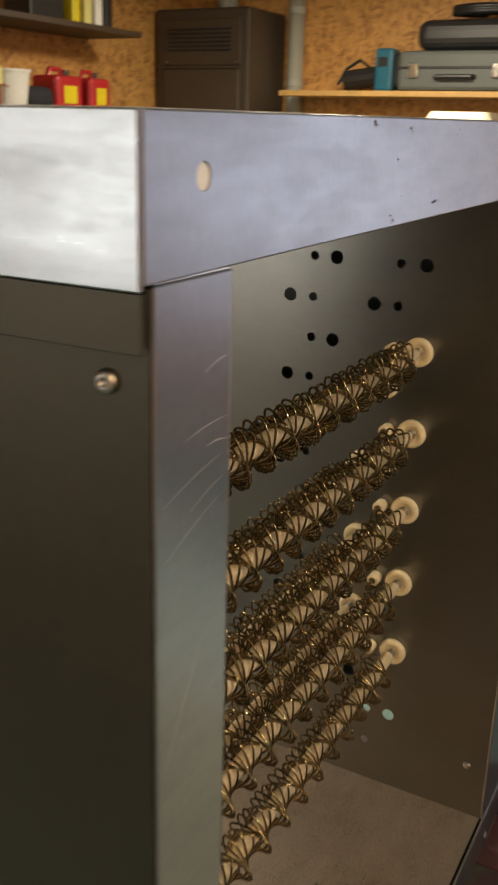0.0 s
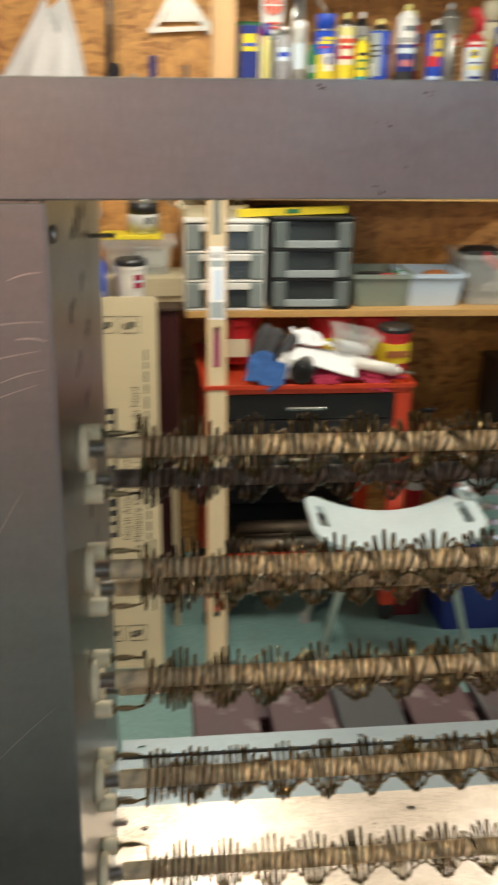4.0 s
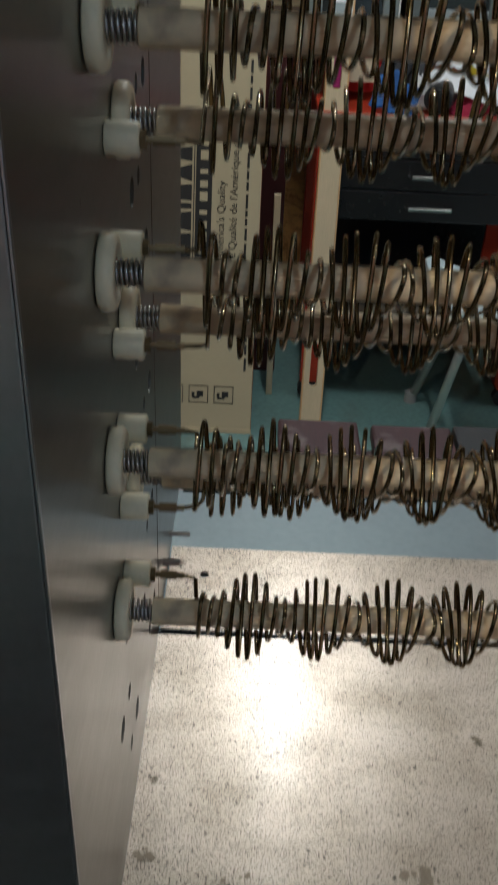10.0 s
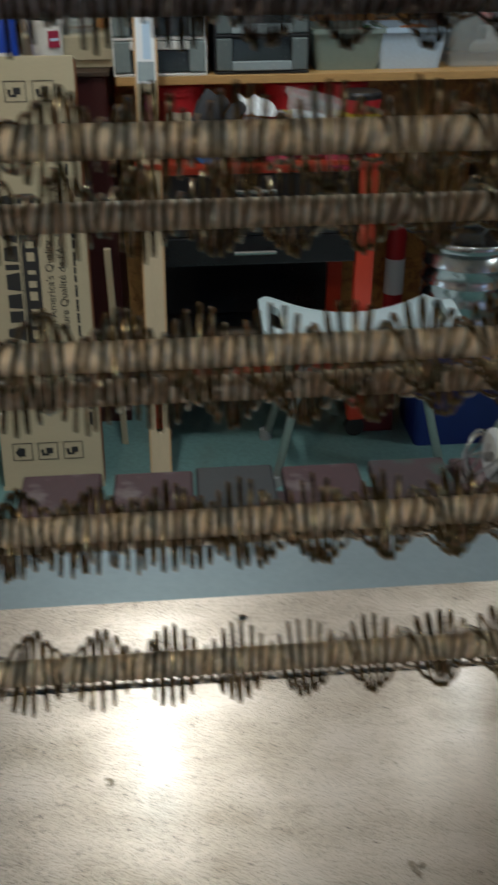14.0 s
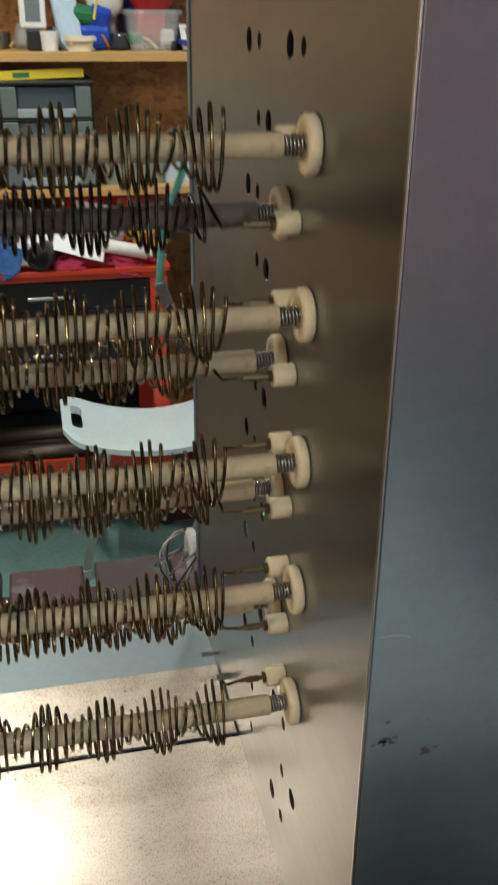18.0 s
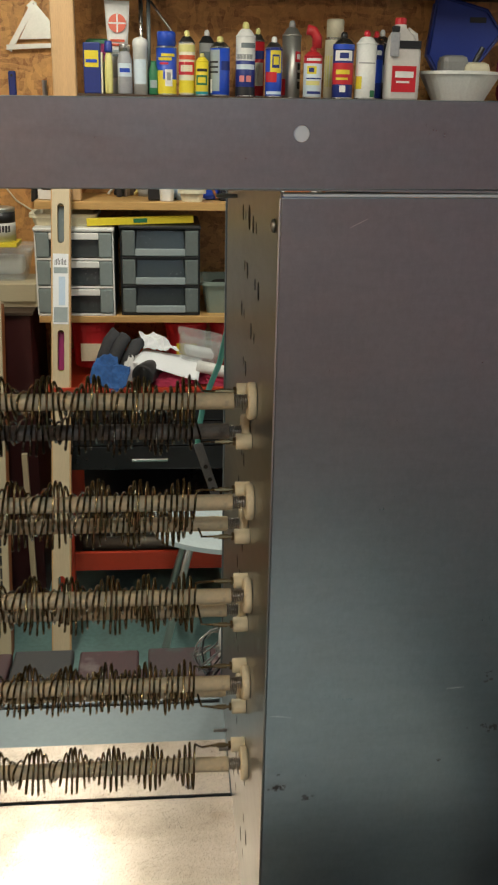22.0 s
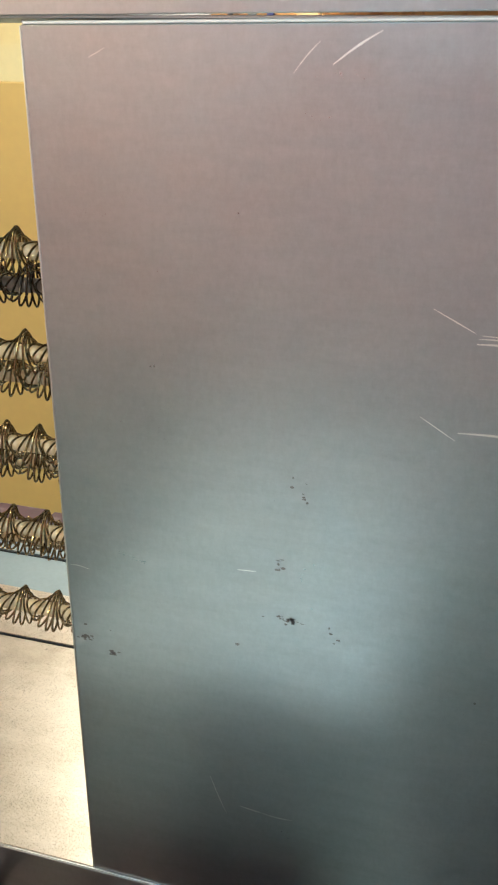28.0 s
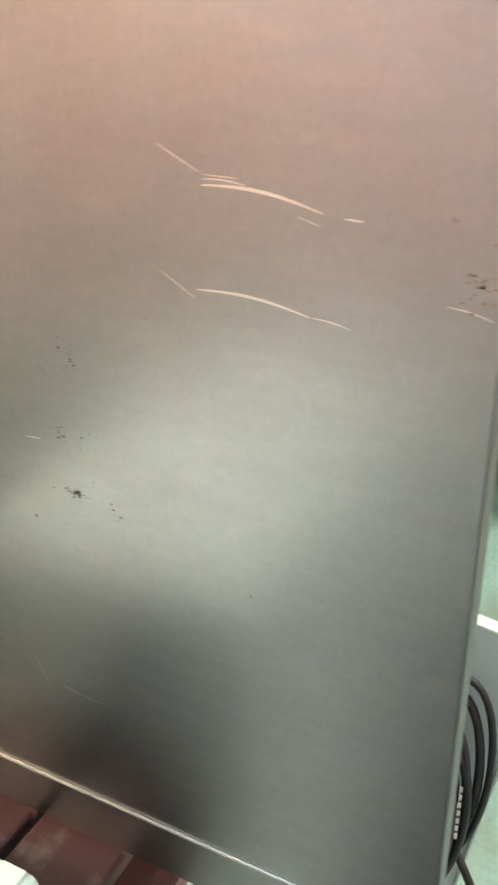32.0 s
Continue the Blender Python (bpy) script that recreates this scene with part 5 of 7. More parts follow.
part("blade", bar(SQ_LEFT, SQ_TOP, 0.0, 0.017), ALU, square)
part("blade", bar(SQ_TOP, SQ_RIGHT, 0.0, 0.026, 0.0026), ALU, square)
part("blade", bar(SQ_RIGHT, SQ_LEFT, 0.0, 0.013, 0.0028), ALU, square)
part("web", slab(((-0.052, 0.012), (0.075, 0.018), (-0.004, 0.100)), -0.0022, 0.0022), ALU, square)
part("web", slab(((-0.012, 0.085), (0.016, 0.090), (0.006, 0.112), (-0.006, 0.114)), -0.0024, 0.0024), ALU, square)
part("hanging_nail", cyl_y(0.0, -0.012, 0.006, 0.118, 0.003, 8), SCREW, square)
part("fence", loft([[(x, -0.010, z) for x, z in ((-0.096, -0.020), (0.116, -0.007), (0.116, -0.003), (-0.094, -0.016))], [(x, 0.010, z) for x, z in ((-0.096, -0.020), (0.116, -0.007), (0.116, -0.003), (-0.094, -0.016))]]), ALU, square)
for x, z0, z1, r, m in ((0.187, 0.72, 0.889, 0.012, SMOKE), (0.02, 0.78, 0.86, 0.012, SMOKE)):
    hang = thing("hand_tool", "dark handled tool hanging on the wall", "tool", "hanging tools", (x, 2.69, z0))
    part("handle", sweep([(0, 0, 0), (0.002, 0, (z1 - z0) * 0.45)], r * 1.4, 8), m, hang)
    part("shank", sweep([(0.002, 0, (z1 - z0) * 0.45), (0, 0, z1 - z0)], r * 0.7, 8), SCREW, hang)
dark_tool = thing("pry_bar", "blackened iron bar hanging beside the shelf", "tool", "hanging tools", (0.135, 2.69, 0.50))
part("bar", sweep([(0, 0, 0), (0.01, 0, 0.25)], 0.014, 6), BLACK, dark_tool)
part("claw", sweep([(0.01, 0, 0.25), (0.035, -0.01, 0.28)], 0.012, 6), BLACK, dark_tool)
cord = thing("loose_cord", "thin pale cord running down the wall", "cord", at=(0, 2.712, 0.3))
part("cord", sweep([(-0.06, 0, 0.40), (0.0, 0, 0.29), (0.07, 0, 0.20), (0.15, 0, 0.15)], 0.003, 5), CREAM, cord)


def hung_bag(x, y, z, w, h, label, flare=False):
    """A thin plastic bag: creased sides, knotted neck and two loop handles."""
    t = thing("carrier_bag", label, "bag", "hanging bags", (x, y, z))
    rings, seg, rows = [], 48, 26
    for k in range(rows + 1):
        u = k / rows
        if flare:
            r = w / 2 * (1 - 0.62 * u ** 0.8)
        else:
            r = w / 2 * math.sqrt(max(0.03, 1 - (1 - u / 0.42) ** 2)) if u < 0.42 else w / 2 * (1 - 0.72 * ((u - 0.42) / 0.58) ** 1.3)
        ring = []
        for j in range(seg):
            a = 2 * math.pi * j / seg
            fold = 1 + (0.10 + 0.16 * u) * math.sin(7 * a + 5 * x) * math.sin(3 * a + 1) + 0.45 * noise.noise(Vector((2.2 * math.cos(a) + 9 * x, 2.2 * math.sin(a), 3.0 * u)))
            ring.append((r * math.cos(a) * fold, 0.42 * r * math.sin(a) * fold, h * (u - 1) + 0.02 * noise.noise(Vector((math.cos(a) * 2, math.sin(a) * 2, 7 * x + u)))))
        rings.append(ring)
    part("bag", loft(rings), BAGPL, t, smooth=True)
    for s in (-1, 1):
        part("handle", sweep([(s * w * 0.16, 0, -0.01), (s * w * 0.13, 0.002, 0.05), (s * 0.012, 0.004, 0.09), (s * 0.004, 0.004, 0.10)], 0.007, 6), BAGPL, t, smooth=True)
    return t


bulge = hung_bag(-0.185, 2.64, 0.64, 0.185, 0.27, "bulging white carrier bag with a red print hung on the wall")
for k in range(7):
    part("print_bar", rbox(-0.003, 0.003, -0.0015, 0.0015, -0.006, 0.006 + 0.002 * (k % 2)), RED, bulge).location = (0.004 + 0.0105 * k, -0.050 + 0.0022 * k, -0.118 - 0.0048 * k)
hung_bag(-0.31, 2.62, 0.66, 0.15, 0.16, "thin white carrier bag hung on the wall")
tent = thing("carrier_bag", "limp white carrier bag hung by two corners high on the wall", "bag", "hanging bags", (-0.207, 2.69, 1.08))
sheets, rows, seg = [], 22, 30
for k in range(rows + 1):
    u = k / rows  # 0 at the hem, 1 at the hooks
    left, right = -0.275 + 0.242 * u ** 0.85, 0.095 - 0.063 * u ** 1.5
    ring = []
    for j in range(2 * seg):
        front = j < seg
        s = -1 + 2 * (j / seg if front else (2 * seg - j) / seg)
        dip = 0.11 * (1 - abs(s) ** 1.6) * u ** 3
        crease = 0.012 * math.sin(9 * s + 2 * u) * (1 - 0.5 * u) + 0.02 * noise.noise(Vector((4 * s, 2 * u, 1.0 if front else 5.0)))
        ring.append((left + (right - left) * (s + 1) / 2, (-0.035 if front else 0.012) * (1 - s ** 4) * (1.1 - u) + (crease if front else 0) - 0.02, -0.36 * (1 - u) - dip))
    sheets.append(ring)
part("bag", loft(sheets), BAGPL, tent, smooth=True)
for s, x in ((0, -0.029), (1, 0.028)):
    part("hook", sweep([(x, 0.03, 0.004), (x, -0.028, 0.004), (x, -0.034, 0.012)], 0.002, 6), SCREW, tent)
kit = thing("first_aid_kit", "white plastic first aid kit with blue lettering on the wall", "first aid kit", at=(-0.545, 2.71, 0.942))
part("case", rbox(-0.140, 0.140, -0.030, 0.008, 0, 0.178, 0.010, 3), WHITEP, kit)
part("rim", cut("rim", rbox(-0.131, 0.131, -0.034, -0.0305, 0.008, 0.170, 0.006, 2), WHITEP, rbox(-0.124, 0.124, -0.05, 0.0, 0.015, 0.163)), None, kit)
for words, z in (("FIRST", 0.118), ("AID", 0.084), ("KIT", 0.050)):
    letters(words, 0.044, BLUE, Matrix.Translation((-0.108, -0.0308, z)) @ Matrix.Rotation(radians(90), 4, "X"), kit, weight=0.0012)
part("badge", cyl_y(0.052, -0.0315, -0.0305, 0.058, 0.016, 20), BLUE, kit)
letters("25", 0.018, WHITEP, Matrix.Translation((0.041, -0.0320, 0.052)) @ Matrix.Rotation(radians(90), 4, "X"), kit, weight=0.0006)
for k in range(5):
    part("print_bar", rbox(0.028 + 0.011 * k, 0.034 + 0.011 * k, -0.0315, -0.0305, 0.022 + 0.002 * (k % 2), 0.036), BLUE, kit)

pump = thing("hand_pump", "black hand pump hung upright on the wall", "pump", "hanging tools", (-0.052, 2.685, 0.70))
part("barrel", sweep([(-0.006, 0, 0.0), (0.002, 0, 0.30)], 0.0095, 12), BLACK, pump)
part("rod", sweep([(0.002, 0, 0.30), (0.006, 0, 0.395)], 0.0062, 10), SMOKE, pump)
part("grip", sweep([(-0.006, 0, 0.40), (0.022, 0, 0.402)], 0.009, 10), BLACK, pump)
part("pouch", rbox(0.002, 0.034, -0.02, 0.012, 0.125, 0.19, 0.011, 2), CLOTHBLACK, pump)
part("strap", sweep([(0.02, -0.004, 0.40), (0.027, -0.006, 0.32), (0.024, -0.006, 0.24), (0.02, -0.004, 0.18)], 0.0018, 6), BLACK, pump)
scraper = thing("scraper", "blue handled scraper hung on the wall", "tool", "hanging tools", (0.082, 2.70, 0.72))
part("handle", rbox(-0.012, 0.012, -0.009, 0.008, 0.06, 0.196, 0.005, 2), NAVY, scraper)
part("blade", rbox(-0.018, 0.018, -0.001, 0.001, 0.0, 0.06), SCREW, scraper)
part("hang_hole", cyl_y(0.0, -0.0098, -0.0091, 0.182, 0.004, 12), BLACK, scraper)

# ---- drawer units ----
# drawer insides coloured dark, standing for the shade in the recess
RECESS_SHADE = mat("drawer_recess_shade", (0.06, 0.07, 0.074), 0.3, 0, 0.2, 40)
SMOKE_M = mat("clear_grey_drawer_plastic", (0.15, 0.175, 0.172), 0.25, 0, 0.08, 20)
def drawers(x, y, z, w, d, h, frame_m, front_m, pull_m, label, high_pull=False):
    t = thing("drawer_unit", label, "drawers", "drawer units", (x, y, z))
    f = -d / 2
    part("top", rbox(-w / 2 - 0.003, w / 2 + 0.003, f - 0.010, d / 2, h - 0.012, h, 0.004), frame_m, t)
    part("back", rbox(-w / 2, w / 2, d / 2 - 0.006, d / 2, 0, h - 0.0125), frame_m, t)
    for sd in (-1, 1):
        part("side", rbox(sd * w / 2 - 0.005 * (sd > 0), sd * w / 2 + 0.005 * (sd < 0), f, d / 2 - 0.0065, 0, h - 0.0125), frame_m, t)
    dh = (h - 0.013) / 3
    for k in range(3):
        z0 = k * dh
        part("rail", rbox(-w / 2 + 0.0055, w / 2 - 0.0055, f - 0.008, d / 2 - 0.007, z0, z0 + 0.007, 0.002), frame_m, t)
        lo, hi = z0 + 0.009, z0 + dh - 0.002
        dr = part("drawer", rbox(-w / 2 + 0.007, w / 2 - 0.007, f + 0.016, d / 2 - 0.02, lo, hi, 0.003), RECESS_SHADE, t)
        for sd in (-1, 1):
            part("corner_panel", rbox(sd * w * 0.395 - w * 0.083, sd * w * 0.395 + w * 0.083, f - 0.010, f + 0.0155, lo, hi, 0.004), front_m, dr)
        # the middle is scooped out, with a lip to pull on
        za, zb = (hi - dh * 0.24, hi) if high_pull else (lo, lo + dh * 0.26)
        part("pull", rbox(-w * 0.315, w * 0.315, f - 0.012, f - 0.004, za, zb, 0.003), pull_m, dr)
        part("scoop", loft([[(-w * 0.31, f - 0.003, lo + 0.002), (w * 0.31, f - 0.003, lo + 0.002), (w * 0.29, f + 0.012, hi - 0.004), (-w * 0.29, f + 0.012, hi - 0.004)], [(-w * 0.31, f + 0.0005, lo + 0.002), (w * 0.31, f + 0.0005, lo + 0.002), (w * 0.29, f + 0.0155, hi - 0.004), (-w * 0.29, f + 0.0155, hi - 0.004)]]), SCOOP_SHADE, dr)
    return t


DRAWERCLEAR = mat("clear_drawer_plastic", (0.25, 0.29, 0.285), 0.25, 0, 0.08, 20)
# scoop toned near black, its shade put into the plastic's colour
SCOOP_SHADE = mat("drawer_scoop_shade", (0.028, 0.034, 0.034), 0.25, 0, 0.15, 30)
drawers(0.290, 2.53, 0.1704, 0.248, 0.30, 0.280, WHITEP, DRAWERCLEAR, WHITEP, "white three-drawer plastic unit with clear drawers", True)
drawers(0.562, 2.54, 0.1704, 0.255, 0.30, 0.288, BLACK, SMOKE_M, SMOKE_L, "dark three-drawer plastic unit with smoky drawers")
lev = thing("spirit_level", "short yellow spirit level lying on the drawers", "spirit level", at=(0.50, 2.42, 0.4588))
part("body", rbox(-0.17, 0.17, -0.012, 0.012, 0, 0.024, 0.002), YELLOW, lev)
part("vial", rbox(-0.022, 0.022, -0.0128, -0.0121, 0.006, 0.019), GREENP, lev)
lev.rotation_euler = (0, -0.035, 0.04)
wb = thing("white_tray", "pale plastic tray on the white drawers", "tray", at=(0.255, 2.52, 0.4428))
part("tray", open_tub(0.20, 0.20, 0.045, taper=0.9), CREAM, wb)
tub(0.800, 2.51, 0.1704, 0.20, 0.20, 0.105, GREYTUB, "smoky plastic tub with pliers and drivers", contents=((BLACK, -0.02, 0, 0.1, 0.08), (RED, 0.03, -0.05, 0.06, 0.085), (GREENP, 0.07, -0.03, 0.05, 0.09)))
tub(0.975, 2.51, 0.1704, 0.20, 0.19, 0.105, PALEBLUE, "pale blue tub with a paint brush and cord", contents=((BROWNB, 0.02, -0.02, 0.09, 0.09),))
tub(1.265, 2.53, 0.1704, 0.40, 0.22, 0.165, CLEARP, "large clear tub of mixed tools", contents=((BLACK, -0.10, 0.03, 0.16, 0.15), (RED, 0.10, -0.04, 0.12, 0.05), (MIXED, 0.0, 0.05, 0.22, 0.10)))
hammer = thing("hammer", "wooden handled hammer stuck in a tub", "hammer", at=(1.28, 2.52, 0.30))
part("handle", sweep([(-0.08, 0, 0.0), (0.16, 0.05, 0.16)], 0.012, 8), PINE, hammer)
part("head", sweep([(-0.12, 0, 0.02), (-0.06, 0, -0.02)], 0.02, 10), RED, hammer)
black_case = thing("tool_bag", "small black case at the shelf end", "case", at=(1.50, 2.53, 0.1704))
part("case", rbox(-0.05, 0.05, -0.08, 0.08, 0, 0.10, 0.012), BLACK, black_case)

# clutter on the middle shelf
S1 = 0.5305
th = thing("thermostat", "small white framed display standing on the shelf", "display", at=(0.545, 2.46, S1 + 0.055))
part("frame", rbox(-0.035, 0.035, -0.01, 0.01, 0, 0.092, 0.006), WHITEP, th)
part("screen", rbox(-0.020, 0.020, -0.012, -0.0102, 0.018, 0.074), SMOKE, th)
part("stand", rbox(-0.02, 0.02, -0.02, 0.05, -0.055, -0.0004, 0.005), BLACK, th)
cb = thing("snack_bag", "crumpled blue and green foil bag", "bag", at=(0.68, 2.50, S1))
for n, (x, z, w, h, m) in enumerate(((-0.03, 0.0, 0.07, 0.15, PALEBLUE), (0.03, 0.0, 0.09, 0.07, ROYAL), (-0.015, 0.065, 0.08, 0.05, GREENP), (0.02, 0.06, 0.06, 0.07, ROYAL))):
    part("foil", rbox(x - w / 2, x + w / 2, -0.03 + 0.01 * n, 0.02 + 0.01 * n, z, z + h, 0.018, 2), m, cb).rotation_euler = (0.1 * n, 0.15 * (n - 1), 0)
tub(0.665, 2.43, S1, 0.075, 0.045, 0.038, CREAM, "small cream plastic dish", name="dish")
round_tub(0.585, 2.44, S1, 0.022, 0.024, 0.05, WHITEP, "small white round pot", "pot", "pot")
tub(0.873, 2.52, S1, 0.15, 0.15, 0.105, CLEARP, "clear box packed with small parts", contents=((RED, 0.0, 0, 0.09, 0.10), (GREENP, -0.05, -0.05, 0.04, 0.03), (WHITEP, 0.04, -0.05, 0.04, 0.04)))
round_tub(0.878, 2.52, S1 + 0.106, 0.05, 0.082, 0.062, RED, "red plastic bowl on a clear box", "bowl", "bowl")
round_tub(0.84, 2.62, S1 + 0.0, 0.05, 0.055, 0.232, BLUE, "blue plastic pot at the back of the shelf", "pot", "pot")
round_tub(1.02, 2.56, S1 + 0.05, 0.042, 0.052, 0.11, ROYAL, "royal blue plastic cup lying tilted", "cup", "cup", tilt=(0.25, 0.5, 0))
tub(1.01, 2.46, S1, 0.12, 0.10, 0.03, BLUE, "blue tray with a white frame", name="tray", category="tray")
fr = thing("photo_frame", "white frame resting on a blue tray", "frame", at=(1.01, 2.46, S1 + 0.031))
for a in ((-0.06, 0.06, -0.05, -0.035), (-0.06, 0.06, 0.035, 0.05), (-0.06, -0.045, -0.0345, 0.0345), (0.045, 0.06, -0.0345, 0.0345)):
    part("edge", rbox(*a, 0, 0.012, 0.002), WHITEP, fr)
part("picture", rbox(-0.0445, 0.0445, -0.034, 0.034, 0, 0.004), BROWNB, fr)
fr.rotation_euler = (0.6, 0, 0)
rnd = random.Random(5)
PILE = (MIXED, BLACK, WHITEP, CREAM, SMOKE, BROWNB, CLOTHBLACK, SCREW, YELLOW_L)
for n in range(64):
    x, y = rnd.uniform(0.42, 1.30), rnd.uniform(2.46, 2.66)
    w, h = rnd.uniform(0.02, 0.06), rnd.uniform(0.015, 0.075)
    j = thing("odd_part", "small leftover part among the shelf clutter", "part", "shelf clutter", (x, y, S1))
    if n % 3 == 0:
        part("piece", lathe([(w * 0.5, 0), (w * 0.55, h * 0.3), (w * 0.3, h)], 12), PILE[n % 9], j, smooth=True)
    elif n % 3 == 1:
        part("piece", rbox(-w / 2, w / 2, -w / 3, w / 3, 0, h, min(w, h) * 0.15), PILE[n % 9], j)
        j.rotation_euler = (0, 0, rnd.uniform(0, 3))
    else:
        part("piece", sweep([(-w, 0, 0.006), (-w * 0.3, w * 0.4, h * 0.8 + 0.006), (w * 0.5, 0, h * 0.5 + 0.006), (w, -w * 0.3, 0.006)], 0.005, 6), PILE[n % 9], j, smooth=True)
dome = thing("white_mask", "white moulded dust mask with yellow strap", "mask", at=(0.745, 2.52, S1 + 0.13))
part("shell", lathe([(0.0, 0.06), (0.03, 0.05), (0.05, 0.02), (0.055, 0.0), (0.05, 0.0)], 18, Matrix.Rotation(1.2, 4, "X")), WHITEP, dome, smooth=True)
part("strap", sweep([(-0.08, -0.03, 0.075), (-0.02, -0.05, 0.02), (-0.035, -0.05, -0.05)], 0.004, 6), YELLOW, dome)
part("prop", rbox(-0.03, 0.03, 0.0, 0.06, -0.13, -0.012, 0.01), MIXED, dome)
book = thing("boxed_switch", "small white boxed switch on the shelf", "box", at=(0.215, 2.47, S1))
part("box", rbox(-0.037, 0.037, -0.03, 0.03, 0, 0.112, 0.002), WHITEP, book)
part("window", rbox(-0.024, 0.024, -0.032, -0.0302, 0.03, 0.07), BLACK, book)
part("stripe", rbox(-0.026, 0.026, -0.032, -0.0302, 0.078, 0.098), RED, book)

# ---- dark cabinet with goods, and the leaning cartons ----
cab = thing("low_cabinet", "dark maroon cabinet behind the cartons", "cabinet", at=(-0.07, 2.52, FLOOR))
part("body", rbox(-0.36, 0.215, -0.18, 0.19, 0, 1.028, 0.003), plain("dark_maroon_paint", (0.05, 0.008, 0.008), 0.5), cab)
part("top", rbox(-0.37, 0.225, -0.19, 0.195, 1.0285, 1.04, 0.002), DARKWOOD, cab)
CT = FLOOR + 1.0405
oil = jug(-0.134, 2.37, CT, 0.118, 0.075, 0.205, ROYAL, YELLOW, None, name="oil_jug", text="blue oil jug with a yellow cap", handle=False)
part("badge", cyl_y(-0.005, -0.0395, -0.0378, 0.085, 0.020, 6), YELLOW_L, oil)
part("badge_bar", rbox(-0.018, 0.008, -0.0405, -0.0396, 0.080, 0.090), NAVY, oil)
part("label", rbox(-0.05, 0.05, -0.0392, -0.0378, 0.015, 0.050), WHITEP, oil)
mug = round_tub(0.0, 2.37, CT, 0.038, 0.045, 0.125, WHITEP, "white travel mug with a black lid", "travel_mug", "mug", lid=BLACK)
part("print", arc_patch(0.0458, 0.060, 0.100, 12, 52), CLOTHRED, mug, smooth=True)
part("print_stripe", arc_patch(0.0462, 0.076, 0.083, 18, 48), PALEBLUE, mug, smooth=True)
part("sip_tab", rbox(0.018, 0.034, -0.012, 0.012, 0.1435, 0.152, 0.003), BLACK, mug)
tub(0.022, 2.52, CT + 0.0785, 0.225, 0.15, 0.095, CLEARP, "clear lidded tub with a yellow pad on top", lid=CLEARP, contents=((WHITEP, 0.04, 0, 0.1, 0.06),))
pad = thing("yellow_pad", "yellow writing pad lying on a clear tub", "pad", at=(0.01, 2.51, CT + 0.1875))
part("pad", rbox(-0.10, 0.09, -0.06, 0.06, 0, 0.012, 0.001), YELLOW, pad)
tin = thing("paint_tin", "metal tin with a dark printed label", "tin", at=(0.042, 2.52, CT + 0.200))
part("body", lathe([(0.047, 0), (0.048, 0.004), (0.048, 0.100), (0.050, 0.104), (0.043, 0.108)], 24), ALU, tin, smooth=True)
part("label", lathe([(0.0486, 0.008), (0.0486, 0.060)], 24), plain("pale_grey_label", (0.50, 0.50, 0.47), 0.4), tin, smooth=True)
part("label_top", lathe([(0.0486, 0.0602), (0.0486, 0.094)], 24), BLACK, tin, smooth=True)
for k in range(4):
    part("print_bar", arc_patch(0.0494, 0.030 + 0.002 * (k % 2), 0.052, 2 + 12 * k, 10 + 12 * k), INK, tin, smooth=True)
sb = thing("small_carton", "small brown carton on the cabinet", "box", at=(0.04, 2.50, CT))
part("box", rbox(-0.12, 0.125, -0.09, 0.10, 0, 0.078, 0.002), CARD, sb)
part("flap", rbox(-0.11, 0.118, -0.098, -0.0905, 0.020, 0.076, 0.001), CARD, sb)
blackthing = thing("aerosol_bottle", "white bottle and paper on the cabinet", "bottle", at=(-0.235, 2.62, CT))
part("bottle", lathe([(0.025, 0), (0.026, 0.10), (0.012, 0.13), (0.012, 0.16)], 16), WHITEP, blackthing, smooth=True)
pp = thing("paper_pack", "white paper pack resting on rags", "paper", at=(-0.32, 2.36, CT))
part("pack", rbox(-0.095, 0.085, -0.05, 0.05, 0.0, 0.055, 0.003), PAPER, pp).matrix_basis = Matrix.Translation((0.03, 0, 0.085)) @ Matrix.Rotation(radians(-14), 4, "Y") @ Matrix.Rotation(radians(20), 4, "X")
rb = thing("red_carton", "red box at the back of the cabinet", "box", at=(-0.10, 2.56, CT))
part("box", rbox(-0.10, 0.0, -0.03, 0.05, 0, 0.125, 0.003), RED, rb)

carton = thing("door_carton", "tall tan cardboard carton leaning with black print", "carton", at=(-0.062, 1.965, FLOOR))
carton.rotation_euler = (radians(-13.4), 0, 0)
part("body", rbox(-0.138, 0.138, 0.0, 0.062, 0, 1.127, 0.003), CARD, carton)
part("side_tape", rbox(0.1382, 0.1392, 0.008, 0.055, 0.0, 1.12), BROWNB, carton)
part("base_lip", rbox(-0.140, 0.140, -0.004, -0.0004, 0.0, 0.012), CARD, carton)


def printed(x0, x1, z0, z1, name="print_bar"):
    return part(name, rbox(x0, x1, -0.0012, -0.0003, z0, z1), INK, carton)


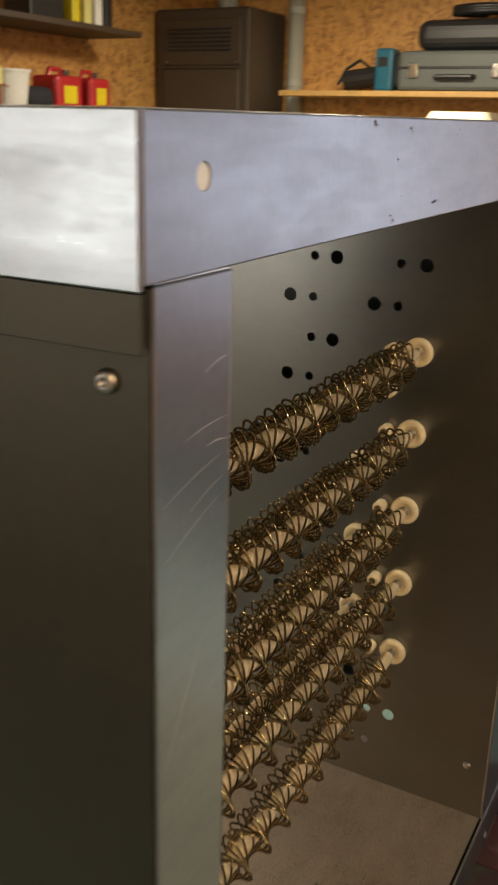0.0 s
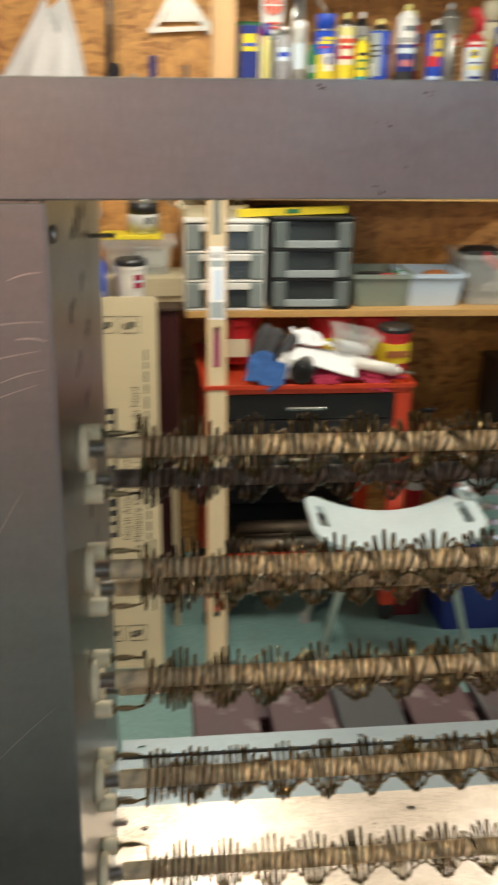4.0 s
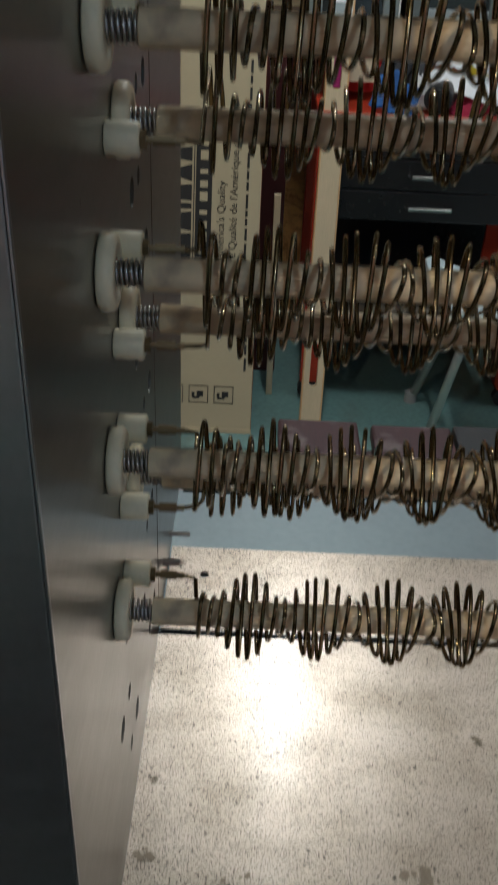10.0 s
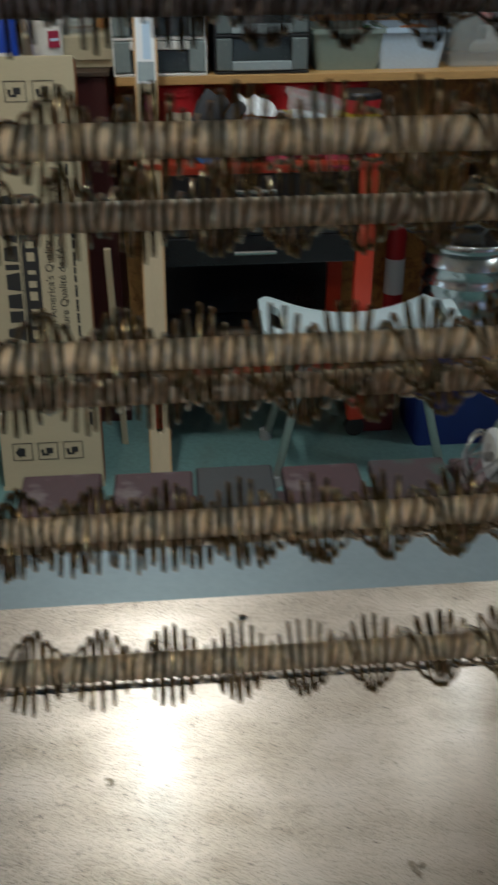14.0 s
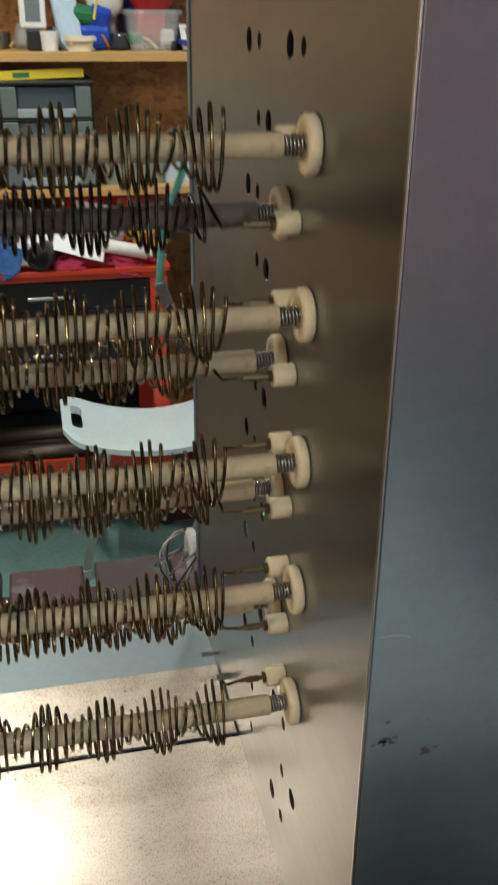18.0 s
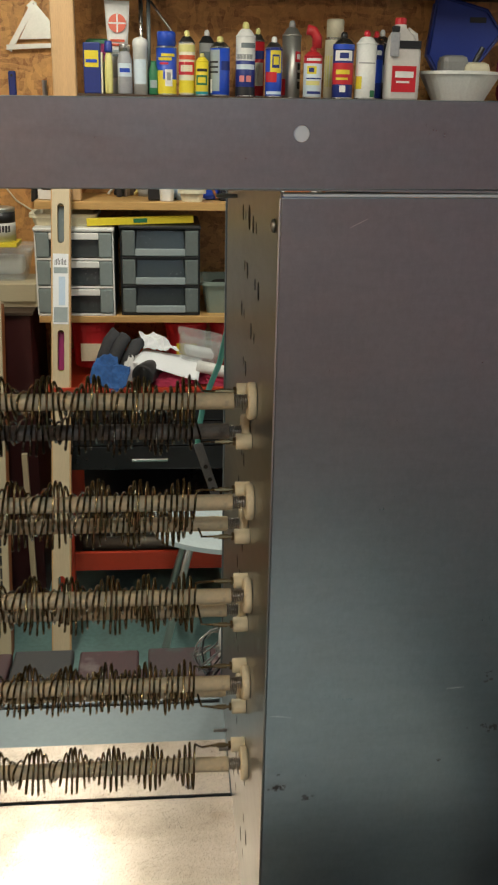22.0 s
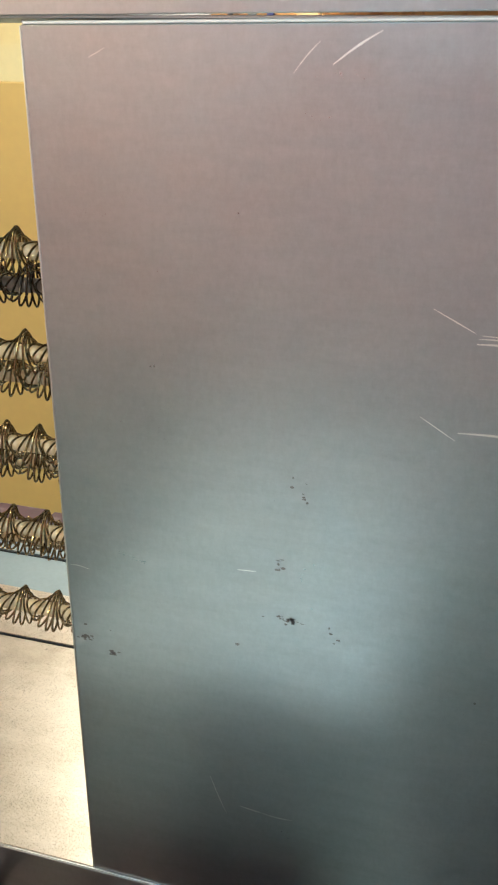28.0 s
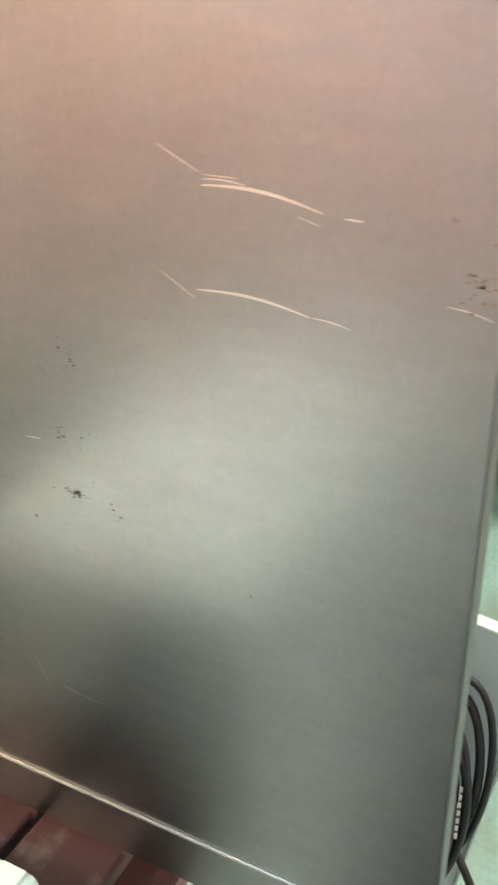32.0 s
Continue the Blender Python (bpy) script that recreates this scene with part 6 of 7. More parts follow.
for base in (1.02, 0.085):
    for k in range(3):
        x0 = -0.106 + 0.0695 * k
        for a in ((x0, x0 + 0.054, base, base + 0.002), (x0, x0 + 0.054, base + 0.048, base + 0.050), (x0, x0 + 0.002, base + 0.0021, base + 0.0479), (x0 + 0.052, x0 + 0.054, base + 0.0021, base + 0.0479)):
            printed(*a, name="icon_frame")
        if k == 0:
            tri_bm = bmesh.new()
            f = [tri_bm.verts.new((x0 + px, -0.0011, base + pz)) for px, pz in ((0.006, 0.024), (0.022, 0.042), (0.022, 0.006))]
            tri_bm.faces.new(f[::-1])
            part("icon_arrow", tri_bm, INK, carton)
            printed(x0 + 0.0222, x0 + 0.034, base + 0.012, base + 0.036, "icon_block")
        else:
            printed(x0 + 0.010, x0 + 0.030, base + 0.012, base + 0.018, "icon_block"), printed(x0 + 0.022, x0 + 0.040, base + 0.0182, base + 0.034, "icon_block"), printed(x0 + 0.008, x0 + 0.016, base + 0.0185, base + 0.030, "icon_block")
# printed words along the carton
rnd = random.Random(3)
UPRIGHT = Matrix.Rotation(radians(90), 4, "X")
for k, wd in enumerate((0.044, 0.030, 0.040, 0.050, 0.014, 0.042, 0.044, 0.036, 0.034)):
    z0 = 0.42 + (0, 0.050, 0.086, 0.132, 0.188, 0.208, 0.256, 0.306, 0.348)[k]
    bm = bmesh.new()
    inset = (0.012, 0.0, 0.003, 0.006, 0.0, 0.004, 0.012, 0.005, 0.010)[k]
    f = [bm.verts.new((px, -0.0010, pz)) for px, pz in ((-0.040, z0), (-0.040, z0 + wd), (-0.084 if k == 0 else -0.076, z0 + wd - inset), (-0.084 if k == 0 else -0.076, z0 + inset))]
    bm.faces.new(f[::-1])
    part("word_block", bm, INK, carton)
printed(-0.0355, -0.0330, 0.41, 0.80, "rule")
printed(-0.030, 0.012, 0.41, 0.80, "word_plate")
for k in range(11):
    part("plate_mark", rbox(-0.019, 0.001, -0.0018, -0.0013, 0.425 + 0.034 * k, 0.448 + 0.034 * k - 0.006 * (k % 3)), CARD, carton)
for words, x, z in (("North America's Quality", 0.046, 0.40), ("La Meilleure Qualit\u00e9 de l'Am\u00e9rique du Nord", 0.078, 0.36)):
    letters(words, 0.028, INK, Matrix.Translation((x, -0.0006, z)) @ Matrix.Rotation(radians(-90), 4, "Y") @ UPRIGHT, carton)
for x, z0, z1 in ((0.100, 0.40, 0.95), (0.112, 0.18, 0.40)):
    zz = z0
    while zz < z1:
        step = rnd.uniform(0.02, 0.05)
        printed(x, x + 0.006, zz, zz + step * 0.8, "small_print")
        zz += step

big = thing("large_carton", "large mustard cardboard carton standing on the floor", "carton", at=(-0.68, 1.97, FLOOR))
part("body", rbox(-0.25, 0.345, 0.0, 0.32, 0, 1.46, 0.004), CARD_YEL, big)
part("flap", rbox(-0.24, 0.30, 0.31, 0.316, 1.4605, 1.62), CARD_PALE, big)
part("flap", rbox(-0.24, 0.34, 0.004, 0.010, 1.4605, 1.56), CARD_PALE, big)
oc = thing("tall_cabinet", "dark olive painted tall cabinet beside the carton", "cabinet", at=(-1.25, 2.3, FLOOR))
part("body", rbox(-0.32, 0.32, -0.19, 0.20, 0.22, 1.70, 0.006), OLIVE, oc)
part("plinth", rbox(-0.31, 0.31, -0.18, 0.19, 0, 0.2195, 0.004), BLACK, oc)
part("trim", rbox(-0.32, 0.32, -0.196, -0.1905, 0.17, 0.21, 0.002), PAINTRED, oc)
tub(-0.325, 2.275, FLOOR + 0.66, 0.20, 0.16, 0.36, RED, "red plastic bin with rags on top", name="bin", category="bin", taper=0.9, contents=((CLOTHBLACK, 0, 0, 0.14, 0.335),))
teal_bin = thing("bin", "teal plastic bin at the foot of a stack beside the carton", "bin", "stacked bins", (-0.325, 2.275, FLOOR))
part("body", open_tub(0.195, 0.18, 0.338, taper=0.92), TEAL, teal_bin)
blue_tub = thing("bin", "blue plastic tub stacked on the teal bin", "bin", "stacked bins", (-0.325, 2.275, FLOOR + 0.3385))
part("body", open_tub(0.19, 0.18, 0.116, taper=0.94, rim=0.012), plain("teal_blue_plastic", (0.015, 0.10, 0.22), 0.35), blue_tub)
part("filling", rbox(-0.08, 0.08, -0.07, 0.07, 0.09, 0.104, 0.006), BROWNB, blue_tub)
grey_tub = thing("bin", "smoky plastic tub in the stack under the red bin", "bin", "stacked bins", (-0.325, 2.275, FLOOR + 0.455))
part("body", open_tub(0.19, 0.175, 0.204, taper=0.92), GREYTUB, grey_tub)
part("filling", rbox(-0.075, 0.075, -0.065, 0.065, 0.006, 0.14, 0.01), TOOLBLUE, grey_tub)

level = thing("long_level", "long pale wooden level leaning with a paper label", "level", at=(0.238, 1.935, FLOOR))
level.rotation_euler = (radians(-16.6), radians(0.9), 0)
slots = rbox(-0.0105, 0.0105, -0.05, 0.05, 1.315, 1.435, 0.0100, 5)
rbox(-0.0105, 0.0105, -0.05, 0.05, 0.920, 1.048, 0.0100, 5, slots)
rbox(-0.0105, 0.0105, -0.05, 0.05, 0.16, 0.28, 0.0100, 5, slots)
part("rail", cut("rail", rbox(-0.0285, 0.0285, -0.014, 0.014, 0, 1.505, 0.002, 1), BEIGEWOOD, slots), None, level)
part("edge_rail", rbox(-0.0295, -0.0255, -0.0150, 0.0150, 0.002, 1.503, 0.001, 1), PINE, level)
part("edge_rail", rbox(0.0255, 0.0295, -0.0150, 0.0150, 0.002, 1.503, 0.001, 1), PINE, level)
lab = part("label", rbox(-0.0235, 0.0235, -0.0152, -0.0142, 1.066, 1.282), PAPER, level, "white paper sticker with bar codes")
part("label_band", rbox(-0.021, 0.021, -0.0158, -0.0153, 1.072, 1.118), SMOKE_L, lab)
part("label_band", rbox(-0.021, 0.021, -0.0158, -0.0153, 1.222, 1.240), SMOKE_L, lab)
part("label_band", rbox(-0.006, 0.0135, -0.0158, -0.0153, 1.124, 1.212), PALEBLUE, lab)
for k in range(8):
    part("label_bar", rbox(-0.018 + 0.0046 * k, -0.0159 + 0.0046 * k, -0.0158, -0.0153, 1.248, 1.262 + 0.003 * (k % 3)), INK, lab)
part("slot_vial", rbox(-0.0098, 0.0098, 0.004, 0.012, 0.925, 1.043, 0.003), MAGENTA, level)
part("slot_vial", rbox(-0.0098, 0.0098, 0.004, 0.012, 1.320, 1.430, 0.003), SMOKE, level)

pole = thing("wooden_pole", "slim pale wooden pole standing between the carton and the cart", "pole", at=(0.128, 2.20, FLOOR))
part("pole", rbox(-0.009, 0.009, -0.009, 0.009, 0, 0.61, 0.002), BEIGEWOOD, pole)
pole.rotation_euler = (0, radians(-0.6), 0)

# ---- red tool cart ----
cart = thing("tool_cart", "red tool cart with two black drawers, heaped on top", "tool cart", at=(0.522, 2.42, FLOOR))
TZ = 0.838
part("tray", open_tub(0.634, 0.50, 0.030, taper=0.99, r=0.01), REDPAINT, cart).location = (0.013, 0, TZ - 0.030)
for sx in (-0.280, 0.305):
    for sy in (-0.23, 0.23):
        part("post", rbox(sx - 0.025, sx + 0.025, sy - 0.02, sy + 0.02, 0.06, TZ - 0.0305, 0.003), REDPAINT, cart)
        part("caster", cyl_y(sx, sy - 0.012, sy + 0.012, 0.03, 0.03, 14), BLACK, cart)
for k in range(3):
    z1 = TZ - 0.033 - 0.083 * k
    d = part("drawer", rbox(-0.254, 0.278, -0.246, 0.20, z1 - 0.079, z1, 0.003), BLACKENAMEL, cart)
    part("handle", sweep([(-0.060, -0.247, z1 - 0.040), (-0.056, -0.264, z1 - 0.040), (0.056, -0.264, z1 - 0.040), (0.060, -0.247, z1 - 0.040)], 0.0065, 8), CHROME, d)
part("bottom_tray", rbox(-0.278, 0.278, -0.225, 0.235, 0.205, 0.230, 0.004), BLACKENAMEL, cart)
part("bottom_lip", rbox(-0.279, 0.279, -0.240, -0.2255, 0.195, 0.262, 0.003), REDPAINT, cart)
part("back", rbox(-0.278, 0.278, 0.215, 0.22, 0.235, TZ - 0.06), BLACKENAMEL, cart)
for k, (py, pz, pr) in enumerate(((-0.17, 0.262, 0.024), (-0.10, 0.266, 0.028), (-0.14, 0.312, 0.022))):
    pp = thing("steel_pipe", "dull brown metal pipe lying in the cart's bottom tray", "pipe", "pipes in the cart", (0.50 + 0.02 * k, 2.42 + py, FLOOR + pz))
    part("pipe", sweep([(-0.21, 0, 0), (0.22, 0, 0)], pr, 14), mat("dull_pipe_metal", (0.16, 0.14, 0.11), 0.45, 0.7, 0.3, 40) if k == 0 else bpy.data.materials["dull_pipe_metal"], pp, smooth=True)
CTZ = FLOOR + TZ + 0.0005


def rag(name, x, y, z, w, d, h, material, label, seed):
    """A crumpled heap: a creased dome whose hem spreads unevenly."""
    t = thing(name, label, "cloth", "rags on the cart", (x, y, z))
    rings, turns, rows = [], 48, 14
    for k in range(rows + 1):
        u = k / rows
        ring = []
        for j in range(turns):
            a = 2 * math.pi * j / turns
            c = Vector((math.cos(a) * 1.7, math.sin(a) * 1.7, 2.6 * u + 7.3 * seed))
            fold = 1 + 0.34 * noise.noise(c) + 0.16 * noise.noise(c * 3.1) + 0.10 * math.sin(7 * a + 4 * u + seed)
            spread = (1 - u ** 2.2) * fold + 0.02
            rise = h * (u + 0.16 * noise.noise(c * 2.3 + Vector((5, 1, 2))) * (0.2 + u))
            ring.append((w / 2 * math.cos(a) * spread, d / 2 * math.sin(a) * spread, max(0.0, rise)))
        rings.append(ring)
    part("cloth", loft(rings), material, t, smooth=True)
    return t


rag("work_glove", -0.315, 2.345, CT, 0.17, 0.10, 0.085, plain("neon_yellow_cloth", (0.55, 0.62, 0.06), 0.85, spread=0.35, bump=0.5), "crumpled neon yellow work glove on the cabinet", 11)
rag("work_glove", -0.37, 2.31, CT, 0.14, 0.08, 0.045, CLOTHBLACK, "crumpled black work glove on the cabinet", 12)


def folded(fn, nu, nv, thick=0.003):
    """A closed thin sheet laid over fn(u, v), u and v from 0 to 1."""
    bm = bmesh.new()
    top = [[Vector(fn(i / nu, j / nv)) for j in range(nv + 1)] for i in range(nu + 1)]
    up = [[bm.verts.new(p) for p in row] for row in top]
    low = [[bm.verts.new(p + Vector((0, 0.5 * thick, -thick))) for p in row] for row in top]
    for i in range(nu):
        for j in range(nv):
            bm.faces.new((up[i][j], up[i + 1][j], up[i + 1][j + 1], up[i][j + 1]))
            bm.faces.new((low[i][j + 1], low[i + 1][j + 1], low[i + 1][j], low[i][j]))
    for i in range(nu):
        for j in (0, nv):
            bm.faces.new((up[i][j], low[i][j], low[i + 1][j], up[i + 1][j]))
    for j in range(nv):
        for i in (0, nu):
            bm.faces.new((up[i][j], up[i][j + 1], low[i][j + 1], low[i][j]))
    bmesh.ops.recalc_face_normals(bm, faces=bm.faces[:])
    return bm


def between(a, b, c, d, u, v):
    """The point at (u, v) in the patch with corners a, b (far), c, d (near)."""
    far, near = Vector(a).lerp(Vector(b), u), Vector(d).lerp(Vector(c), u)
    return near.lerp(far, v)


def crease(x, y, z, size, seed):
    p = Vector((x, y, z)) * size + Vector((seed, 2.3 * seed, 0))
    return noise.noise(p) + 0.5 * noise.noise(p * 2.3)


def laid(name, label, material, corners, amount, size, seed, category="cloth", group="rags on the cart", nu=26, nv=18, thick=0.003, smooth=True):
    """A sheet of cloth or paper laid between four corners, with creases."""
    base = Vector(corners[3])
    t = thing(name, label, category, group, tuple(base))

    def spot(u, v):
        p = between(*corners, u, v)
        k = crease(p.x, p.y, p.z, size, seed)
        return (p.x - base.x + 0.35 * amount * crease(p.y, p.z, p.x, size, seed + 3), p.y - base.y - 0.4 * amount * k, p.z - base.z + amount * k)

    part("sheet", folded(spot, nu, nv, thick), material, t, smooth=smooth)
    return t


# dark glove, a bent sleeve with a few fingers
glove = thing("work_glove", "dark grey work glove heaped on the tool cart", "glove", "rags on the cart", (0.415, 2.27, CTZ))
GLOVE = plain("dark_grey_cloth", (0.045, 0.045, 0.05), 0.85, spread=0.3, bump=0.4)
for path, r in (([(-0.045, -0.02, 0.02), (-0.035, -0.01, 0.07), (-0.015, 0.01, 0.12), (0.01, 0.02, 0.148)], 0.023),
                ([(-0.02, -0.03, 0.03), (0.0, -0.02, 0.08), (0.025, 0.0, 0.125), (0.035, 0.01, 0.135)], 0.021),
                ([(0.02, -0.02, 0.02), (0.045, -0.01, 0.07), (0.07, 0.0, 0.115), (0.078, 0.01, 0.112)], 0.020),
                ([(-0.02, 0.02, 0.03), (0.03, 0.03, 0.06), (0.06, 0.03, 0.05)], 0.028)):
    part("finger", sweep(path, r, 10), GLOVE, glove, smooth=True)
laid("cloth", "blue rag folded over the cart edge", CLOTHBLUE, ((0.362, 2.225, 0.076), (0.425, 2.225, 0.074), (0.432, 2.158, -0.022), (0.333, 2.168, 0.010)), 0.011, 34, 1.7)
laid("cloth", "blue rag end hanging over the cart edge", CLOTHBLUE, ((0.410, 2.205, 0.050), (0.466, 2.20, 0.048), (0.452, 2.160, -0.004), (0.405, 2.155, -0.030)), 0.009, 40, 4.1)
rag("cloth", 0.470, 2.262, CTZ, 0.075, 0.08, 0.105, BAGPL, "crumpled white wrapping on the cart", 3)
rag("cloth", 0.72, 2.24, CTZ, 0.20, 0.09, 0.045, CLOTHRED, "crimson rag on the tool cart", 4)
laid("cloth", "crimson rag draped over the cart edge", CLOTHRED, ((0.690, 2.25, 0.030), (0.80, 2.24, 0.022), (0.775, 2.155, -0.035), (0.715, 2.155, -0.022)), 0.008, 38, 6.2)
rag("cloth", 0.60, 2.22, CTZ, 0.16, 0.10, 0.040, CLOTHRED, "crimson rag under papers", 5)
rollt = thing("hose_end", "open black rubber tube lying on the cart", "tube", at=(0.507, 2.175, CTZ + 0.037))
part("tube", lathe([(0.027, -0.010), (0.034, -0.012), (0.036, -0.006), (0.036, 0.120), (0.027, 0.120), (0.027, -0.010)], 28, Matrix.Rotation(radians(-20), 4, "Z") @ Matrix.Rotation(radians(-90), 4, "X")), BLACK, rollt, smooth=True)
laid("paper_sheet", "flat white paper sheet lying over the rags", PAPER, ((0.505, 2.285, 0.082), (0.694, 2.265, 0.056), (0.676, 2.168, 0.008), (0.472, 2.20, 0.060)), 0.0025, 12, 2.0, "paper", "papers on the cart", 16, 8, 0.0008)
laid("paper_sheet", "crumpled white paper on the cart", PAPER, ((0.492, 2.325, 0.126), (0.560, 2.33, 0.118), (0.622, 2.252, 0.080), (0.505, 2.265, 0.092)), 0.016, 30, 5.0, "paper", "papers on the cart", 16, 10, 0.0008, False)
brush = thing("caulk_tube", "white sealant tube lying across the cart edge", "tube", at=(0.75, 2.205, CTZ + 0.042))
part("tube", sweep([(-0.075, 0.015, 0.012), (0.052, -0.008, -0.010)], 0.019, 16), WHITEP, brush, smooth=True)
part("tip", sweep([(0.0525, -0.008, -0.010), (0.066, -0.010, -0.013)], 0.012, 12), WHITEP, brush)
part("nozzle", sweep([(0.0665, -0.010, -0.013), (0.105, -0.016, -0.019)], 0.005, 8), SCREW, brush)
tk = tub(0.677, 2.285, CTZ + 0.062, 0.135, 0.10, 0.080, CLEARP, "clear plastic takeaway tub with folded paper inside", contents=((PAPER, 0.0, 0, 0.09, 0.022),))
tk.rotation_euler = (0.08, 0.22, 0.15)
for x, y, r, h in ((0.646, 2.455, 0.068, 0.138), (0.795, 2.455, 0.068, 0.138), (0.332, 2.455, 0.070, 0.138)):
    c = round_tub(x, y, CTZ, r * 0.85, r, h, RED, "red plastic coffee tub at the back of the cart", "coffee_tub", "tub", lid=RED, group="coffee tubs")
    part("label", rbox(-r * 0.5, r * 0.5, -r * 0.99, -r * 0.93, h * 0.2, h * 0.62), CREAM if x < 0.5 else YELLOW, c)
c = round_tub(0.826, 2.325, CTZ, 0.046, 0.050, 0.126, RED, "red coffee tub with a black lid and yellow label", "coffee_tub", "tub", lid=BLACK, group="coffee tubs")
part("label", lathe([(0.0515, 0.030), (0.0528, 0.092)], 24), YELLOW, c)
part("label_print", rbox(-0.035, 0.035, -0.0545, -0.0500, 0.052, 0.072), BROWNB, c)
yb = thing("yellow_box", "small pale yellow box on the cart corner", "box", at=(0.245, 2.24, CTZ))
part("box", rbox(-0.02, 0.02, -0.03, 0.03, 0, 0.06, 0.002), YELLOW_L, yb)

# ---- bath stool ----
stool = thing("bath_stool", "pale mint plastic bath stool with aluminium legs", "stool", at=(0.795, 2.06, FLOOR))
SZ = 0.431


def seat_board(nx=28, ny=10, thick=0.024):
    """A saddle-shaped bath seat, waisted at the back, with rounded ends."""
    bm = bmesh.new()
    top, low = [], []
    for i in range(nx + 1):
        u = -1 + 2 * i / nx
        end = max(0.0, (abs(u) - 0.80) / 0.20)
        half = 0.135 * math.sqrt(1 - 0.65 * end * end)
        back, front = half * (1 - 0.30 * (1 - u * u)), half * (1 + 0.05 * (1 - u * u))
        for rows, dz in ((top, 0.0), (low, -thick)):
            row = []
            for j in range(ny + 1):
                y = -front + (front + back) * j / ny
                edge = 0.004 if j in (0, ny) else 0.0
                row.append(bm.verts.new((0.268 * u, y, 0.055 * u * u + 0.12 * y + dz - (edge if dz == 0 else -edge))))
            rows.append(row)
    for i in range(nx):
        for j in range(ny):
            bm.faces.new((top[i][j], top[i + 1][j], top[i + 1][j + 1], top[i][j + 1]))
            bm.faces.new((low[i][j], low[i][j + 1], low[i + 1][j + 1], low[i + 1][j]))
        bm.faces.new((top[i + 1][0], top[i][0], low[i][0], low[i + 1][0])), bm.faces.new((top[i][ny], top[i + 1][ny], low[i + 1][ny], low[i][ny]))
    for j in range(ny):
        bm.faces.new((top[0][j], top[0][j + 1], low[0][j + 1], low[0][j])), bm.faces.new((top[nx][j + 1], top[nx][j], low[nx][j], low[nx][j + 1]))
    return bm


seat_bm = seat_board()
slots = rbox(-0.242, -0.212, -0.06, 0.06, -0.2, 0.3, 0.012)
rbox(0.212, 0.242, -0.06, 0.06, -0.2, 0.3, 0.012, 2, slots)
part("seat", cut("seat", seat_bm, SEATPL, slots), None, stool).location = (0, 0, SZ - 0.02)
for sx in (-1, 1):
    for sy in (-1, 1):
        leg = part("leg", sweep([(sx * 0.14, sy * 0.06, SZ - 0.03), (sx * 0.16, sy * 0.08, 0.33), (sx * 0.235, sy * 0.13, 0.02)], 0.0125, 10), ALU, stool, smooth=True)
        part("rubber_foot", lathe([(0.020, 0), (0.018, 0.03)], 14, Matrix.Translation((sx * 0.24, sy * 0.133, 0))), MIXED, leg)
    part("cross_bar", sweep([(sx * 0.15, -0.07, 0.355), (sx * 0.15, 0.07, 0.355)], 0.009, 8), ALU, stool)

# ---- black cabinet corner ----
bc = thing("black_cabinet", "black plastic storage cabinet loaded with tubs", "cabinet", at=(1.45, 2.38, FLOOR))
part("body", rbox(-0.20, 0.20, -0.22, 0.28, 0.0, 0.785, 0.008), BLACK, bc)
part("top", rbox(-0.205, 0.205, -0.228, 0.285, 0.7855, 0.805, 0.004), BLACK, bc)
for s in (-1, 1):
    d = part("door", rbox(s * 0.099 - 0.098, s * 0.099 + 0.098, -0.227, -0.2205, 0.04, 0.778, 0.004), BLACKENAMEL, bc)
    part("handle", rbox(s * 0.02 - 0.006, s * 0.02 + 0.006, -0.233, -0.2275, 0.45, 0.56, 0.002), SMOKE, d)
part("badge", rbox(0.02, 0.10, -0.230, -0.2275, 0.56, 0.58), SMOKE_L, bc)
B0 = FLOOR + 0.8055
tub(1.46, 2.35, B0, 0.38, 0.18, 0.165, CLEARP, "clear tub carrying a white paint tray", taper=0.92)
tub(1.44, 2.345, B0 + 0.166, 0.38, 0.20, 0.04, WHITEP, "white paint tray on a clear tub", name="paint_tray", category="tray")
tub(1.44, 2.165, B0, 0.40, 0.19, 0.115, BLACK, "black tub heaped with clear wrapping and a red rag", taper=0.92)
wrap_m = mat("crinkled_clear_wrap", (0.70, 0.72, 0.70), 0.25, 0, 0.2, 40, 0.6, alpha=0.55)
rag("clear_wrap", 1.345, 2.165, B0 + 0.075, 0.19, 0.15, 0.095, wrap_m, "crinkled clear plastic wrap heaped in the black tub", 21)
rag("clear_wrap", 1.455, 2.155, B0 + 0.080, 0.13, 0.14, 0.060, wrap_m, "crinkled clear plastic wrap heaped in the black tub", 22)
rag("red_rag", 1.555, 2.150, B0 + 0.085, 0.15, 0.13, 0.050, plain("red_orange_cloth", (0.62, 0.05, 0.03), 0.85, spread=0.3, bump=0.4), "red-orange rag lying in the black tub", 23)
scraps = thing("white_bracket", "white plastic bracket standing in the black tub", "bracket", at=(1.37, 2.13, B0 + 0.07))
part("post", sweep([(0, 0, 0), (0.004, 0, 0.10), (0.03, 0, 0.12), (0.05, 0, 0.08)], 0.009, 8), WHITEP, scraps, smooth=True)
bp = thing("brown_panel", "brown wooden panel standing beside the black cabinet", "panel", at=(1.75, 2.29, FLOOR))
part("panel", rbox(-0.009, 0.009, -0.205, 0.195, 0, 1.12, 0.002), BROWNWOOD, bp)
wbx = thing("white_box", "white storage box with blue coils on top", "box", at=(1.73, 2.56, 0.1704))
sup = thing("side_shelf", "dark shelf unit beside the black cabinet", "shelf unit", at=(2.15, 2.60, FLOOR))
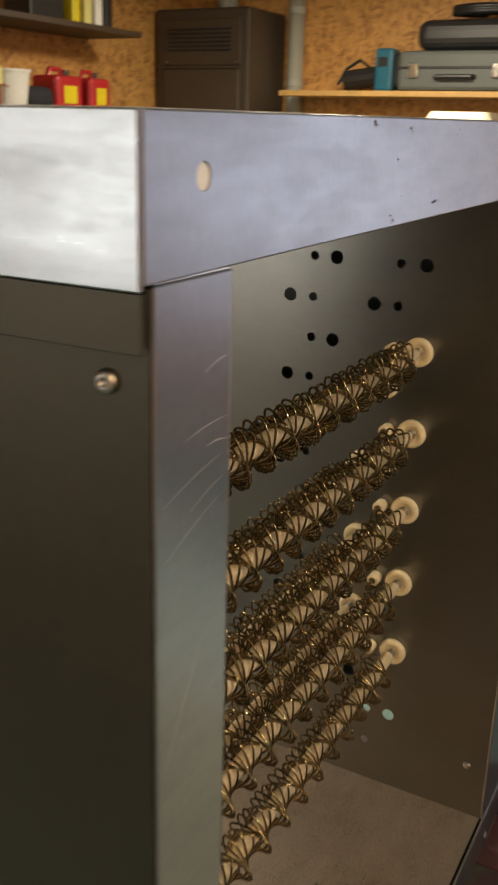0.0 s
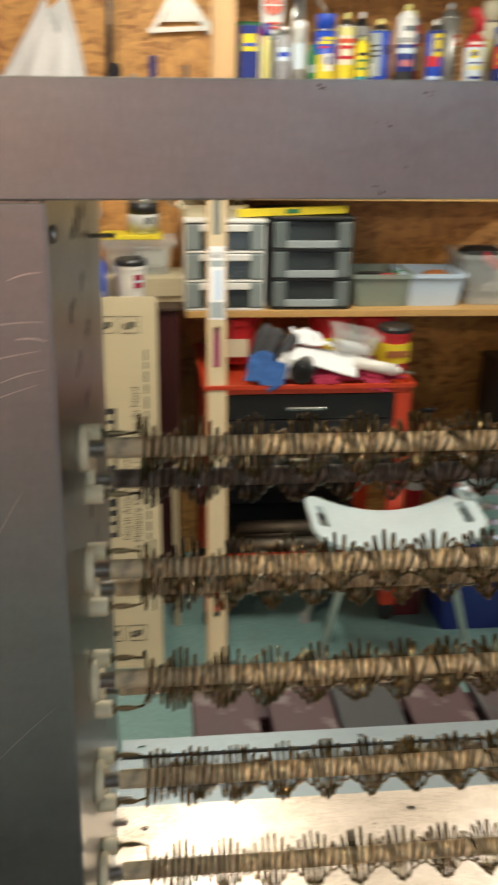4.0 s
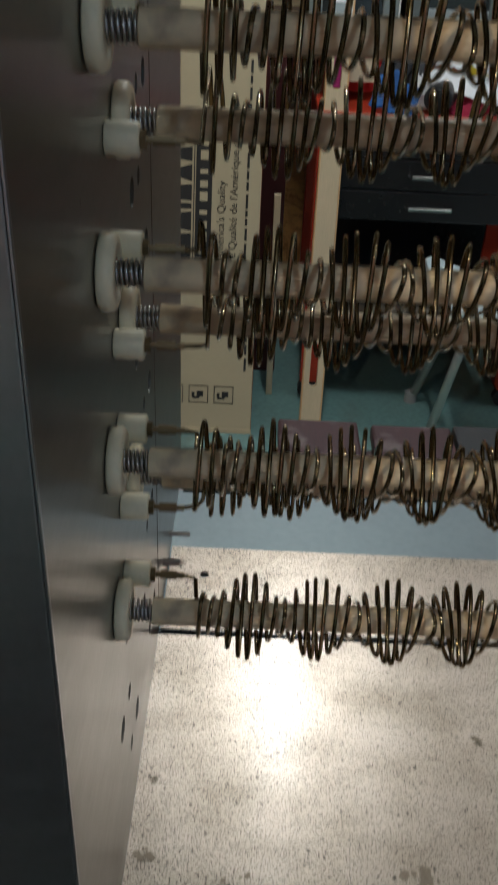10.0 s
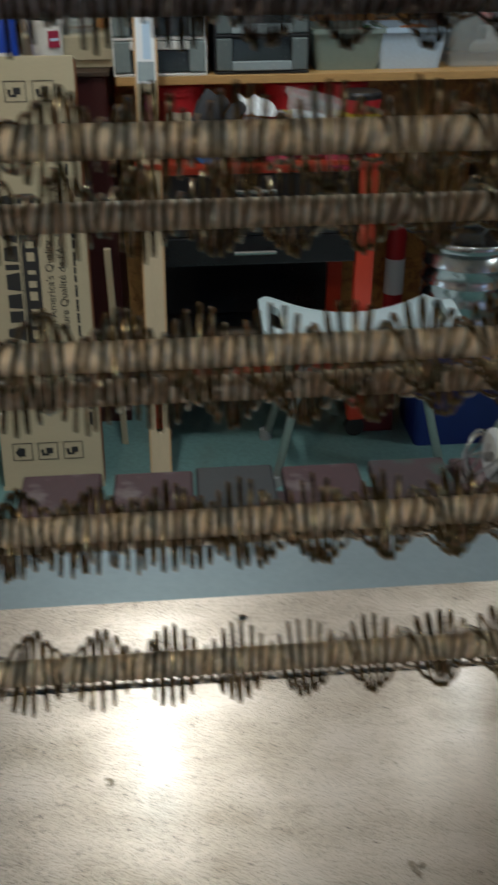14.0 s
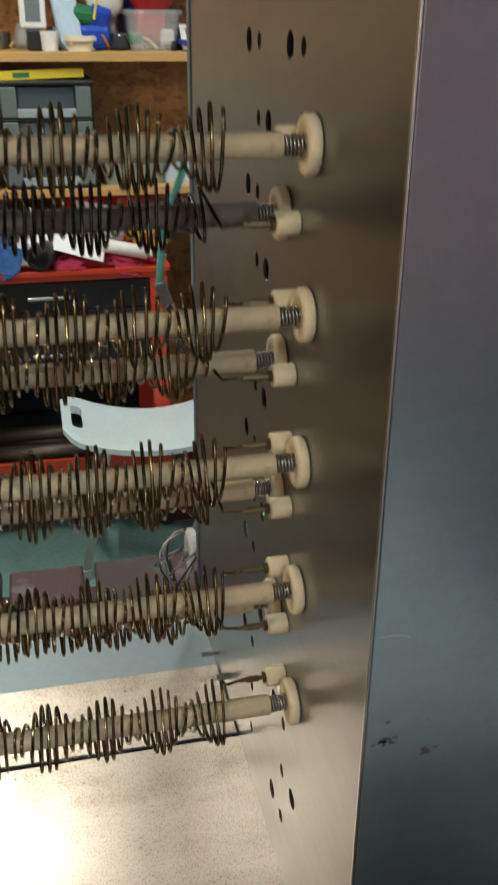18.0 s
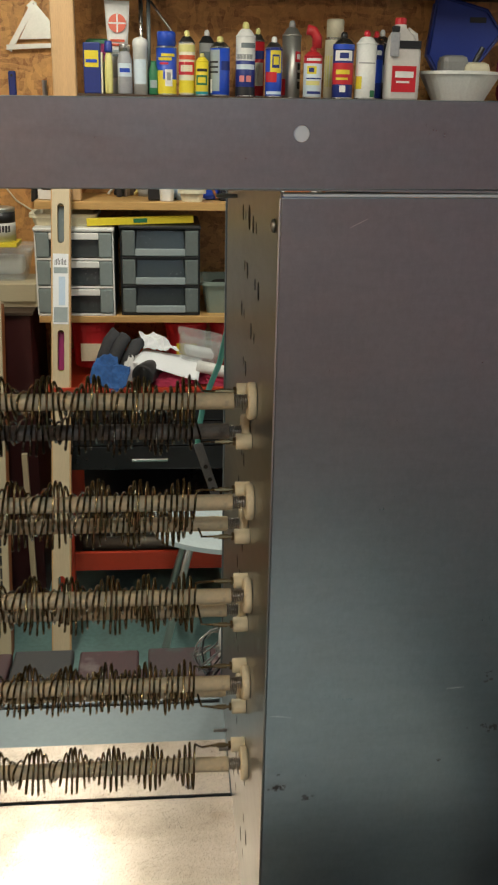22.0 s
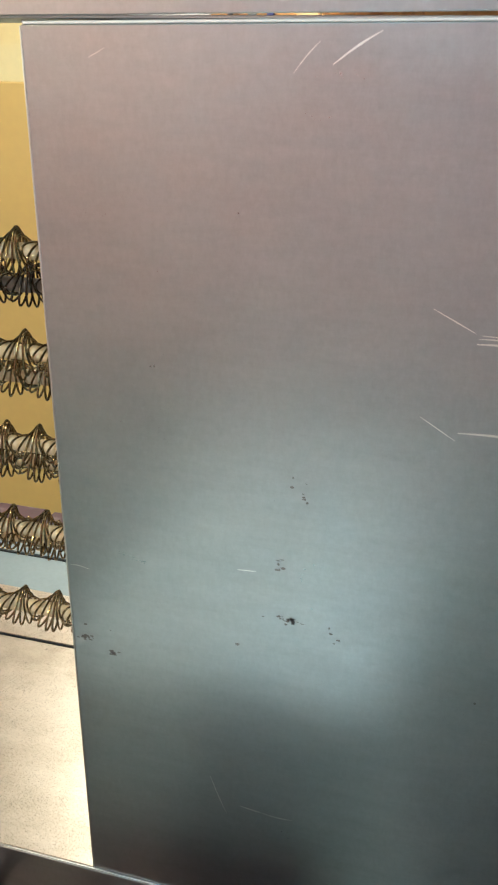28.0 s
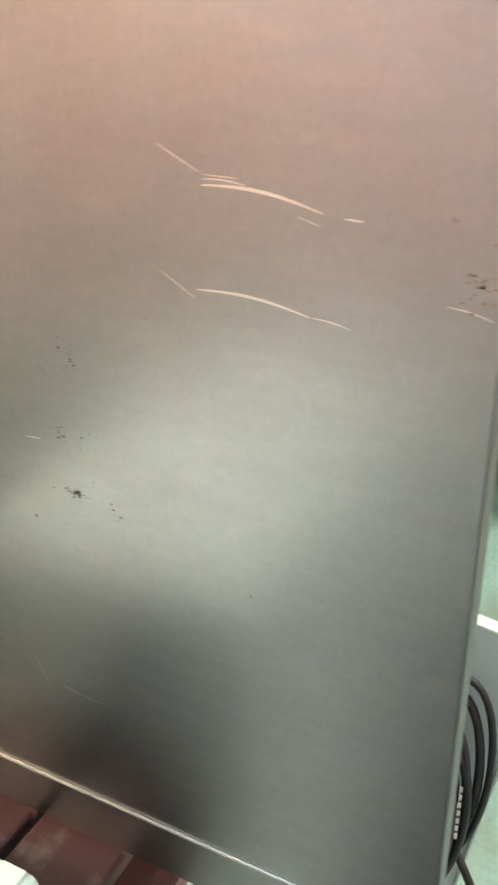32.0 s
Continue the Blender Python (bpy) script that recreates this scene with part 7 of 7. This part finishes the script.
for z in (0.0, 0.33, 0.79, 0.995):
    part("board", rbox(-0.57, 0.45, -0.11, 0.115, z, z + 0.024, 0.002), BLACK, sup)
for sx in (-0.56, 0.44):
    part("upright", rbox(sx - 0.012, sx + 0.012, -0.112, 0.116, 0.0, 1.019, 0.002), BLACK, sup)
part("box", rbox(-0.15, 0.16, -0.10, 0.10, 0, 0.20, 0.004), WHITEP, wbx)
part("lid", rbox(-0.155, 0.165, -0.105, 0.105, 0.2004, 0.215, 0.003), WHITEP, wbx)
coilb = thing("blue_hose_coil", "coiled blue hose lying on the white box", "hose", at=(1.73, 2.56, 0.386))
part("coil", sweep([(0.13 * math.cos(a) * (1 + 0.05 * math.sin(3 * a)), 0.10 * math.sin(a), 0.012 + 0.006 * a / 6.283) for a in [2 * math.pi * k / 24 for k in range(97)]], 0.011, 7), plain("petrol_blue_hose", (0.03, 0.14, 0.22), 0.45), coilb, smooth=True)
mt = tub(2.12, 2.60, FLOOR + 0.8145, 0.36, 0.19, 0.25, MAGENTA, "magenta plastic storage tub", taper=0.92)
for hx0, hx1, hz0, hz1 in ((-0.10, 0.06, 0.13, 0.143), (-0.10, 0.06, 0.185, 0.198), (-0.10, -0.087, 0.1432, 0.1848), (0.047, 0.06, 0.1432, 0.1848)):
    part("handle_bar", rbox(hx0, hx1, -0.108, -0.098, hz0, hz1, 0.002), WHITEP, mt)
tub(2.46, 2.60, FLOOR + 0.8145, 0.20, 0.19, 0.13, CLEARP, "clear lidded tub on the dark shelf", lid=CLEARP)
tub(2.10, 2.42, FLOOR, 0.30, 0.22, 0.50, WHITEP, "tall white plastic bin", name="bin", category="bin")
gb = thing("grey_board", "grey painted board leaning on the clutter", "board", at=(1.60, 1.90, FLOOR))
part("board", rbox(-0.19, 0.20, 0.0, 0.016, 0, 0.755, 0.002), GREYBOARD, gb)
gb.rotation_euler = (radians(-6), 0, radians(-6))

drum = thing("metal_bin", "ribbed aluminium bin with a domed lid standing on a blue bin", "bin", at=(1.125, 2.20, FLOOR + 0.2965))
prof = [(0.118, 0.0), (0.121, 0.002)]
for k in range(5):
    prof += [(0.121, 0.036 + 0.052 * k), (0.126, 0.041 + 0.052 * k), (0.126, 0.046 + 0.052 * k), (0.121, 0.051 + 0.052 * k)]
part("body", lathe(prof + [(0.122, 0.298)], 40), BINSTEEL, drum, smooth=True)
part("lid", lathe([(0.130, 0.2985), (0.134, 0.303), (0.134, 0.323), (0.128, 0.326), (0.118, 0.323), (0.06, 0.335), (0.0, 0.339)], 40), BINSTEEL, drum, smooth=True)
part("handle", sweep([(-0.05, 0, 0.333), (-0.04, 0, 0.368), (0.04, 0, 0.368), (0.05, 0, 0.333)], 0.005, 8), SCREW, drum)
hoop = thing("cable_loop", "thin dark cable looped over the metal bin", "cable", at=(1.10, 2.17, FLOOR + 0.62))
part("cable", sweep([(0.150 * math.cos(a) - 0.01, 0.10 * math.sin(a), 0.012 + 0.030 * math.sin(a) ** 2 + 0.004 * a) for a in [math.pi * k / 16 for k in range(37)]], 0.0035, 7), RUBBER, hoop, smooth=True)
ext = thing("fire_extinguisher", "small red cylinder beside the metal bin", "cylinder", at=(1.02, 2.60, FLOOR))
part("cylinder", lathe([(0.030, 0), (0.032, 0.01), (0.032, 0.50), (0.02, 0.54), (0.012, 0.56)], 20), RED, ext, smooth=True)
part("label", lathe([(0.0325, 0.30), (0.0325, 0.42)], 20), PAPER, ext)
part("valve", sweep([(0, 0, 0.56), (0, 0, 0.60), (0.05, -0.02, 0.61)], 0.010, 8), BLACK, ext)
blue_bin = thing("storage_bin", "navy plastic storage bin with a pale lid on the floor", "bin", at=(1.125, 2.205, FLOOR))
part("body", open_tub(0.285, 0.235, 0.275, taper=0.90), NAVY, blue_bin)
part("lid", loft([[(x, y, 0.2755) for x, y in rounded_ring(0.30, 0.25, 0.02)], [(x, y, 0.290) for x, y in rounded_ring(0.30, 0.25, 0.02)], [(x * 0.95, y * 0.94, 0.296) for x, y in rounded_ring(0.30, 0.25, 0.02)]]), ROYAL, blue_bin)
part("latch", rbox(-0.03, 0.03, -0.130, -0.1255, 0.245, 0.285, 0.003), PALEBLUE, blue_bin)
rbk = thing("coffee_tub", "red plastic tub with screw neck and yellow label on the floor", "tub", "coffee tubs", (1.42, 2.115, FLOOR))
part("body", lathe([(0.070, 0), (0.078, 0.008), (0.080, 0.03), (0.080, 0.132), (0.076, 0.142), (0.060, 0.152), (0.058, 0.156)], 32), RED, rbk, smooth=True)
part("lid", lathe([(0.061, 0.1565), (0.063, 0.160), (0.063, 0.182), (0.058, 0.187), (0.0, 0.189)], 32), RED, rbk)
part("label", arc_patch(0.0808, 0.030, 0.128, -62, -14), YELLOW, rbk)
part("label", arc_patch(0.0808, 0.030, 0.128, 4, 34), YELLOW, rbk)
dkb = thing("dark_box", "dark red box on the floor under the stool", "box", at=(0.93, 2.30, FLOOR))
part("box", rbox(-0.10, 0.02, -0.10, 0.12, 0, 0.20, 0.004), plain("dark_red_card", (0.10, 0.008, 0.012), 0.5), dkb)

# ---- motor and wires on the pallet ----
motor = thing("small_motor", "small grey motor with loose wires on the pallet", "motor", at=(0.716, 0.628, -0.0565))
MZ = 0.070
part("body", cyl_x(-0.036, 0.060, 0, MZ, 0.050, 28), MOTOR, motor, smooth=False)
for k in range(14):
    a = 2 * math.pi * k / 14
    part("fin", sweep([(-0.030, 0.0505 * math.cos(a), MZ + 0.0505 * math.sin(a)), (0.055, 0.0505 * math.cos(a), MZ + 0.0505 * math.sin(a))], 0.0025, 5), MOTOR, motor)
ON_END = Matrix.Translation((-0.036, 0, MZ)) @ Matrix.Rotation(radians(-90), 4, "Y")
part("end_bell", lathe([(0.046, 0.0), (0.046, 0.006), (0.040, 0.012), (0.034, 0.013)], 28, ON_END), MOTOR, motor)
part("white_ring", lathe([(0.012, 0.0132), (0.030, 0.0132), (0.033, 0.016), (0.033, 0.022), (0.028, 0.025), (0.016, 0.025), (0.012, 0.022)], 24, ON_END), WHITEP, motor)
part("shaft", lathe([(0.006, 0.013), (0.006, 0.030), (0.004, 0.031)], 14, ON_END), SCREW, motor)
part("base", rbox(-0.030, 0.050, -0.032, 0.032, 0, 0.024, 0.002), MOTOR, motor)
for k in range(2):
    part("strut", rbox(-0.026 + 0.056 * k, -0.010 + 0.056 * k, -0.028, 0.028, 0.0245, 0.034, 0.002), MOTOR, motor)
for q in range(4):
    part("wire", sweep([(-0.060 - 0.006 * q + 0.022 * math.sin(0.5 * k + q), -0.012 + 0.010 * q + 0.040 * math.cos(0.33 * k + 1.3 * q), 0.052 + 0.034 * math.sin(0.41 * k + 0.8 * q) + 0.003 * q) for k in range(22)], 0.0014, 6), (SCREW, BLACK, MIXED, SCREW)[q], motor, smooth=True)

# ---- right hand wall: gas heater, pipe, tool cases ----
gas = thing("wall_heater", "brown enamelled wall heater with a louvred grille", "heater", at=(4.10, 2.42, FLOOR))
part("body", rbox(-0.19, 0.199, -0.27, 0.27, 0.02, 2.20, 0.012), HEATBROWN, gas)
part("base", rbox(-0.17, 0.19, -0.25, 0.25, 0, 0.0195), BLACK, gas)
part("grille_panel", rbox(-0.200, -0.1905, -0.225, 0.225, 1.94, 2.15, 0.004), HEATBROWN, gas)
for k in range(6):
    part("louvre", rbox(-0.207, -0.2005, -0.17, 0.19, 2.005 + 0.019 * k, 2.013 + 0.019 * k), BLACK, gas)
part("lower_panel", rbox(-0.202, -0.1905, -0.225, 0.225, 0.6, 1.925, 0.012), HEATBROWN, gas)
for sy in (-0.2, 0.2):
    part("screw", lathe([(0.006, 0), (0.003, 0.004)], 10, Matrix.Translation((-0.2005, sy, 1.955)) @ Matrix.Rotation(radians(-90), 4, "Y")), SCREW, gas)
part("flue", sweep([(0.03, -0.02, 2.19), (0.03, -0.02, 2.445)], 0.05, 18), PIPEGREY, gas, smooth=True)
pipe = thing("wall_pipe", "grey painted vertical pipe with couplings", "pipe", at=(4.255, 2.07, FLOOR))
part("pipe", sweep([(0, 0, 0), (0, 0, 2.448)], 0.040, 16), PIPEGREY, pipe, smooth=True)
for z in (0.5, 1.2, 1.86, 2.2):
    part("coupling", lathe([(0.044, z), (0.044, z + 0.03)], 16), PIPEGREY, pipe)
TS = 0.9805
cse = thing("tool_case", "grey plastic tool case with silver latches", "case", "tool cases", (4.13, 1.15, TS))
part("body", rbox(-0.14, 0.15, -0.27, 0.27, 0, 0.17, 0.018), plain("dark_grey_case_plastic", (0.09, 0.10, 0.095), 0.45), cse)
part("seam", rbox(-0.143, 0.153, -0.273, 0.273, 0.092, 0.104, 0.003), BLACK, cse)
part("handle", sweep([(-0.142, -0.09, 0.06), (-0.165, -0.08, 0.06), (-0.165, 0.08, 0.06), (-0.142, 0.09, 0.06)], 0.010, 8), BLACK, cse)
for sy in (-0.19, 0.19):
    part("latch", rbox(-0.152, -0.1435, sy - 0.022, sy + 0.022, 0.055, 0.115, 0.003), CHROME, cse)
cse2 = thing("tool_case", "black hard case stacked on a grey one", "case", "tool cases", (4.13, 1.10, TS + 0.1705))
part("body", rbox(-0.13, 0.14, -0.24, 0.25, 0, 0.13, 0.05, 4), BLACK, cse2)
cse3 = thing("tool_bag", "black cable bundle on the cases", "bag", at=(4.13, 1.08, TS + 0.301))
part("bundle", sweep([(0.05 * math.cos(a), 0.13 * math.sin(a) * (1 + 0.1 * math.sin(5 * a)), 0.03 + 0.01 * a / 6.28) for a in [0.35 * k for k in range(55)]], 0.014, 7), BLACK, cse3, smooth=True)
drill = thing("power_tool", "teal and black power tool on the shelf", "power tool", at=(4.12, 1.53, TS))
part("body", rbox(-0.05, 0.05, -0.055, 0.035, 0, 0.19, 0.014), TOOLBLUE, drill)
part("battery", rbox(-0.055, 0.055, -0.12, -0.0555, 0.02, 0.17, 0.02), BLACK, drill)
part("badge", rbox(-0.0545, -0.0505, -0.03, 0.015, 0.11, 0.15), BLACK, drill)
part("nose", sweep([(0, 0.036, 0.07), (0, 0.20, 0.05)], 0.045, 12), BLACK, drill)
part("strap", sweep([(-0.02, 0.06, 0.10), (-0.02, 0.12, 0.14), (-0.02, 0.19, 0.10), (-0.02, 0.23, 0.03)], 0.008, 6), BLACK, drill)
beige = thing("storage_bin", "beige lidded bin on a stand", "bin", at=(3.62, 0.98, FLOOR))
part("stand", rbox(-0.12, 0.12, -0.16, 0.16, 0, 1.45, 0.006), DARKWOOD, beige)
part("bin", loft([[(x, y, 1.4505) for x, y in rounded_ring(0.24, 0.30, 0.03)], [(x * 0.96, y * 0.98, 1.69) for x, y in rounded_ring(0.24, 0.30, 0.03)], [(x * 0.75, y * 0.8, 1.735) for x, y in rounded_ring(0.24, 0.30, 0.03)]]), BEIGE, beige)

# ---- dark floor sheet, added for the shade mirrored in the steel ----
dark_sheet = thing("dark_floor_sheet", "added dark sheet on the floor that darkens the steel's reflection", "mat", at=(0.45, -0.98, FLOOR))
part("mat", rbox(-1.7, 2.75, -0.60, 0.62, 0.0, 0.012, 0.004), mat("dark_reflection_sheet", (0.022, 0.022, 0.023), 0.9, 0, 0.2, 30, 0.3, spec=0.15), dark_sheet)

# ---- white appliance in front and behind, with cables ----
wa = thing("white_cabinet", "white enamel cabinet with a flat lid in front", "cabinet", at=(0.72, -0.47, FLOOR))
part("body", rbox(-0.17, 0.175, -0.30, 0.30, 0.0125, 0.930, 0.006), APPL, wa)
part("lid", rbox(-0.18, 0.185, -0.31, 0.312, 0.9305, 0.976, 0.008), APPL, wa)
part("lid_corner", rbox(0.155, 0.176, 0.290, 0.308, 0.9765, 0.979, 0.001), APPL, wa)
wp = thing("sheet_metal", "white enamel sheet leaning behind the cover, hung with cables", "sheet metal", at=(0.99, 0.47, FLOOR))
part("sheet", rbox(-0.30, 0.03, 0.0, 0.022, 0.0, 0.795, 0.003), APPL, wp)
part("folded_edge", rbox(0.0305, 0.034, -0.006, 0.022, 0.0, 0.795, 0.001), APPL, wp)
wp.rotation_euler = (0, radians(8.5), 0)
cabl = thing("cable_bundle", "thick black rubber cables coiled against the white panel", "cable", at=(1.03, 0.43, FLOOR))
for n in range(10):
    rx, rz, cx, cz, cy = 0.070 - 0.009 * (n % 5), 0.185 - 0.018 * (n % 4), -0.004 * n, 0.555 - 0.012 * n, -0.012 * (n // 2)
    part("cable", sweep([(cx + rx * math.sin(a) + 0.10 * rz * math.cos(a), cy + 0.006 * math.sin(3 * a + n), cz + rz * math.cos(a)) for a in [2 * math.pi * k / 40 for k in range(41)]], 0.0062 if n % 3 else 0.0050, 8), RUBBER, cabl, smooth=True)
part("cable", sweep([(0.045, -0.02, 0.46), (0.075, 0.0, 0.36), (0.12, 0.03, 0.20), (0.19, 0.06, 0.04), (0.26, 0.06, 0.0065), (0.40, 0.08, 0.0065)], 0.006, 8), RUBBER, cabl, smooth=True)
# pale print along one cable
for k in range(7):
    part("print_bar", rbox(0.046, 0.050, -0.0525, -0.0515, 0.52 + 0.014 * k, 0.529 + 0.014 * k), PAPER, cabl)

# ---- a hose with a hole-punched strap, standing behind the duct ----
hose = thing("garden_hose", "stiff teal hose end with a perforated steel strap behind the duct", "hose", at=(0.66, 0.552, FLOOR))
part("tube", sweep([(0.125, 0.03, 0.006), (0.12, 0.03, 0.5), (0.11, 0.03, 1.10), (0.07, 0.03, 1.40), (0.045, 0.03, 1.46), (0.012, 0.02, 1.435), (-0.004, 0.006, 1.385), (-0.013, 0, 1.346), (-0.026, -0.012, 1.318), (-0.035, -0.02, 1.295), (-0.040, -0.027, 1.27), (-0.043, -0.030, 1.243)], 0.0038, 10), TEALHOSE, hose, smooth=True)
strap = part("strap", rbox(-0.006, 0.006, -0.001, 0.001, -0.078, 0.0, 0.0005), mat("dull_strap_steel", (0.30, 0.31, 0.32), 0.4, 0.9, 0.2, 80), hose)
strap.location, strap.rotation_euler = (-0.043, -0.0352, 1.246), (0, radians(-18), 0)
for k in (0.034, 0.053, 0.068):
    part("hole", cyl_y(0.0, -0.0018, -0.0011, -k, 0.003, 14), BLACK, strap)
